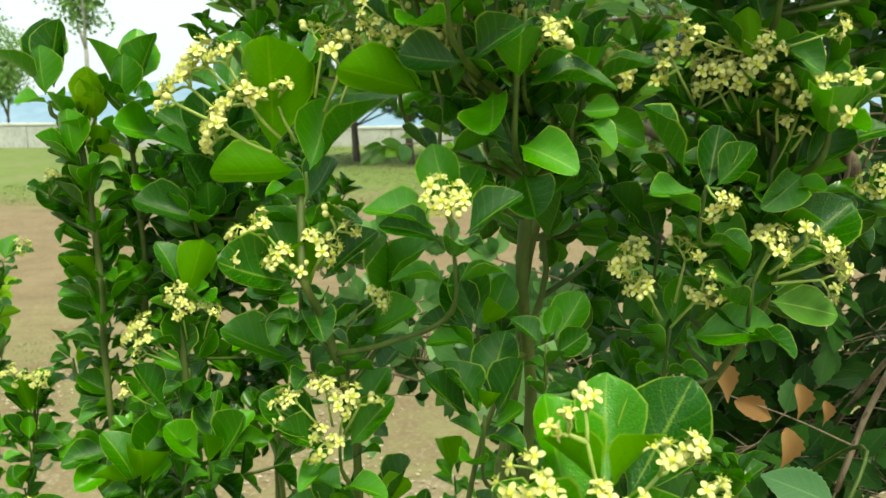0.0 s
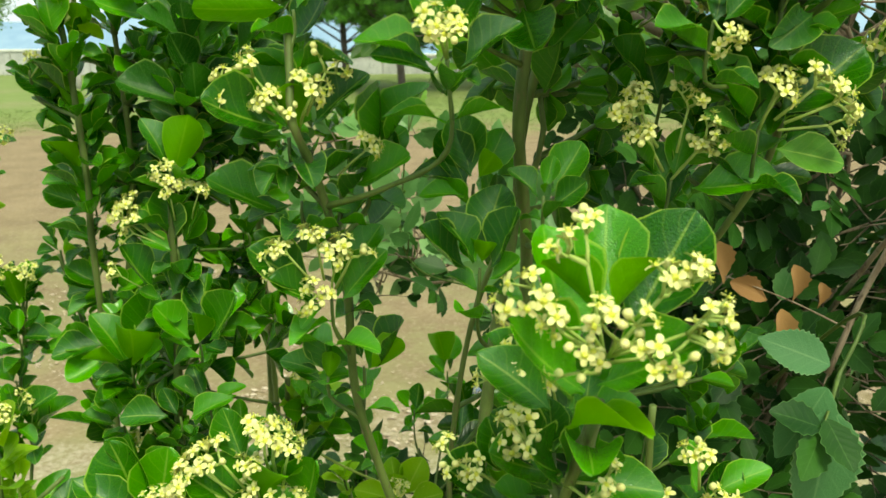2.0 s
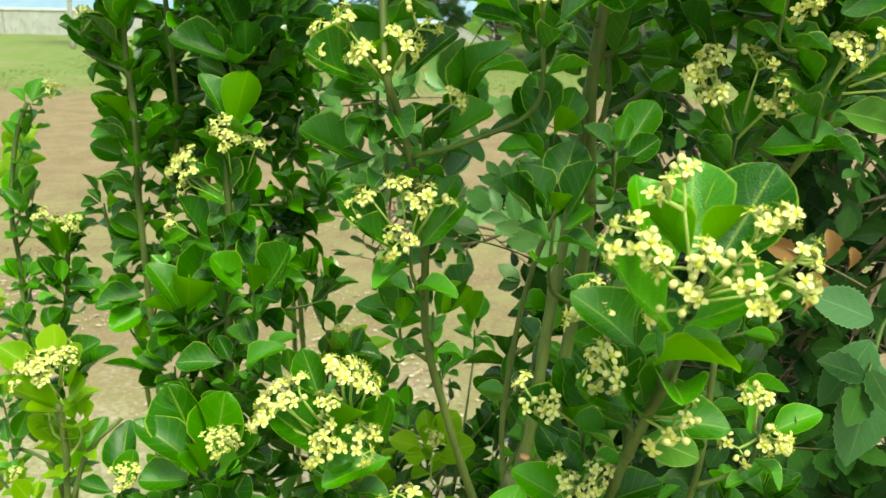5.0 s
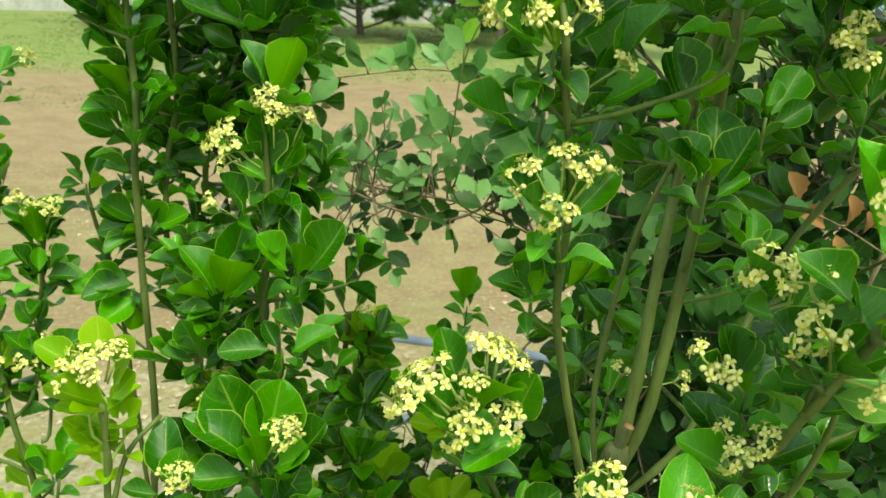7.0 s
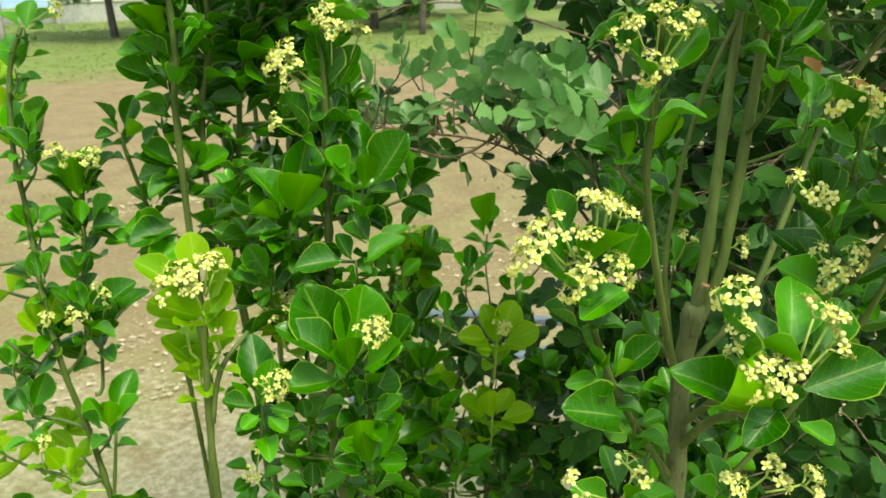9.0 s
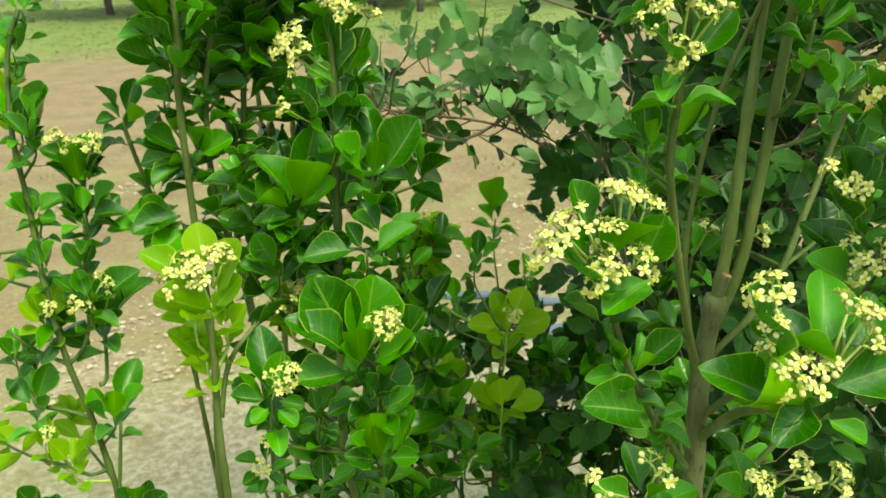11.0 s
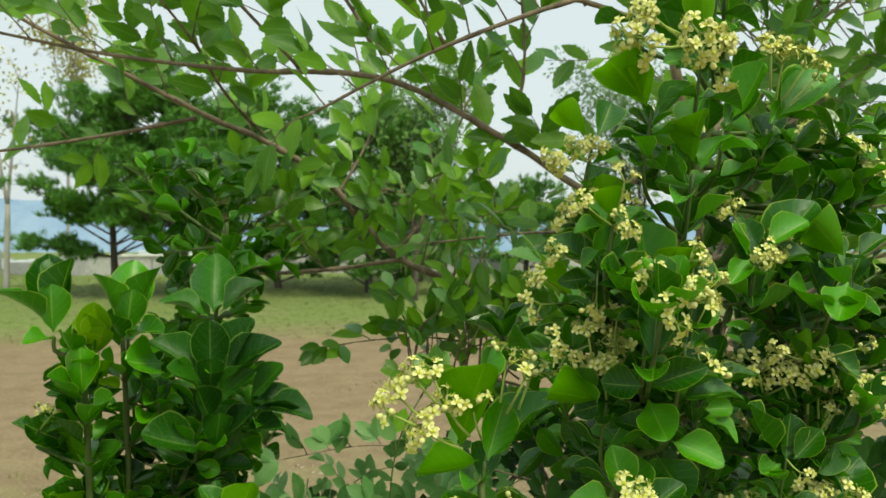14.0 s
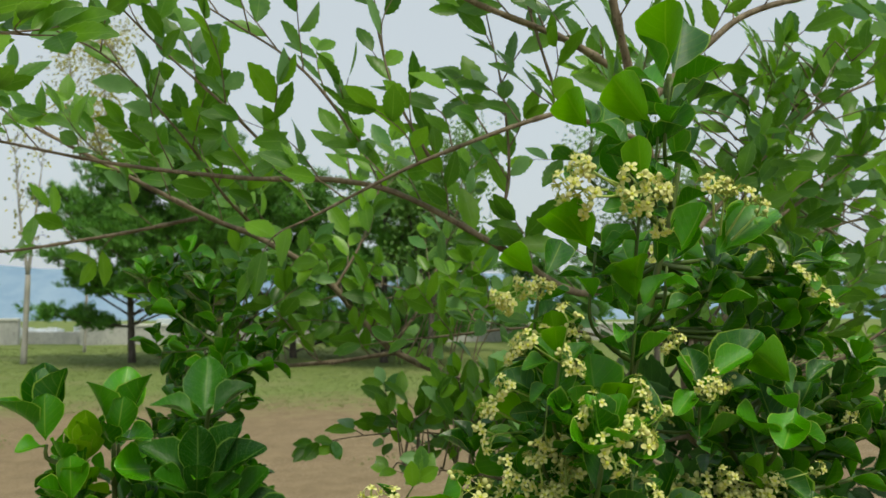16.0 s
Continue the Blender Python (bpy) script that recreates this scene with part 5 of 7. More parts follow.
rosette(main, (0.084, 0.490, 1.664), ((0.068, 0.485, 1.700, "s"), (0.107, 0.475, 1.683, "f"), (0.100, 0.481, 1.657, "d"), (0.126, 0.484, 1.643, "s"), (0.094, 0.503, 1.701, "b"),), ((0.108, 0.475, 1.690, 1.2), (0.113, 0.475, 1.682, 1.1),))
rosette(main, (0.030, 0.470, 1.666), ((-0.017, 0.464, 1.673, "s"), (0.030, 0.450, 1.709, "f"), (0.045, 0.490, 1.721, "b"), (0.009, 0.459, 1.661, "d"),), ((0.007, 0.455, 1.707, 1.3), (-0.002, 0.455, 1.694, 1.1), (0.011, 0.455, 1.717, 1.2), (0.019, 0.455, 1.722, 1.1),))
rosette(main, (0.157, 0.560, 1.571), ((0.115, 0.554, 1.602, "s"), (0.187, 0.555, 1.596, "s"), (0.147, 0.571, 1.598, "b"), (0.168, 0.551, 1.561, "d"),))
rosette(main, (0.052, 0.420, 1.832), ((0.039, 0.400, 1.876, "f"), (0.071, 0.415, 1.864, "s"), (0.027, 0.417, 1.848, "s"),))
rosette(main, (0.049, 0.405, 1.916), ((0.039, 0.387, 1.952, "f"), (0.075, 0.417, 1.947, "b"), (0.019, 0.393, 1.908, "d"),), ((-0.004, 0.390, 1.932, 1.2), (-0.015, 0.390, 1.920, 1.2), (-0.000, 0.390, 1.914, 1.2), (-0.008, 0.390, 1.928, 1.1), (0.048, 0.390, 1.914, 1.2), (0.033, 0.390, 1.902, 1.2), (0.057, 0.390, 1.916, 1.1), (0.040, 0.390, 1.918, 1.2), (0.052, 0.390, 1.887, 0.9),))
rosette(main, (0.081, 0.420, 2.004), ((0.057, 0.391, 2.056, "f"), (0.106, 0.439, 2.061, "b"), (0.057, 0.415, 2.037, "s"),))
rosette(main, (0.076, 0.430, 1.964), ((0.025, 0.404, 2.000, "f"), (0.058, 0.427, 1.981, "s"), (0.099, 0.441, 1.991, "b"),))
rosette(main, (0.020, 0.420, 1.875), ((-0.027, 0.397, 1.908, "f"), (-0.007, 0.404, 1.904, "f"), (0.043, 0.416, 1.896, "s"), (0.030, 0.419, 1.880, "s"),))
rosette(main, (-0.014, 0.440, 1.856), ((-0.049, 0.424, 1.876, "f"), (0.011, 0.454, 1.890, "b"), (-0.007, 0.434, 1.848, "d"),), ((-0.050, 0.425, 1.843, 0.8), (-0.046, 0.425, 1.838, 0.8), (-0.032, 0.425, 1.851, 0.8), (-0.017, 0.425, 1.851, 0.8),))
rosette(main, (-0.008, 0.420, 1.796), ((-0.018, 0.407, 1.825, "f"), (-0.021, 0.429, 1.816, "b"), (0.008, 0.417, 1.812, "s"), (-0.035, 0.417, 1.797, "s"),), ((-0.011, 0.405, 1.796, 0.8), (0.002, 0.405, 1.792, 0.8), (-0.039, 0.405, 1.809, 0.8), (-0.006, 0.405, 1.833, 0.8),))
rosette(main, (0.210, 0.450, 1.768), ((0.152, 0.426, 1.804, "f"), (0.176, 0.424, 1.723, "d"), (0.196, 0.463, 1.794, "b"), (0.236, 0.445, 1.795, "s"),))
rosette(main, (0.109, 0.430, 1.777), ((0.148, 0.424, 1.803, "s"), (0.149, 0.425, 1.772, "s"), (0.107, 0.441, 1.805, "b"), (0.082, 0.416, 1.759, "d"), (0.084, 0.427, 1.794, "s"),), ((0.106, 0.415, 1.774, 0.8), (0.113, 0.415, 1.778, 0.8), (0.081, 0.415, 1.813, 0.8),))
rosette(main, (0.015, 0.410, 1.740), ((-0.015, 0.406, 1.764, "s"), (0.056, 0.429, 1.779, "b"), (0.003, 0.398, 1.768, "f"), (0.029, 0.425, 1.779, "b"), (0.033, 0.408, 1.746, "s"), (-0.009, 0.400, 1.741, "d"),), ((0.006, 0.395, 1.764, 0.8), (0.041, 0.395, 1.782, 0.8), (0.033, 0.395, 1.752, 0.8),))
rosette(main, (0.048, 0.420, 1.715), ((0.021, 0.407, 1.732, "d"), (0.064, 0.418, 1.723, "s"), (0.059, 0.432, 1.745, "b"),), ((0.069, 0.405, 1.761, 0.8),))
rosette(main, (0.088, 0.440, 1.866), ((0.120, 0.433, 1.907, "s"), (0.110, 0.453, 1.901, "b"),))
rosette(main, (0.139, 0.460, 1.871), ((0.190, 0.451, 1.921, "s"), (0.171, 0.477, 1.913, "b"),), ((0.135, 0.445, 1.934, 1.2), (0.150, 0.445, 1.926, 1.1), (0.163, 0.445, 1.924, 1.2), (0.175, 0.445, 1.915, 1),))
rosette(main, (-0.009, 0.440, 1.765), ((-0.041, 0.435, 1.789, "s"), (-0.036, 0.437, 1.759, "s"), (0.005, 0.451, 1.793, "b"),), ((-0.021, 0.425, 1.737, 0.8), (-0.046, 0.425, 1.781, 0.8),))
rosette(main, (-0.018, 0.460, 1.706), ((-0.046, 0.456, 1.724, "s"), (0.011, 0.456, 1.718, "s"), (-0.015, 0.469, 1.729, "b"),), ((-0.041, 0.445, 1.714, 0.8), (0.004, 0.445, 1.712, 0.8), (-0.028, 0.445, 1.706, 1),))
rosette(main, (0.182, 0.460, 1.691), ((0.154, 0.456, 1.711, "s"), (0.211, 0.456, 1.695, "s"), (0.175, 0.450, 1.716, "f"),), ((0.142, 0.445, 1.705, 0.8), (0.187, 0.445, 1.699, 0.8), (0.223, 0.445, 1.706, 0.8),))
rosette(main, (0.054, 0.500, 1.975), ((0.016, 0.478, 2.008, "f"), (0.050, 0.496, 2.009, "s"), (0.078, 0.513, 2.010, "b"),))
shoot(main, (0.185, 0.500, 1.670), 0.046, 6, 3)
shoot(main, (0.231, 0.500, 1.659), 0.048, 5, 3)
shoot(main, (0.113, 0.500, 1.677), 0.042, 6, 2)
shoot(main, (0.033, 0.470, 1.684), 0.046, 5, 2)
shoot(main, (0.090, 0.520, 1.663), 0.042, 5, 0)
shoot(main, (0.005, 0.450, 1.803), 0.042, 6, 2)
shoot(main, (0.009, 0.380, 1.748), 0.045, 7, 3)
shoot(main, (0.163, 0.500, 1.745), 0.042, 6, 2)
shoot(main, (0.217, 0.500, 1.782), 0.045, 5, 0)
shoot(main, (0.193, 0.450, 1.741), 0.05, 4, 0)
shoot(main, (0.186, 0.480, 1.679), 0.045, 6, 4)
shoot(main, (0.044, 0.420, 1.687), 0.045, 6, 1)
shoot(main, (0.004, 0.480, 1.718), 0.042, 6, 2)
shoot(main, (0.224, 0.450, 1.661), 0.045, 5, 3)
shoot(main, (0.125, 0.500, 2.033), 0.055, 4, 0, thick=0.0026)
shoot(main, (0.070, 0.450, 1.968), 0.05, 3, 0)
shoot(main, (0.184, 0.500, 1.660), 0.045, 6, 2)
shoot(main, (0.083, 0.450, 1.686), 0.042, 6, 1)

fill(main, 24, ((-0.02, 0.34), (0.6, 0.78), (1.25, 1.75)), 0.042, 51)
fill(main, 40, ((0.06, 0.34), (0.46, 0.62), (1.58, 1.92)), 0.036, 52, cymes=0.45)
fill(main, 26, ((-0.06, 0.3), (0.58, 0.74), (0.8, 1.2)), 0.04, 53)
cut_stub(main, (0.02, 0.543, 1.235), (0.026, 0.538, 1.26), 0.0042)
close_foliage(main)

# ---- shrubs beside it ----
mid = thing("euonymus_shrub", (-0.25, 0.76, 0), "leafy evergreen shrub with cream-yellow flower heads", "shrub", "evergreen shrubs")
stem(mid, [(-0.22, 0.78, -0.02), (-0.21, 0.77, 0.7), (-0.276, 0.750, 0.985), (-0.270, 0.770, 1.179), (-0.263, 0.780, 1.335), (-0.259, 0.780, 1.447), (-0.254, 0.780, 1.475)], 0.008, 0.0035, leafy=1.0, gap=0.04, size=0.045, seed=11)
stem(mid, [(-0.26, 0.72, -0.02), (-0.25, 0.7, 0.7), (-0.251, 0.690, 1.046), (-0.249, 0.670, 1.170)], 0.006, 0.003, leafy=0.9, gap=0.04, size=0.042, seed=12)
stem(mid, [(-0.18, 0.85, -0.02), (-0.177, 0.900, 0.904), (-0.184, 0.900, 1.085), (-0.175, 0.880, 1.224)], 0.005, 0.003, leafy=0.7, gap=0.04, size=0.04, seed=13)
rosette(mid, (-0.268, 0.665, 1.158), ((-0.317, 0.656, 1.224, "s"), (-0.302, 0.701, 1.237, "b"), (-0.250, 0.697, 1.234, "b"), (-0.327, 0.658, 1.152, "s"), (-0.273, 0.647, 1.207, "f"), (-0.200, 0.656, 1.199, "s"), (-0.216, 0.634, 1.192, "d"), (-0.293, 0.649, 1.186, "d"),), ((-0.250, 0.650, 1.211, 1.3), (-0.242, 0.650, 1.215, 1.1), (-0.235, 0.650, 1.201, 1.1),))
rosette(mid, (-0.256, 0.660, 1.116), ((-0.263, 0.679, 1.158, "b"), (-0.232, 0.679, 1.156, "b"), (-0.220, 0.655, 1.129, "s"), (-0.275, 0.655, 1.153, "s"), (-0.231, 0.646, 1.114, "d"),))
rosette(mid, (-0.255, 0.655, 1.064), ((-0.291, 0.650, 1.091, "s"), (-0.215, 0.648, 1.110, "s"), (-0.240, 0.674, 1.104, "b"), (-0.222, 0.636, 1.068, "d"), (-0.290, 0.638, 1.083, "d"), (-0.265, 0.637, 1.114, "f"),))
rosette(mid, (-0.352, 0.665, 1.139), ((-0.389, 0.661, 1.147, "s"), (-0.335, 0.646, 1.117, "d"), (-0.355, 0.691, 1.199, "b"), (-0.325, 0.661, 1.129, "s"), (-0.373, 0.650, 1.125, "d"), (-0.338, 0.682, 1.177, "b"),), ((-0.351, 0.650, 1.160, 1), (-0.334, 0.650, 1.175, 1),))
rosette(mid, (-0.310, 0.680, 1.102), ((-0.280, 0.676, 1.118, "s"), (-0.329, 0.677, 1.094, "s"), (-0.298, 0.664, 1.083, "d"), (-0.314, 0.691, 1.127, "b"),))
rosette(mid, (-0.233, 0.750, 1.319), ((-0.230, 0.774, 1.381, "b"), (-0.275, 0.744, 1.354, "s"), (-0.183, 0.742, 1.367, "s"), (-0.202, 0.732, 1.312, "d"), (-0.267, 0.734, 1.323, "d"), (-0.228, 0.734, 1.356, "f"), (-0.198, 0.771, 1.364, "b"),))
rosette(mid, (-0.306, 0.760, 1.288), ((-0.344, 0.741, 1.309, "f"), (-0.285, 0.788, 1.358, "b"), (-0.288, 0.734, 1.349, "f"), (-0.265, 0.754, 1.311, "s"), (-0.341, 0.756, 1.283, "s"), (-0.327, 0.753, 1.346, "s"),))
rosette(mid, (-0.292, 0.770, 1.256), ((-0.341, 0.763, 1.287, "s"), (-0.257, 0.765, 1.244, "s"), (-0.300, 0.758, 1.237, "d"), (-0.326, 0.753, 1.257, "d"), (-0.274, 0.781, 1.276, "b"),))
rosette(mid, (-0.268, 0.765, 1.357), ((-0.309, 0.757, 1.408, "s"), (-0.241, 0.781, 1.391, "b"), (-0.245, 0.786, 1.408, "b"), (-0.290, 0.754, 1.368, "d"),), ((-0.311, 0.750, 1.392, 0.8),))
rosette(mid, (-0.255, 0.775, 1.406), ((-0.222, 0.768, 1.451, "s"), (-0.265, 0.796, 1.462, "b"), (-0.259, 0.775, 1.469, "e"), (-0.231, 0.790, 1.440, "b"), (-0.280, 0.761, 1.424, "d"),), ((-0.302, 0.760, 1.451, 1.3), (-0.311, 0.760, 1.439, 1.2), (-0.289, 0.760, 1.443, 1.2), (-0.301, 0.760, 1.425, 1), (-0.239, 0.760, 1.476, 1.2), (-0.218, 0.760, 1.469, 1.1), (-0.250, 0.760, 1.472, 1),))
rosette(mid, (-0.328, 0.780, 1.221), ((-0.354, 0.776, 1.244, "s"), (-0.368, 0.775, 1.224, "s"), (-0.309, 0.789, 1.234, "b"), (-0.342, 0.765, 1.200, "d"), (-0.347, 0.796, 1.255, "b"),))
rosette(mid, (-0.319, 0.800, 1.163), ((-0.344, 0.796, 1.188, "s"), (-0.297, 0.814, 1.192, "b"), (-0.328, 0.814, 1.195, "b"), (-0.290, 0.796, 1.158, "s"), (-0.350, 0.784, 1.164, "d"),), ((-0.321, 0.785, 1.193, 1.3), (-0.312, 0.785, 1.198, 1.2), (-0.334, 0.785, 1.181, 1.1),), young=True)
rosette(mid, (-0.364, 0.700, 1.047), ((-0.387, 0.696, 1.067, "s"), (-0.388, 0.685, 1.039, "d"), (-0.342, 0.697, 1.051, "s"), (-0.362, 0.712, 1.072, "b"), (-0.353, 0.686, 1.031, "d"),), ((-0.373, 0.685, 1.052, 1), (-0.362, 0.685, 1.082, 1),))
rosette(mid, (-0.226, 0.740, 1.260), ((-0.260, 0.735, 1.279, "s"), (-0.245, 0.755, 1.293, "b"), (-0.197, 0.736, 1.282, "s"), (-0.204, 0.737, 1.252, "s"), (-0.235, 0.728, 1.241, "d"),))
rosette(mid, (-0.200, 0.760, 1.216), ((-0.230, 0.756, 1.237, "s"), (-0.176, 0.756, 1.234, "s"), (-0.197, 0.751, 1.203, "d"), (-0.203, 0.773, 1.247, "b"),))
rosette(mid, (-0.286, 0.700, 1.209), ((-0.316, 0.695, 1.238, "s"), (-0.257, 0.696, 1.231, "s"), (-0.293, 0.713, 1.240, "b"), (-0.280, 0.687, 1.190, "d"),))
rosette(mid, (-0.310, 0.700, 1.017), ((-0.337, 0.696, 1.038, "s"), (-0.275, 0.696, 1.026, "s"), (-0.307, 0.712, 1.042, "b"), (-0.300, 0.693, 1.013, "d"),))
rosette(mid, (-0.248, 0.720, 1.253), ((-0.303, 0.713, 1.262, "s"), (-0.266, 0.731, 1.277, "b"), (-0.207, 0.715, 1.279, "s"), (-0.260, 0.716, 1.226, "s"), (-0.236, 0.710, 1.240, "d"),))
rosette(mid, (-0.256, 0.775, 1.480), ((-0.269, 0.768, 1.534, "s"), (-0.270, 0.794, 1.530, "b"), (-0.229, 0.751, 1.532, "f"), (-0.228, 0.772, 1.489, "s"), (-0.277, 0.762, 1.488, "d"),), ((-0.269, 0.760, 1.480, 0.9), (-0.258, 0.760, 1.490, 0.8),))
back = thing("euonymus_shrub", (-0.05, 1.0, 0), "low bright green evergreen shrub with young rosettes", "shrub", "evergreen shrubs")
stem(back, [(-0.02, 1.02, -0.02), (-0.028, 1.000, 0.776), (-0.010, 1.000, 1.000)], 0.005, 0.003, leafy=0.5, gap=0.05, size=0.04, seed=14)
stem(back, [(-0.1, 1.08, -0.02), (-0.096, 1.050, 0.777), (-0.101, 1.050, 0.916)], 0.005, 0.003, leafy=0.4, gap=0.05, size=0.04, seed=15)
rosette(back, (-0.049, 0.880, 1.066), ((-0.099, 0.874, 1.085, "s"), (0.004, 0.873, 1.079, "s"), (-0.055, 0.866, 1.104, "f"), (-0.059, 0.900, 1.111, "b"), (-0.020, 0.901, 1.110, "b"), (-0.084, 0.865, 1.067, "d"), (-0.018, 0.860, 1.064, "d"),), ((-0.054, 0.865, 1.092, 0.8), (-0.042, 0.865, 1.096, 0.8),), young=True)
rosette(back, (-0.049, 0.900, 0.946), ((-0.099, 0.893, 0.979, "s"), (0.005, 0.893, 0.949, "s"), (-0.055, 0.885, 0.989, "f"), (-0.060, 0.919, 0.985, "b"), (-0.017, 0.917, 0.975, "b"), (-0.046, 0.888, 0.931, "d"),), young=True)
rosette(back, (-0.135, 0.920, 0.983), ((-0.177, 0.914, 1.014, "s"), (-0.093, 0.914, 1.009, "s"), (-0.141, 0.903, 1.030, "f"), (-0.110, 0.937, 1.017, "b"), (-0.127, 0.907, 0.968, "d"),), young=True)
rosette(back, (-0.155, 0.880, 1.183), ((-0.179, 0.877, 1.190, "s"), (-0.120, 0.875, 1.200, "s"), (-0.146, 0.890, 1.208, "b"), (-0.161, 0.872, 1.204, "f"), (-0.135, 0.867, 1.174, "d"),), ((-0.154, 0.865, 1.234, 1), (-0.141, 0.865, 1.218, 0.9),), young=True)
rosette(back, (0.010, 1.100, 1.140), ((-0.003, 1.070, 1.214, "f"), (0.023, 1.098, 1.157, "s"), (-0.009, 1.096, 1.165, "s"), (0.021, 1.119, 1.187, "b"), (0.028, 1.087, 1.133, "d"),))
rosette(back, (-0.036, 1.050, 1.103), ((-0.063, 1.046, 1.129, "s"), (-0.003, 1.046, 1.114, "s"), (-0.027, 1.064, 1.137, "b"), (-0.048, 1.039, 1.087, "d"), (-0.015, 1.035, 1.093, "d"),))
rosette(back, (0.038, 1.050, 1.063), ((0.005, 1.045, 1.087, "s"), (0.067, 1.046, 1.079, "s"), (0.042, 1.063, 1.094, "b"), (0.046, 1.036, 1.045, "d"),))
rosette(back, (-0.099, 0.900, 0.881), ((-0.139, 0.894, 0.918, "s"), (-0.053, 0.894, 0.902, "s"), (-0.094, 0.915, 0.915, "b"), (-0.111, 0.886, 0.865, "d"), (-0.073, 0.880, 0.871, "d"),))
rosette(back, (-0.018, 0.950, 0.815), ((-0.062, 0.944, 0.846, "s"), (0.024, 0.945, 0.830, "s"), (-0.012, 0.967, 0.851, "b"), (-0.014, 0.934, 0.796, "d"),))
rosette(back, (-0.165, 0.880, 0.931), ((-0.195, 0.876, 0.955, "s"), (-0.131, 0.876, 0.944, "s"), (-0.160, 0.895, 0.963, "b"), (-0.161, 0.866, 0.913, "d"),), young=True)
rosette(back, (0.054, 1.000, 0.820), ((0.015, 0.995, 0.850, "s"), (0.098, 0.994, 0.825, "s"), (0.059, 1.014, 0.851, "b"), (0.057, 0.983, 0.800, "d"),))
rosette(back, (0.034, 1.000, 0.929), ((-0.003, 0.995, 0.956, "s"), (0.077, 0.995, 0.935, "s"), (0.039, 1.014, 0.959, "b"), (0.038, 0.987, 0.912, "d"),))
rosette(back, (-0.084, 1.000, 1.063), ((-0.118, 0.996, 1.081, "s"), (-0.053, 0.996, 1.069, "s"), (-0.081, 1.012, 1.092, "b"), (-0.080, 0.986, 1.042, "d"),))

tall = thing("euonymus_shrub", (-0.35, 0.95, 0), "tall narrow evergreen shrub densely set with dark glossy leaves", "shrub", "evergreen shrubs")
stem(tall, [(-0.42, 0.95, -0.02), (-0.425, 0.95, 0.6), (-0.422, 0.950, 0.867), (-0.408, 0.950, 1.063), (-0.411, 0.950, 1.255), (-0.409, 0.940, 1.390), (-0.402, 0.930, 1.435), (-0.403, 0.920, 1.558), (-0.408, 0.910, 1.657)], 0.006, 0.0035, leafy=1.36, gap=0.022, size=0.05, seed=21)
stem(tall, [(-0.32, 1.0, -0.02), (-0.33, 1.0, 0.6), (-0.351, 1.000, 1.032), (-0.364, 1.000, 1.192), (-0.342, 1.000, 1.322), (-0.334, 0.980, 1.391), (-0.298, 0.970, 1.496), (-0.267, 0.950, 1.618)], 0.0055, 0.0032, leafy=1.2, gap=0.028, size=0.055, seed=22)
stem(tall, [(-0.34, 1.02, -0.02), (-0.35, 1.02, 0.9), (-0.36, 1.0, 1.1), (-0.384, 0.980, 1.25), (-0.381, 0.980, 1.370), (-0.364, 0.970, 1.464), (-0.369, 0.960, 1.663)], 0.005, 0.003, leafy=1.22, gap=0.03, size=0.048, seed=23)
left = shoot(tall, (-0.435, 0.910, 1.670), 0.05, 0, 0, lean=(0, -0.1, 1), thick=0.0026)
leaf_at(left, (-0.434, 0.900, 1.676), (-0.436, 0.885, 1.726), (0, 1, 0.5), 4)
leaf_at(left, (-0.440, 0.920, 1.691), (-0.456, 0.920, 1.756), (0, 1, 0.5), 4)
leaf_at(left, (-0.433, 0.910, 1.691), (-0.421, 0.910, 1.758), (-0.6, 0.6, 0.4), 1)
leaf_at(left, (-0.439, 0.910, 1.682), (-0.479, 0.890, 1.739), (0.6, 0.4, 0.5), 5)
leaf_at(left, (-0.439, 0.930, 1.684), (-0.444, 0.950, 1.757), (0, -0.9, 0.3), 0)
leaf_at(left, (-0.435, 0.910, 1.667), (-0.456, 0.880, 1.677), (0, -0.6, 1), 2)
leaf_at(left, (-0.403, 0.890, 1.610), (-0.405, 0.870, 1.657), (0, 1, 0.5), 4)
leaf_at(left, (-0.407, 0.900, 1.609), (-0.434, 0.900, 1.667), (0.5, 0.4, 0.6), 0)
leaf_at(left, (-0.401, 0.900, 1.612), (-0.389, 0.920, 1.663), (-0.5, -0.6, 0.5), 0)
leaf_at(left, (-0.404, 0.900, 1.606), (-0.442, 0.870, 1.622), (0, -0.6, 1), 3)
leaf_at(left, (-0.401, 0.900, 1.581), (-0.365, 0.880, 1.601), (0, -0.7, 1), 4)
right = shoot(tall, (-0.362, 0.950, 1.661), 0.05, 0, 0, lean=(0, -0.1, 1), thick=0.0026)
leaf_at(right, (-0.364, 0.950, 1.681), (-0.355, 0.960, 1.754), (0, 1, 0.5), 4)
leaf_at(right, (-0.370, 0.940, 1.676), (-0.390, 0.930, 1.741), (0.6, 0.4, 0.5), 1)
leaf_at(right, (-0.356, 0.950, 1.677), (-0.332, 0.950, 1.747), (-0.6, 0.4, 0.5), 1)
leaf_at(right, (-0.362, 0.930, 1.667), (-0.355, 0.910, 1.716), (0, 1, 0.5), 4)
leaf_at(right, (-0.359, 0.940, 1.664), (-0.329, 0.900, 1.686), (-0.2, -0.5, 1), 2)
leaf_at(right, (-0.367, 0.940, 1.662), (-0.385, 0.900, 1.685), (0.2, -0.5, 1), 3)
leaf_at(right, (-0.322, 0.950, 1.631), (-0.369, 0.900, 1.635), (0.1, -0.9, 0.5), 4)
bud = shoot(tall, (-0.395, 0.930, 1.650), 0.05, 0, 0, lean=(0, 0, 1), young=True)
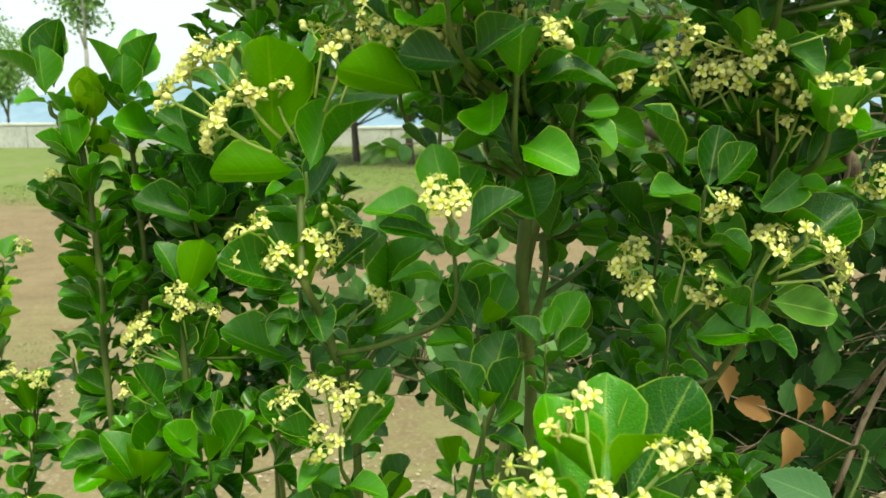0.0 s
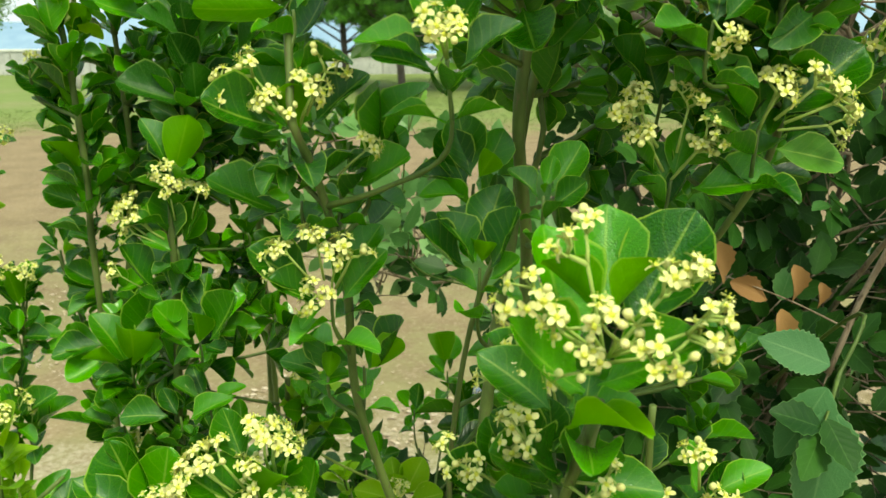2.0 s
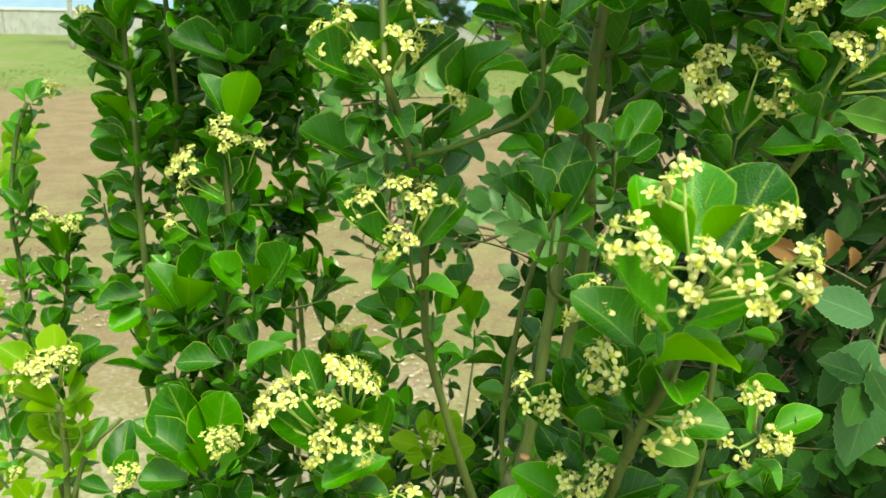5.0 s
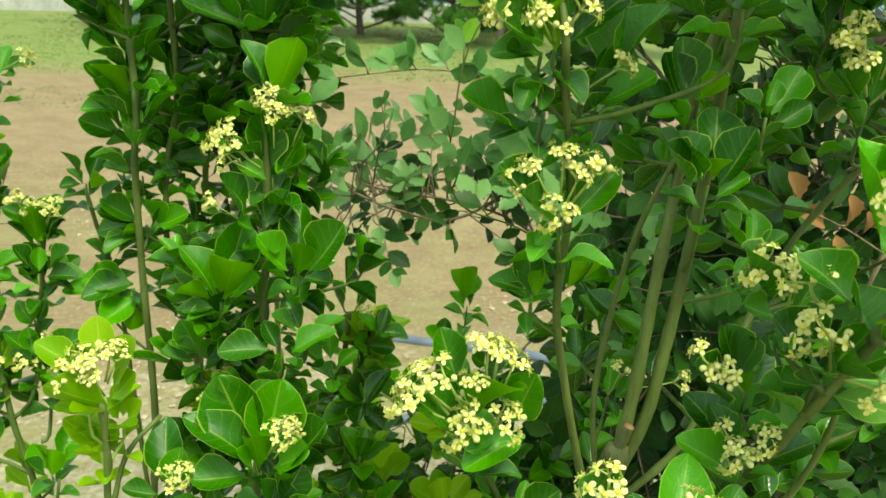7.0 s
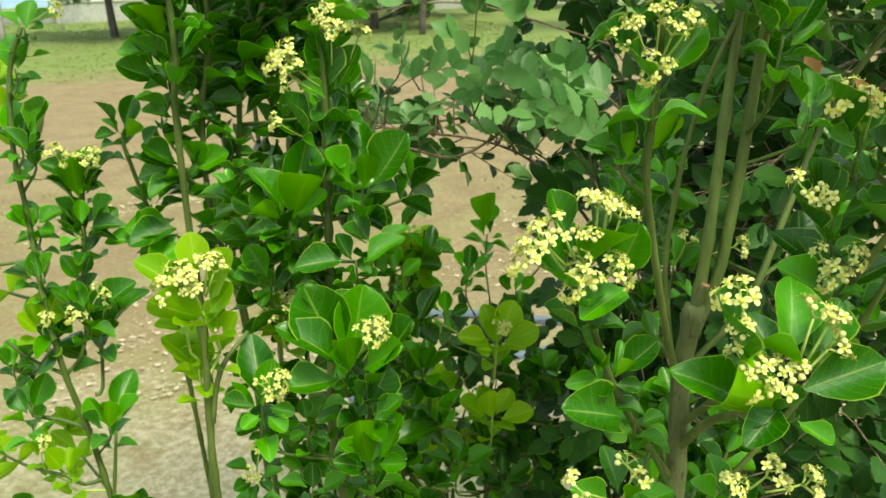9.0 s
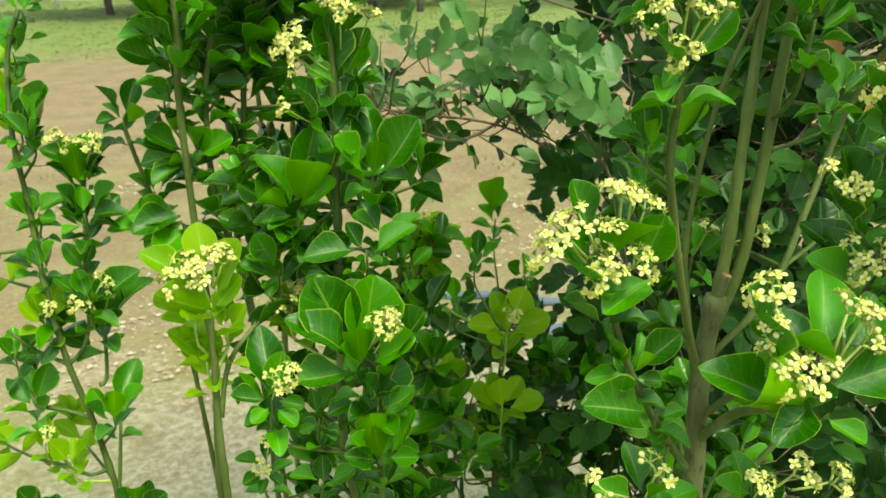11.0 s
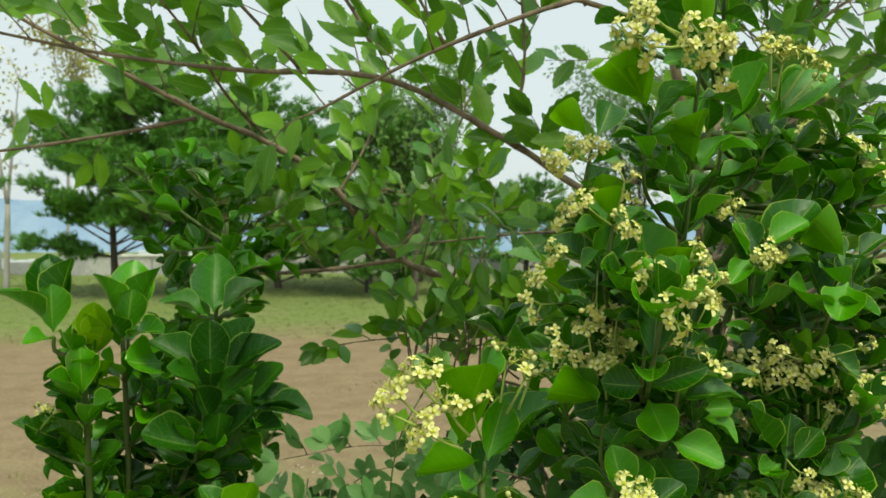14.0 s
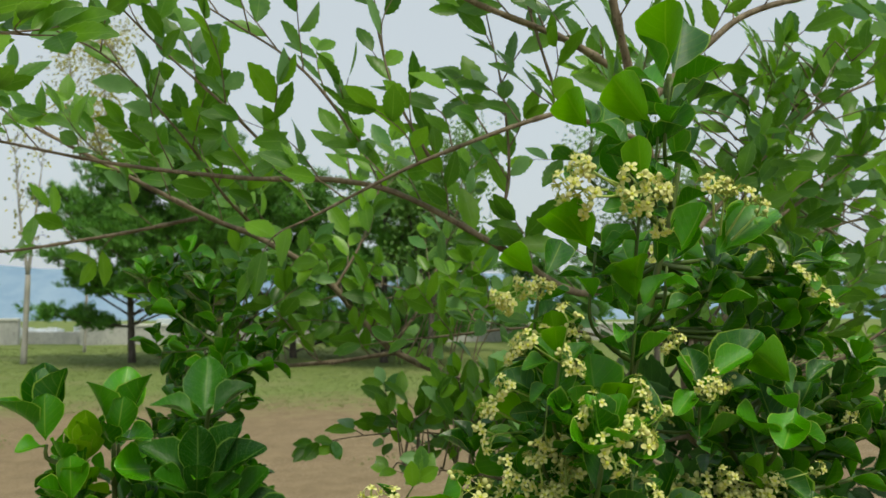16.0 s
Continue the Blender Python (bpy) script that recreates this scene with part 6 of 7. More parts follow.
leaf_at(bud, (-0.396, 0.930, 1.653), (-0.395, 0.925, 1.708), (0, -1, 0.2), 0, young=True)
leaf_at(bud, (-0.395, 0.930, 1.652), (-0.386, 0.920, 1.700), (-0.6, 0.5, 0.2), 1, young=True)
leaf_at(bud, (-0.396, 0.930, 1.650), (-0.402, 0.920, 1.697), (0.6, 0.5, 0.2), 2, young=True)
leaf_at(bud, (-0.394, 0.925, 1.648), (-0.384, 0.900, 1.676), (0, 0.8, 0.6), 0, young=True)
leaf_at(bud, (-0.397, 0.925, 1.648), (-0.405, 0.900, 1.673), (0.3, 0.8, 0.6), 1, young=True)
shoot(tall, (-0.397, 0.930, 1.669), 0.035, 5, 0, young=True)
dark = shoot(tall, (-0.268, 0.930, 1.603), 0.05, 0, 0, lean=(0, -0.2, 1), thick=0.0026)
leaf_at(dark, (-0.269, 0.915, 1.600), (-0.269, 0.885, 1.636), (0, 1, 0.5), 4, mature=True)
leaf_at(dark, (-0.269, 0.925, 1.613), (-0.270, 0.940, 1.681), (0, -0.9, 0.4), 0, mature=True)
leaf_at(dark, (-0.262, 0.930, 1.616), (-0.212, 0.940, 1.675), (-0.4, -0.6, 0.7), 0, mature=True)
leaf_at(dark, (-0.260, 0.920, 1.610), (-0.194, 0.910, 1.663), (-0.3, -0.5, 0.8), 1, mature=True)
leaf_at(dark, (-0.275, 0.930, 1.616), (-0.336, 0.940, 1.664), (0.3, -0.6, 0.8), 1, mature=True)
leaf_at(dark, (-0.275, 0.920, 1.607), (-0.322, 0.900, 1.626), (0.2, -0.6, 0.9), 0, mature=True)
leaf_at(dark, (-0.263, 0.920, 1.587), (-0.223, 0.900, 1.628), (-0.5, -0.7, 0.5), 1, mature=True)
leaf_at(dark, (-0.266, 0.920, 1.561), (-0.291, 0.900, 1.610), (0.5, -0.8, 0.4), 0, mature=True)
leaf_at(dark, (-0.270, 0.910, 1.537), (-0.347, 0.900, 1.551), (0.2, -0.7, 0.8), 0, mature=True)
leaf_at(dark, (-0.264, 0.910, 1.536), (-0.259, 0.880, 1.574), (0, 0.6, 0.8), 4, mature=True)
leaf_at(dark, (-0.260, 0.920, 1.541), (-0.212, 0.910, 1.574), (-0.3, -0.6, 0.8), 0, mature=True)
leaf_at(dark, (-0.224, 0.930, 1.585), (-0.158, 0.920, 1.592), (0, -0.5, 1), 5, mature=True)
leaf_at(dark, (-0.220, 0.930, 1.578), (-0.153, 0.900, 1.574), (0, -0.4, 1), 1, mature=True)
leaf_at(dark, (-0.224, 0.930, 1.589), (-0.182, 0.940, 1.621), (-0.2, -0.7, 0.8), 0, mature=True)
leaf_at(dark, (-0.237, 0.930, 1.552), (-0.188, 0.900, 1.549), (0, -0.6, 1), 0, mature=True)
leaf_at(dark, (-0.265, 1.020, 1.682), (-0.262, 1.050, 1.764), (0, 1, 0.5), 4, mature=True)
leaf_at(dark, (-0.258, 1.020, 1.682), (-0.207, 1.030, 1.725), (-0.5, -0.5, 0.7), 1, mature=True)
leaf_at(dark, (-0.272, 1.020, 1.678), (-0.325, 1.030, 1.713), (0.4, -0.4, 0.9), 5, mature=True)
shoot(tall, (-0.215, 0.950, 1.565), 0.046, 8, 0, lean=(0.4, -0.3, 1))
shoot(tall, (-0.328, 0.940, 1.587), 0.045, 7, 0)
shoot(tall, (-0.286, 0.920, 1.543), 0.045, 7, 0)
shoot(tall, (-0.454, 0.930, 1.571), 0.035, 4, 1)
rosette(tall, (-0.414, 0.970, 1.412), ((-0.460, 0.963, 1.450, "s"), (-0.468, 0.963, 1.427, "s"), (-0.438, 0.957, 1.408, "d"), (-0.376, 0.964, 1.443, "s"), (-0.403, 0.986, 1.455, "b"), (-0.395, 0.968, 1.418, "s"),))
rosette(tall, (-0.365, 0.990, 1.382), ((-0.403, 0.984, 1.418, "s"), (-0.318, 0.984, 1.399, "s"), (-0.343, 1.005, 1.418, "b"), (-0.346, 0.980, 1.394, "f"), (-0.393, 0.976, 1.378, "d"),))
rosette(tall, (-0.407, 0.970, 1.363), ((-0.446, 0.965, 1.379, "s"), (-0.427, 0.957, 1.350, "d"), (-0.379, 0.967, 1.361, "s"), (-0.416, 0.956, 1.336, "f"),))
rosette(tall, (-0.407, 0.970, 1.305), ((-0.458, 0.964, 1.317, "s"), (-0.428, 0.956, 1.290, "d"), (-0.379, 0.965, 1.331, "s"),))
rosette(tall, (-0.356, 1.000, 1.320), ((-0.324, 0.996, 1.336, "s"), (-0.342, 0.985, 1.297, "d"), (-0.379, 0.996, 1.298, "s"), (-0.363, 1.012, 1.350, "b"), (-0.327, 0.996, 1.308, "s"),))
rosette(tall, (-0.453, 0.990, 1.259), ((-0.481, 0.986, 1.277, "s"), (-0.423, 0.985, 1.289, "s"), (-0.419, 0.986, 1.268, "s"), (-0.470, 0.977, 1.243, "d"), (-0.456, 1.002, 1.288, "b"),))
rosette(tall, (-0.457, 0.990, 1.211), ((-0.507, 0.984, 1.227, "s"), (-0.472, 0.979, 1.200, "d"), (-0.430, 0.986, 1.225, "s"), (-0.480, 1.002, 1.233, "b"),))
rosette(tall, (-0.371, 1.000, 1.201), ((-0.393, 0.996, 1.226, "s"), (-0.348, 0.996, 1.222, "s"), (-0.367, 1.016, 1.241, "b"), (-0.392, 0.989, 1.199, "d"),))
rosette(tall, (-0.396, 0.970, 1.462), ((-0.426, 0.965, 1.488, "s"), (-0.381, 0.958, 1.484, "f"), (-0.357, 0.965, 1.461, "s"), (-0.410, 0.957, 1.442, "d"), (-0.426, 0.966, 1.463, "s"),))
rosette(tall, (-0.409, 0.940, 1.596), ((-0.431, 0.917, 1.641, "f"), (-0.385, 0.916, 1.644, "f"), (-0.443, 0.936, 1.609, "s"), (-0.374, 0.936, 1.588, "s"), (-0.444, 0.919, 1.617, "d"), (-0.381, 0.936, 1.620, "s"),))
rosette(tall, (-0.411, 0.950, 1.535), ((-0.472, 0.942, 1.564, "s"), (-0.435, 0.931, 1.571, "f"), (-0.456, 0.944, 1.547, "s"), (-0.375, 0.945, 1.564, "s"), (-0.448, 0.942, 1.589, "s"),), ((-0.456, 0.935, 1.587, 0.8),))
rosette(tall, (-0.409, 0.950, 1.501), ((-0.456, 0.942, 1.544, "s"), (-0.453, 0.944, 1.521, "s"), (-0.362, 0.943, 1.534, "s"), (-0.424, 0.929, 1.549, "f"), (-0.397, 0.963, 1.532, "b"), (-0.376, 0.932, 1.524, "d"),))
rosette(tall, (-0.410, 0.950, 1.448), ((-0.457, 0.943, 1.486, "s"), (-0.433, 0.925, 1.501, "f"), (-0.363, 0.944, 1.474, "s"), (-0.401, 0.946, 1.449, "f"), (-0.461, 0.944, 1.446, "s"), (-0.449, 0.927, 1.470, "d"), (-0.360, 0.944, 1.460, "s"),))
rosette(tall, (-0.389, 0.980, 1.390), ((-0.330, 0.972, 1.416, "s"), (-0.337, 0.973, 1.374, "s"), (-0.396, 0.990, 1.415, "b"), (-0.357, 0.993, 1.398, "b"), (-0.369, 0.962, 1.366, "d"),))
rosette(tall, (-0.427, 0.970, 1.368), ((-0.441, 0.966, 1.398, "s"), (-0.447, 0.950, 1.343, "d"), (-0.410, 0.966, 1.396, "s"),))
rosette(tall, (-0.315, 0.980, 1.498), ((-0.354, 0.974, 1.531, "s"), (-0.282, 0.975, 1.525, "s"), (-0.335, 0.970, 1.501, "d"), (-0.289, 0.977, 1.497, "s"), (-0.308, 0.992, 1.530, "b"),))
rosette(tall, (-0.276, 0.960, 1.507), ((-0.242, 0.956, 1.517, "s"), (-0.222, 0.953, 1.492, "s"), (-0.295, 0.957, 1.529, "s"), (-0.209, 0.952, 1.527, "s"), (-0.263, 0.952, 1.501, "d"),))
rosette(tall, (-0.336, 1.000, 1.459), ((-0.362, 0.997, 1.468, "s"), (-0.302, 0.996, 1.465, "s"), (-0.336, 0.985, 1.434, "d"), (-0.322, 1.011, 1.484, "b"),))
rosette(tall, (-0.405, 0.970, 1.305), ((-0.455, 0.963, 1.333, "s"), (-0.449, 0.942, 1.284, "d"), (-0.432, 0.957, 1.302, "f"), (-0.459, 0.963, 1.305, "s"), (-0.355, 0.964, 1.317, "s"),))
rosette(tall, (-0.414, 0.980, 1.230), ((-0.475, 0.947, 1.234, "d"), (-0.480, 0.972, 1.244, "s"), (-0.458, 0.944, 1.192, "d"), (-0.471, 0.972, 1.196, "s"), (-0.429, 0.952, 1.183, "f"), (-0.380, 0.975, 1.210, "s"), (-0.365, 0.956, 1.235, "d"),))
grey = thing("euonymus_shrub", (-0.25, 1.3, 0), "evergreen shrub with greyer leaves behind the tall one", "shrub", "evergreen shrubs")
stem(grey, [(-0.24, 1.25, -0.02), (-0.26, 1.25, 0.8), (-0.267, 1.150, 1.569), (-0.247, 1.100, 1.735), (-0.248, 1.100, 1.798)], 0.006, 0.003, leafy=1.5, gap=0.04, size=0.045, seed=31)
stem(grey, [(-0.3, 1.35, -0.02), (-0.3, 1.35, 0.9), (-0.308, 1.400, 1.638), (-0.320, 1.450, 1.830), (-0.330, 1.480, 1.890)], 0.006, 0.003, leafy=1.6, gap=0.04, size=0.045, seed=32)
shoot(grey, (-0.247, 1.100, 1.735), 0.06, 6, 0)
shoot(grey, (-0.317, 1.280, 1.706), 0.045, 6, 0)
shoot(grey, (-0.289, 1.350, 1.755), 0.045, 6, 0)
shoot(grey, (-0.210, 1.300, 1.848), 0.045, 6, 0)
shoot(grey, (-0.244, 1.400, 1.840), 0.045, 6, 0)
shoot(grey, (-0.322, 1.480, 1.860), 0.05, 5, 0)
shoot(grey, (-0.312, 1.480, 1.921), 0.05, 4, 0)

bright = thing("euonymus_shrub", (-0.4, 0.66, 0), "slim evergreen shoot with fresh yellow-green leaves and flowers", "shrub", "evergreen shrubs")
stem(bright, [(-0.4, 0.68, -0.02), (-0.4, 0.67, 0.6), (-0.402, 0.660, 1.086), (-0.398, 0.660, 1.185), (-0.398, 0.655, 1.242)], 0.0048, 0.0032, STEM)
stem(bright, [(-0.399, 0.663, 1.13), (-0.386, 0.680, 1.175), (-0.358, 0.700, 1.201)], 0.0026, 0.002, STEM)
rosette(bright, (-0.395, 0.655, 1.246), ((-0.398, 0.669, 1.312, "b", -0.396, 0.655, 1.278), (-0.442, 0.651, 1.299, "s", -0.413, 0.655, 1.275), (-0.435, 0.634, 1.263, "f", -0.392, 0.655, 1.245), (-0.362, 0.649, 1.298, "s", -0.387, 0.655, 1.254), (-0.366, 0.651, 1.267, "s", -0.390, 0.655, 1.246), (-0.420, 0.666, 1.288, "b", -0.405, 0.655, 1.264),), ((-0.418, 0.640, 1.281, 1.5), (-0.426, 0.640, 1.274, 1.3), (-0.411, 0.640, 1.285, 1.3), (-0.408, 0.640, 1.272, 1.2), (-0.386, 0.640, 1.295, 1.3), (-0.380, 0.640, 1.292, 1.1),), young=True)
rosette(bright, (-0.385, 0.665, 1.213), ((-0.382, 0.677, 1.241, "b"), (-0.365, 0.661, 1.236, "s"), (-0.372, 0.659, 1.214, "f"), (-0.396, 0.662, 1.239, "s"),), young=True)
rosette(bright, (-0.405, 0.670, 1.183), ((-0.430, 0.665, 1.220, "s"), (-0.427, 0.659, 1.192, "f"), (-0.397, 0.682, 1.209, "b"), (-0.400, 0.668, 1.198, "s"), (-0.422, 0.681, 1.204, "b"),), young=True)
rosette(bright, (-0.410, 0.660, 1.226), ((-0.435, 0.657, 1.238, "s"), (-0.401, 0.658, 1.235, "s"), (-0.423, 0.653, 1.225, "d"),), young=True)

side = thing("euonymus_shrub", (-0.5, 1.02, 0), "young evergreen shrub with slender side branches", "shrub", "evergreen shrubs")
stem(side, [(-0.47, 0.98, -0.02), (-0.5, 0.97, 0.7), (-0.545, 0.960, 0.841), (-0.549, 0.960, 0.884), (-0.563, 0.965, 0.984), (-0.578, 0.967, 1.061), (-0.588, 0.980, 1.136), (-0.592, 0.990, 1.191), (-0.594, 1.000, 1.259), (-0.596, 1.000, 1.337), (-0.589, 1.020, 1.422), (-0.569, 1.020, 1.471)], 0.0062, 0.0028, TWIG, seed=41)
stem(side, [(-0.38, 1.02, -0.02), (-0.436, 1.000, 0.994), (-0.450, 1.000, 1.201), (-0.470, 1.000, 1.304), (-0.478, 1.000, 1.342)], 0.0045, 0.0025, TWIG, seed=42)
stem(side, [(-0.563, 0.965, 0.984), (-0.593, 0.975, 0.996), (-0.625, 0.980, 1.004)], 0.0026, 0.002, TWIG)
stem(side, [(-0.578, 0.967, 1.061), (-0.615, 0.990, 1.074), (-0.645, 1.000, 1.101)], 0.0026, 0.002, TWIG)
stem(side, [(-0.578, 0.967, 1.061), (-0.561, 0.975, 1.074), (-0.549, 0.980, 1.108), (-0.544, 0.990, 1.171), (-0.538, 1.000, 1.221)], 0.0026, 0.002, TWIG)
stem(side, [(-0.547, 0.950, 0.870), (-0.539, 0.955, 0.920), (-0.530, 0.960, 0.977)], 0.0026, 0.002, TWIG)
stem(side, [(-0.547, 0.965, 1.029), (-0.539, 0.970, 1.034), (-0.533, 0.980, 1.090)], 0.0026, 0.002, TWIG)
stem(side, [(-0.556, 0.960, 0.912), (-0.576, 0.955, 0.911), (-0.594, 0.950, 0.930)], 0.0026, 0.002, TWIG)
stem(side, [(-0.536, 1.000, 1.221), (-0.534, 1.000, 1.260), (-0.529, 1.000, 1.291)], 0.0026, 0.002, TWIG)
rosette(side, (-0.587, 1.000, 1.339), ((-0.605, 0.996, 1.365, "s"), (-0.541, 0.992, 1.384, "s"), (-0.559, 0.987, 1.346, "d"), (-0.578, 1.014, 1.373, "b"), (-0.599, 0.988, 1.323, "d"), (-0.566, 1.015, 1.372, "b"),))
rosette(side, (-0.529, 1.000, 1.296), ((-0.568, 0.995, 1.320, "s"), (-0.515, 1.015, 1.331, "b"), (-0.504, 0.997, 1.286, "s"), (-0.530, 0.992, 1.280, "f"), (-0.554, 1.015, 1.328, "b"), (-0.508, 0.997, 1.307, "s"),), ((-0.532, 0.985, 1.327, 1), (-0.514, 0.985, 1.317, 1),))
rosette(side, (-0.585, 1.000, 1.243), ((-0.554, 0.996, 1.262, "s"), (-0.618, 0.996, 1.257, "s"), (-0.586, 0.991, 1.227, "f"), (-0.588, 1.010, 1.269, "b"), (-0.599, 0.997, 1.264, "s"),))
rosette(side, (-0.536, 1.000, 1.226), ((-0.490, 0.994, 1.242, "s"), (-0.497, 1.018, 1.251, "b"), (-0.561, 0.994, 1.273, "s"), (-0.507, 0.986, 1.226, "d"), (-0.563, 0.997, 1.232, "s"), (-0.539, 1.015, 1.264, "b"),))
rosette(side, (-0.595, 1.000, 1.174), ((-0.629, 0.995, 1.193, "s"), (-0.573, 0.997, 1.195, "s"), (-0.577, 0.991, 1.167, "d"), (-0.619, 0.985, 1.167, "d"), (-0.596, 1.012, 1.202, "b"),))
rosette(side, (-0.550, 1.000, 1.181), ((-0.561, 0.998, 1.192, "s"), (-0.535, 0.994, 1.185, "f"), (-0.547, 1.007, 1.198, "b"),))
rosette(side, (-0.597, 0.980, 1.118), ((-0.604, 0.965, 1.154, "f"), (-0.577, 0.997, 1.154, "b"), (-0.622, 0.976, 1.142, "s"), (-0.596, 0.997, 1.158, "b"), (-0.572, 0.976, 1.135, "s"),), ((-0.585, 0.965, 1.141, 0.8),), young=True)
rosette(side, (-0.536, 0.980, 1.097), ((-0.560, 0.971, 1.174, "s"), (-0.488, 0.971, 1.162, "s"), (-0.538, 0.965, 1.135, "f"), (-0.506, 0.976, 1.113, "s"), (-0.521, 1.002, 1.148, "b"),), ((-0.552, 0.965, 1.135, 0.9), (-0.516, 0.965, 1.156, 0.9),))
rosette(side, (-0.538, 0.960, 0.984), ((-0.505, 0.990, 1.044, "b"), (-0.569, 0.956, 1.005, "s"), (-0.533, 0.946, 1.021, "f"), (-0.492, 0.954, 1.017, "s"), (-0.556, 0.977, 1.021, "b"),))
rosette(side, (-0.629, 0.980, 0.999), ((-0.610, 1.004, 1.050, "b"), (-0.655, 0.965, 1.019, "f"), (-0.603, 0.976, 1.017, "s"), (-0.649, 0.997, 1.037, "b"),))
rosette(side, (-0.593, 0.950, 0.932), ((-0.612, 0.945, 0.973, "s"), (-0.564, 0.945, 0.964, "s"), (-0.596, 0.943, 0.922, "f"), (-0.589, 0.964, 0.961, "b"), (-0.578, 0.942, 0.928, "d"),), young=True)
rosette(side, (-0.623, 0.970, 0.953), ((-0.616, 0.985, 0.984, "b"), (-0.634, 0.967, 0.975, "s"), (-0.603, 0.967, 0.974, "s"),), ((-0.612, 0.955, 0.983, 0.8),), young=True)
rosette(side, (-0.643, 1.000, 1.066), ((-0.606, 0.995, 1.092, "s"), (-0.658, 0.996, 1.093, "s"), (-0.642, 1.014, 1.098, "b"), (-0.620, 0.989, 1.068, "d"),))
rosette(side, (-0.583, 1.020, 1.425), ((-0.557, 1.016, 1.449, "s"), (-0.599, 1.017, 1.448, "s"), (-0.573, 1.033, 1.458, "b"), (-0.571, 1.010, 1.409, "d"), (-0.588, 1.035, 1.465, "b"),))
rosette(side, (-0.566, 1.020, 1.471), ((-0.530, 1.015, 1.489, "s"), (-0.583, 1.017, 1.491, "s"), (-0.557, 1.032, 1.502, "b"), (-0.544, 1.009, 1.465, "d"),), ((-0.527, 1.005, 1.495, 1),))
rosette(side, (-0.476, 1.000, 1.347), ((-0.497, 1.000, 1.386, "e"), (-0.459, 1.017, 1.388, "b"), (-0.452, 0.988, 1.363, "f"), (-0.505, 0.996, 1.348, "s"), (-0.490, 0.997, 1.367, "s"),))
rosette(side, (-0.509, 0.820, 0.943), ((-0.528, 0.816, 0.971, "s"), (-0.493, 0.834, 0.969, "b"), (-0.470, 0.815, 0.962, "s"), (-0.503, 0.807, 0.980, "f"),))
rosette(side, (-0.611, 0.840, 0.948), ((-0.629, 0.835, 0.984, "s"), (-0.614, 0.851, 0.972, "b"), (-0.590, 0.837, 0.964, "s"),))
rosette(side, (-0.534, 1.000, 1.271), ((-0.500, 0.995, 1.299, "s"), (-0.562, 0.995, 1.304, "s"), (-0.533, 0.977, 1.328, "f"), (-0.527, 1.022, 1.324, "b"), (-0.503, 0.992, 1.328, "s"),), ((-0.548, 0.985, 1.337, 1), (-0.509, 0.985, 1.331, 1), (-0.531, 0.985, 1.324, 1),))
rosette(side, (-0.591, 1.000, 1.241), ((-0.559, 0.995, 1.265, "s"), (-0.615, 0.996, 1.267, "s"), (-0.593, 1.013, 1.272, "b"), (-0.564, 0.987, 1.235, "d"), (-0.605, 0.991, 1.236, "d"),))
rosette(side, (-0.533, 0.980, 1.243), ((-0.489, 0.974, 1.269, "s"), (-0.492, 0.960, 1.252, "d"), (-0.555, 0.961, 1.223, "d"), (-0.561, 0.975, 1.276, "s"), (-0.534, 0.992, 1.271, "b"),))
rosette(side, (-0.544, 0.980, 1.179), ((-0.542, 0.967, 1.212, "f"), (-0.531, 0.991, 1.202, "b"), (-0.557, 0.976, 1.208, "s"),))
rosette(side, (-0.576, 1.000, 1.331), ((-0.541, 0.992, 1.389, "s"), (-0.563, 0.998, 1.345, "s"), (-0.595, 1.023, 1.389, "b"), (-0.572, 0.994, 1.319, "f"), (-0.598, 0.995, 1.362, "s"),))
rosette(side, (-0.541, 0.960, 1.137), ((-0.550, 0.977, 1.175, "b"), (-0.485, 0.952, 1.177, "s"), (-0.562, 0.957, 1.156, "s"), (-0.526, 0.952, 1.154, "f"), (-0.516, 0.974, 1.160, "b"),), ((-0.518, 0.945, 1.169, 1), (-0.553, 0.945, 1.148, 1),))
rosette(side, (-0.590, 0.980, 1.185), ((-0.566, 0.976, 1.212, "s"), (-0.605, 0.977, 1.209, "s"), (-0.592, 0.992, 1.214, "b"), (-0.583, 0.974, 1.178, "d"),))

fill(mid, 50, ((-0.36, -0.14), (0.76, 0.95), (0.65, 1.32)), 0.048, 54, young=0.1, cymes=0.1)
fill(back, 80, ((-0.28, 0.2), (0.9, 1.25), (0.3, 1.0)), 0.047, 55, young=0.3)
fill(tall, 14, ((-0.33, -0.17), (0.95, 1.06), (1.25, 1.46)), 0.048, 59)
fill(tall, 30, ((-0.42, -0.22), (0.97, 1.06), (1.42, 1.62)), 0.046, 56)
fill(grey, 44, ((-0.36, -0.14), (1.12, 1.48), (1.4, 1.9)), 0.045, 58)
fill(side, 8, ((-0.74, -0.58), (0.98, 1.12), (0.8, 1.5)), 0.046, 57, young=0.4)
for shrub in (mid, back, tall, grey, side):
    close_foliage(shrub)

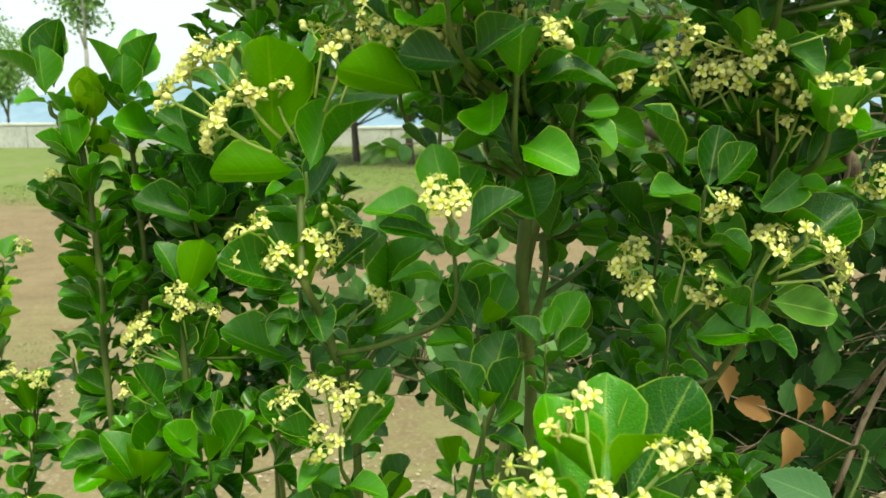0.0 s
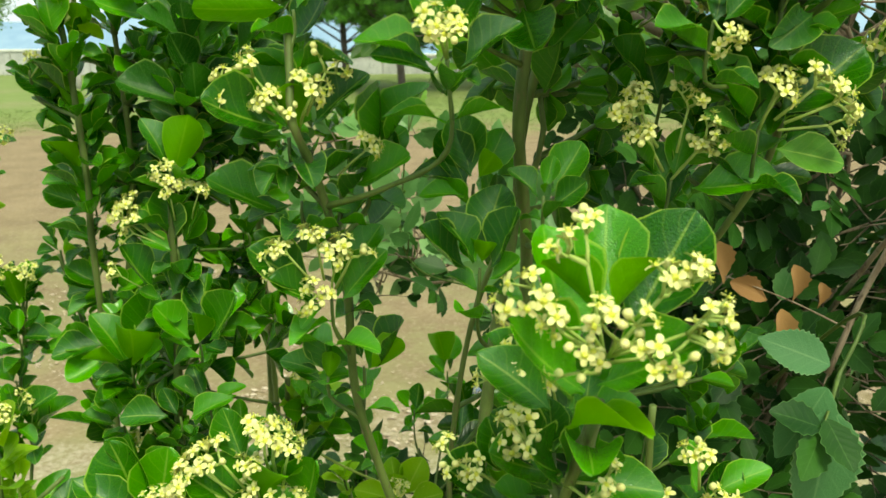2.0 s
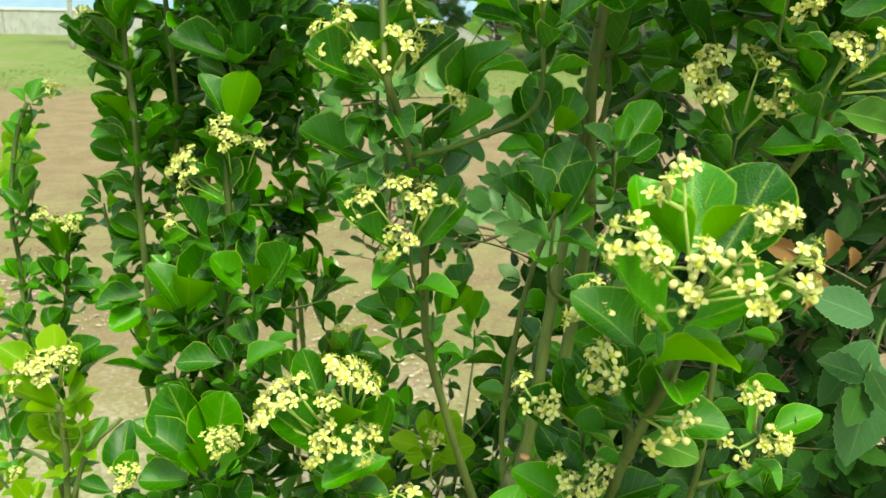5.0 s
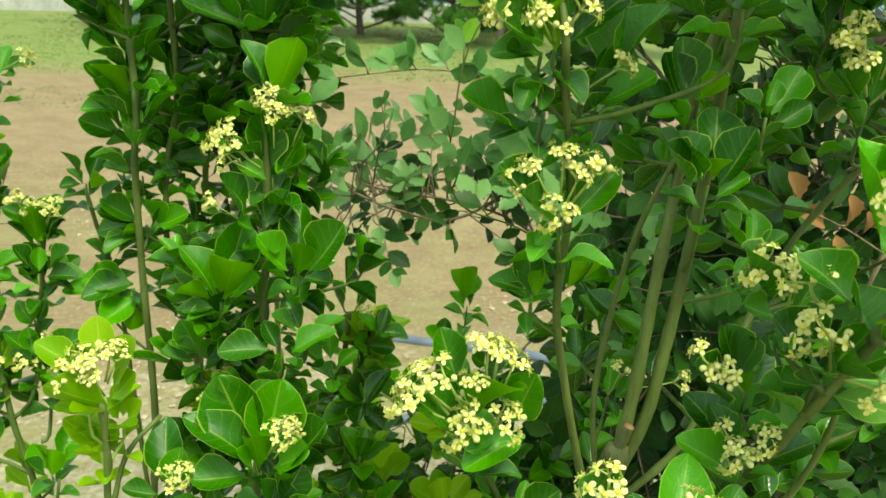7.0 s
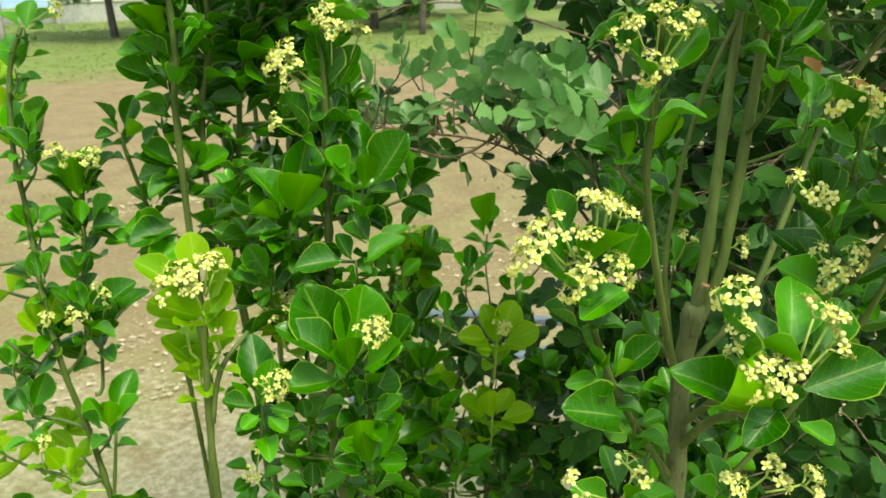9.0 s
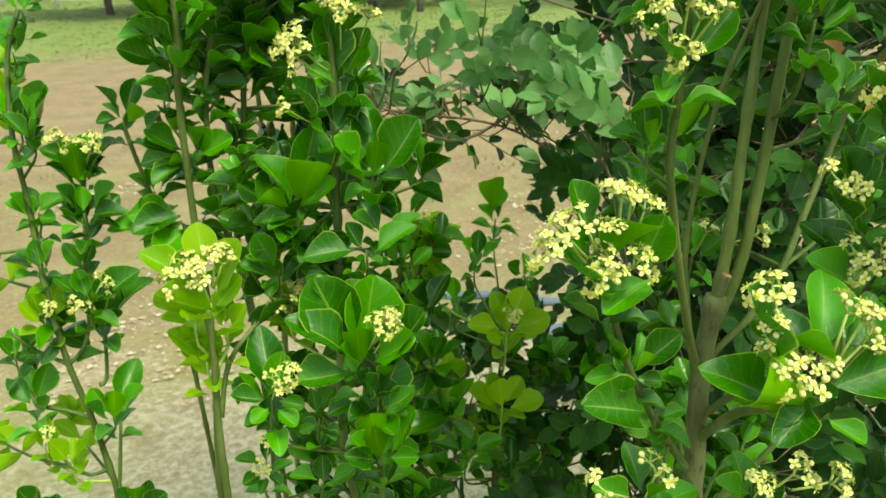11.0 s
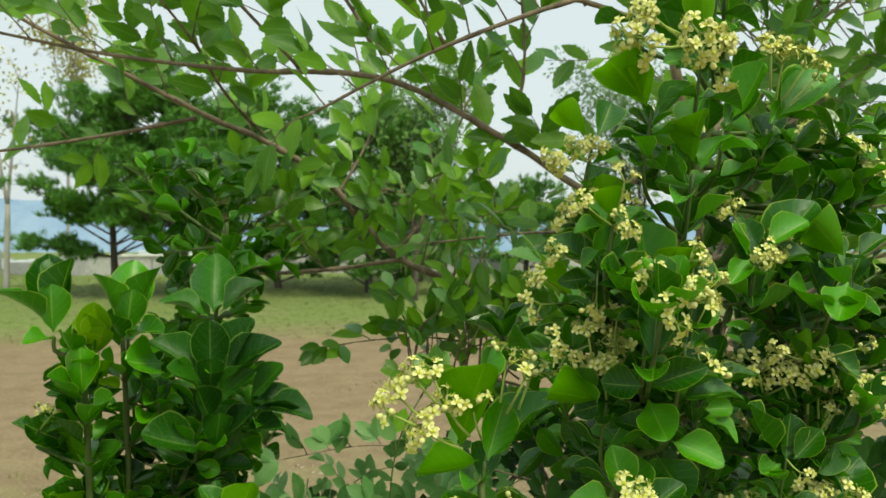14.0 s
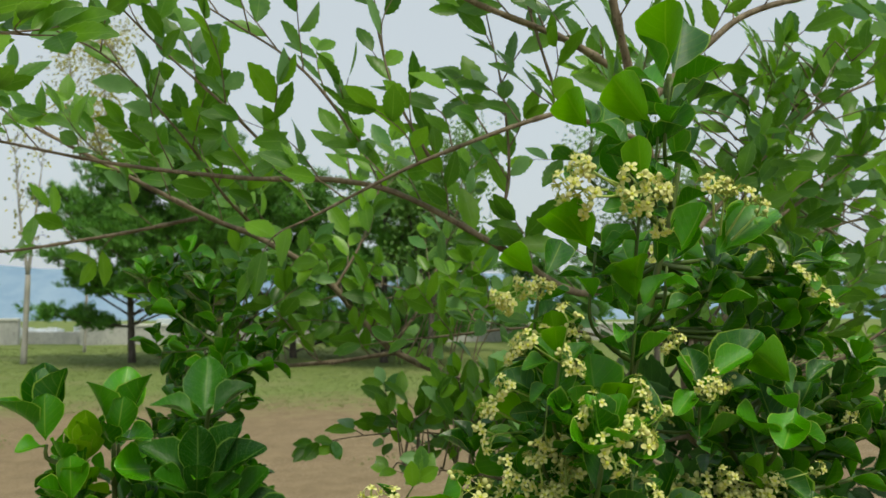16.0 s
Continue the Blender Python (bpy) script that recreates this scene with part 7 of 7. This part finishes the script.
# ---- elm limbs ----
elm = thing("elm_tree", (0.42, 1.3, 0), "small elm with arching brown branches and toothed green leaves", "tree")
branch(elm, [(0.42, 1.3, -0.05), (0.4, 1.25, 0.8), (0.561, 1.150, 1.484), (0.484, 1.080, 1.630), (0.427, 1.000, 1.778)], 0.02, 0.01, gap=0.2, seed=2, bare=0.6, label="brown elm trunk")
branch(elm, [(0.544, 1.140, 1.506), (0.642, 1.050, 1.571), (0.780, 1.000, 1.646), (0.931, 0.950, 1.741)], 0.011, 0.008, gap=0.06, twig=0.16, size=0.042, seed=31, rise=0.8)
branch(elm, [(0.550, 1.150, 1.503), (0.381, 1.200, 1.586), (0.326, 1.300, 1.612), (0.248, 1.400, 1.664), (0.075, 1.450, 1.732), (-0.047, 1.420, 1.852), (-0.111, 1.390, 1.900), (-0.199, 1.370, 1.945), (-0.269, 1.370, 1.972), (-0.442, 1.370, 2.058), (-0.600, 1.400, 2.142)], 0.0095, 0.0028, gap=0.05, twig=0.14, size=0.043, seed=3, piece=True, bare=0.35, rise=0.8)
branch(elm, [(0.075, 1.450, 1.732), (-0.042, 1.450, 1.715), (-0.171, 1.500, 1.705)], 0.005, 0.002, gap=0.05, twig=0.1, size=0.042, seed=4, piece=True, rise=0.8)
branch(elm, [(-0.291, 1.380, 1.972), (-0.427, 1.400, 1.942), (-0.602, 1.420, 1.911), (-0.701, 1.420, 1.909)], 0.0035, 0.002, gap=0.06, twig=0.08, size=0.042, seed=5, rise=0.8)
branch(elm, [(0.429, 1.000, 1.778), (0.395, 0.980, 1.895), (0.336, 0.950, 2.071), (0.264, 0.900, 2.245), (0.244, 0.900, 2.361)], 0.009, 0.005, gap=0.06, twig=0.16, size=0.043, seed=6, piece=True, bare=0.2, rise=0.8)
branch(elm, [(0.163, 1.070, 1.912), (0.015, 1.070, 1.985), (-0.081, 1.100, 2.010), (-0.219, 1.150, 2.015), (-0.408, 1.200, 2.036), (-0.576, 1.250, 2.070)], 0.005, 0.002, gap=0.05, twig=0.15, size=0.043, seed=7, piece=True, rise=0.8)
branch(elm, [(0.381, 0.970, 1.928), (0.292, 1.050, 1.845), (0.163, 1.070, 1.912)], 0.006, 0.005, gap=0.08, seed=8, rise=0.8)
branch(elm, [(0.336, 0.950, 2.063), (0.215, 0.930, 2.087), (0.162, 0.920, 2.080), (0.005, 0.950, 2.017), (-0.139, 1.000, 1.941)], 0.004, 0.0018, gap=0.045, twig=0.12, size=0.043, seed=9, piece=True, rise=0.8)
branch(elm, [(0.299, 0.920, 2.143), (0.203, 0.920, 2.191), (0.066, 0.920, 2.234), (-0.034, 0.920, 2.285)], 0.0055, 0.003, gap=0.05, twig=0.14, size=0.044, seed=10, rise=0.8)
branch(elm, [(0.345, 0.950, 2.121), (0.437, 0.950, 2.210), (0.532, 0.950, 2.274), (0.753, 0.950, 2.333)], 0.006, 0.003, gap=0.05, twig=0.14, size=0.043, seed=11, rise=0.8)
branch(elm, [(0.425, 1.000, 1.854), (0.525, 1.020, 1.925), (0.618, 1.050, 1.965), (0.872, 1.100, 2.115)], 0.004, 0.002, gap=0.04, twig=0.14, size=0.042, seed=12, rise=0.8)
branch(elm, [(-0.175, 1.380, 1.942), (-0.244, 1.300, 2.001), (-0.303, 1.200, 2.075), (-0.399, 1.100, 2.164), (-0.463, 1.050, 2.188)], 0.003, 0.0012, gap=0.04, twig=0.12, size=0.044, seed=13, rise=0.8)
branch(elm, [(-0.048, 1.100, 2.053), (-0.083, 1.100, 2.111), (-0.150, 1.100, 2.182), (-0.270, 1.050, 2.236)], 0.003, 0.0012, gap=0.045, twig=0.12, size=0.044, seed=14, rise=0.8)
branch(elm, [(-0.144, 1.150, 2.022), (-0.245, 1.100, 2.110), (-0.324, 1.100, 2.178), (-0.394, 1.050, 2.236)], 0.0028, 0.0012, gap=0.045, twig=0.12, size=0.044, seed=15, rise=0.8)
# lower boughs, seen between the shrubs
branch(elm, [(0.42, 1.25, 0.9), (0.383, 1.350, 1.365), (0.223, 1.350, 1.306), (0.026, 1.250, 1.233), (-0.079, 1.200, 1.257), (-0.164, 1.200, 1.293)], 0.006, 0.0018, gap=0.045, twig=0.12, size=0.042, seed=16, droop=0.35)
branch(elm, [(0.42, 1.25, 1.0), (0.317, 1.400, 1.369), (0.161, 1.400, 1.290), (-0.002, 1.350, 1.270), (-0.128, 1.300, 1.311)], 0.005, 0.0018, gap=0.05, twig=0.12, size=0.042, seed=17, droop=0.2)
branch(elm, [(0.42, 1.28, 0.8), (0.414, 1.500, 1.138), (0.295, 1.500, 0.971), (0.172, 1.500, 0.836)], 0.005, 0.002, gap=0.08, twig=0.1, size=0.044, seed=18, droop=0.3)
branch(elm, [(0.42, 1.28, 0.7), (0.433, 1.400, 0.986), (0.296, 1.350, 0.782), (0.219, 1.300, 0.621)], 0.005, 0.002, gap=0.06, twig=0.1, size=0.044, seed=19, droop=0.3)
branch(elm, [(0.44, 1.25, 0.9), (0.499, 1.000, 1.441), (0.418, 1.000, 1.398), (0.328, 1.000, 1.369)], 0.006, 0.002, gap=0.028, twig=0.16, size=0.043, seed=20, droop=0.2)
branch(elm, [(0.44, 1.25, 0.8), (0.539, 1.000, 1.294), (0.434, 0.950, 1.269), (0.354, 0.950, 1.240)], 0.006, 0.002, gap=0.028, twig=0.16, size=0.043, seed=21, droop=0.2)
branch(elm, [(0.44, 1.25, 1.1), (0.535, 1.100, 1.573), (0.420, 1.100, 1.611), (0.320, 1.150, 1.648), (0.172, 1.200, 1.608)], 0.005, 0.002, gap=0.05, twig=0.14, size=0.04, seed=22)
branch(elm, [(0.44, 1.25, 1.2), (0.553, 1.100, 1.720), (0.447, 1.200, 1.756), (0.299, 1.250, 1.785), (0.096, 1.300, 1.766)], 0.005, 0.002, gap=0.06, twig=0.14, size=0.04, seed=23)
branch(elm, [(0.42, 1.28, 0.6), (0.461, 1.000, 1.230), (0.327, 1.000, 1.138), (0.241, 1.000, 1.021)], 0.005, 0.002, gap=0.028, twig=0.16, size=0.043, seed=24, droop=0.3)
branch(elm, [(0.42, 1.28, 0.4), (0.561, 0.950, 0.962), (0.337, 0.900, 0.867), (0.202, 0.900, 0.805)], 0.005, 0.002, gap=0.028, twig=0.16, size=0.043, seed=25, droop=0.3)
branch(elm, [(0.440, 1.020, 1.743), (0.607, 1.100, 1.771), (0.853, 1.200, 1.826), (1.050, 1.250, 1.848)], 0.005, 0.002, gap=0.03, twig=0.17, size=0.042, seed=41, rise=0.8)
branch(elm, [(0.457, 1.050, 1.723), (0.700, 1.200, 1.887), (0.938, 1.300, 1.983), (1.100, 1.300, 2.010)], 0.005, 0.002, gap=0.03, twig=0.17, size=0.042, seed=42, rise=0.8)
branch(elm, [(0.395, 0.980, 1.895), (0.611, 1.100, 2.055), (0.785, 1.150, 2.181), (0.989, 1.200, 2.269)], 0.005, 0.002, gap=0.03, twig=0.17, size=0.042, seed=43, rise=0.8)
branch(elm, [(0.510, 1.080, 1.683), (0.792, 1.250, 1.698), (1.093, 1.300, 1.757)], 0.005, 0.002, gap=0.03, twig=0.17, size=0.042, seed=44, rise=0.8)
branch(elm, [(0.064, 1.450, 1.737), (0.129, 1.450, 1.833), (0.187, 1.500, 1.956), (0.221, 1.500, 2.046)], 0.003, 0.0014, gap=0.035, twig=0.12, size=0.04, seed=45, rise=0.8)
branch(elm, [(-0.047, 1.420, 1.852), (0.009, 1.450, 1.947), (0.051, 1.500, 2.061)], 0.003, 0.0014, gap=0.04, twig=0.12, size=0.044, seed=47, rise=0.8)
thicket(elm, [(0.42, 1.28, 0.5), (0.5, 1.1, 0.9), (0.55, 1.0, 1.3)], 60, ((0.3, 0.75), (0.85, 1.2), (0.7, 1.35)), 0.05, 71)
thicket(elm, [(0.42, 1.28, 0.4), (0.3, 1.05, 0.7), (0.2, 0.95, 0.9)], 50, ((0.12, 0.5), (0.85, 1.25), (0.35, 0.95)), 0.048, 72)
thicket(elm, [(0.43, 1.25, 1.1), (0.55, 1.15, 1.5), (0.6, 1.1, 1.7)], 80, ((0.28, 0.9), (0.95, 1.4), (1.3, 1.78)), 0.042, 73)
thicket(elm, [(0.43, 1.2, 1.6), (0.7, 1.25, 1.9), (0.9, 1.3, 2.2)], 44, ((0.5, 1.1), (1.1, 1.5), (1.75, 2.2)), 0.042, 74)
thicket(elm, [(0.42, 1.28, 0.8), (0.3, 1.15, 1.1), (0.15, 1.0, 1.2)], 36, ((0.12, 0.38), (0.85, 1.25), (0.9, 1.35)), 0.044, 76)
thicket(elm, [(0.42, 1.28, 0.5), (0.4, 1.1, 0.9), (0.42, 1.0, 1.3)], 90, ((0.16, 0.66), (0.8, 1.1), (0.5, 1.42)), 0.046, 77)
thicket(elm, [(0.42, 1.28, 0.3), (0.3, 1.1, 0.5), (0.2, 0.95, 0.7)], 70, ((0.1, 0.6), (0.75, 1.15), (0.25, 0.95)), 0.046, 78)
branch(elm, [(0.42, 1.28, 0.9), (0.127, 1.100, 1.225), (-0.032, 1.000, 1.326), (-0.042, 0.980, 1.448), (-0.028, 0.980, 1.522), (-0.003, 0.980, 1.568)], 0.0016, 0.001, gap=0.09, twig=0.05, size=0.04, seed=81, mat=TWIG)
branch(elm, [(0.255, 1.300, 1.526), (0.170, 1.300, 1.587), (0.083, 1.280, 1.607), (-0.013, 1.280, 1.605), (-0.071, 1.270, 1.600)], 0.0018, 0.001, gap=0.035, twig=0.045, size=0.036, seed=82, piece=True, rise=0.9, bare=0.4)
# mostly unseen boughs at far right, added to shade the leaves below
thicket(elm, [(0.43, 1.2, 1.5), (0.8, 1.0, 1.8), (1.1, 0.8, 2.1)], 44, ((0.62, 1.2), (0.42, 0.84), (1.72, 2.3)), 0.05, 79)
branch(elm, [(0.210, 0.940, 2.087), (0.178, 0.930, 2.161), (0.149, 0.920, 2.234), (0.137, 0.920, 2.287)], 0.0026, 0.0012, gap=0.035, twig=0.09, size=0.04, seed=84, rise=0.8)
branch(elm, [(0.157, 1.080, 1.921), (0.169, 1.060, 2.031), (0.150, 1.030, 2.135), (0.123, 1.000, 2.208)], 0.0026, 0.0012, gap=0.04, twig=0.09, size=0.04, seed=85, rise=0.8)
branch(elm, [(0.023, 0.960, 2.027), (-0.024, 0.960, 2.108), (-0.048, 0.960, 2.191), (-0.056, 0.960, 2.252)], 0.0022, 0.001, gap=0.045, twig=0.08, size=0.04, seed=86, rise=0.8)
thicket(elm, [(0.42, 1.28, 0.85), (0.15, 1.25, 1.2), (-0.14, 1.2, 1.3)], 44, ((-0.18, 0.18), (1.1, 1.4), (1.2, 1.37)), 0.033, 87, twig=0.1)
thicket(elm, [(0.43, 1.2, 1.7), (0.62, 1.15, 2.0), (0.75, 1.1, 2.25)], 30, ((0.42, 0.8), (1.0, 1.3), (1.95, 2.35)), 0.042, 88, twig=0.12)
branch(elm, [(-0.576, 1.250, 2.070), (-0.602, 0.950, 2.176), (-0.491, 0.780, 2.107), (-0.432, 0.720, 2.088)], 0.0026, 0.0012, gap=0.03, twig=0.06, size=0.045, seed=90, rise=0.4)
thicket(elm, [(0.43, 1.25, 1.35), (0.25, 1.2, 1.52), (0.04, 1.2, 1.57)], 32, ((0.02, 0.22), (1.12, 1.28), (1.53, 1.67)), 0.034, 91, twig=0.08)
branch(elm, [(0.2, 1.1, 1.41), (0.03, 1.1, 1.465), (-0.06, 1.1, 1.478), (-0.17, 1.1, 1.466)], 0.0016, 0.0009, gap=0.032, twig=0.02, size=0.04, seed=92, piece=True, rise=1.2, bare=0.3)
thicket(elm, [(0.42, 1.28, 0.4), (0.2, 1.2, 0.7), (-0.1, 1.1, 0.85)], 34, ((-0.16, 0.12), (1.0, 1.2), (0.72, 0.95)), 0.042, 93, twig=0.09)
thicket(elm, [(0.248, 1.4, 1.664), (0.075, 1.45, 1.732), (-0.047, 1.42, 1.852)], 20, ((-0.05, 0.26), (1.4, 1.5), (1.77, 1.86)), 0.04, 94, twig=0.11)
thicket(elm, [(-0.042, 1.45, 1.715), (-0.171, 1.48, 1.705), (-0.33, 1.38, 1.72)], 16, ((-0.34, -0.12), (1.32, 1.48), (1.76, 1.86)), 0.038, 95, twig=0.1)
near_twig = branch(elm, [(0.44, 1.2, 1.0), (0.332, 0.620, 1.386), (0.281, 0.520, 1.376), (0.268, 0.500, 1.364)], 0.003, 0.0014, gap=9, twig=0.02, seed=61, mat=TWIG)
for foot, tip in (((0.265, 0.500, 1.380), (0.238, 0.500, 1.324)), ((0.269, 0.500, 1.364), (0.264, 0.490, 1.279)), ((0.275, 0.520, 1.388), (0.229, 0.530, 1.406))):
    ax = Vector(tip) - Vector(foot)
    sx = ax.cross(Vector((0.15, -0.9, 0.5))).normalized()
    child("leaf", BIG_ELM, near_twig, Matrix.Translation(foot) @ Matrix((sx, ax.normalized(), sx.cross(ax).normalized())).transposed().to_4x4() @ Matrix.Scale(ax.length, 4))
dead_twig = branch(elm, [(0.44, 1.2, 0.95), (0.450, 0.800, 1.403), (0.423, 0.780, 1.350), (0.400, 0.780, 1.271)], 0.0035, 0.003, gap=9, twig=0.02, seed=62, label="grey-brown bare twig with withered leaves")
branch(elm, [(0.414, 0.780, 1.320), (0.341, 0.760, 1.358), (0.275, 0.750, 1.385)], 0.0012, 0.0008, gap=9, twig=0.02, seed=63)
for foot, tip in (((0.257, 0.740, 1.422), (0.278, 0.740, 1.383)), ((0.281, 0.750, 1.379), (0.320, 0.750, 1.363)), ((0.345, 0.760, 1.393), (0.354, 0.760, 1.355)), ((0.377, 0.770, 1.372), (0.382, 0.770, 1.345)), ((0.337, 0.760, 1.348), (0.341, 0.760, 1.300))):
    ax = Vector(tip) - Vector(foot)
    sx = ax.cross(Vector((0.3, -0.9, 0.3))).normalized()
    child("leaf", DRY_LEAF, dead_twig, Matrix.Translation(foot) @ Matrix((sx, ax.normalized(), sx.cross(ax).normalized())).transposed().to_4x4() @ Matrix.Scale(ax.length * 1.1, 4), "withered brown leaf")
mass = child("foliage", mesh("foliage", ELM_MASS_V, ELM_MASS_F, [ELM_MASS], ELM_MASS_UV), elm, None, "dense toothed leaves in mid and deep green")
mass.matrix_world = Matrix()
mass["kind"] = "stuff"
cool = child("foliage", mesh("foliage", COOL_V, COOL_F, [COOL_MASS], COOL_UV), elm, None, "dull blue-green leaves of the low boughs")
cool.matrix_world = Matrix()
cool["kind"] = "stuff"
low_mass = child("foliage", mesh("foliage", LOW_V, LOW_F, [LOW_SHADE_MASS], LOW_UV), elm, None, "leaves deep in the thicket, shade put into their green")
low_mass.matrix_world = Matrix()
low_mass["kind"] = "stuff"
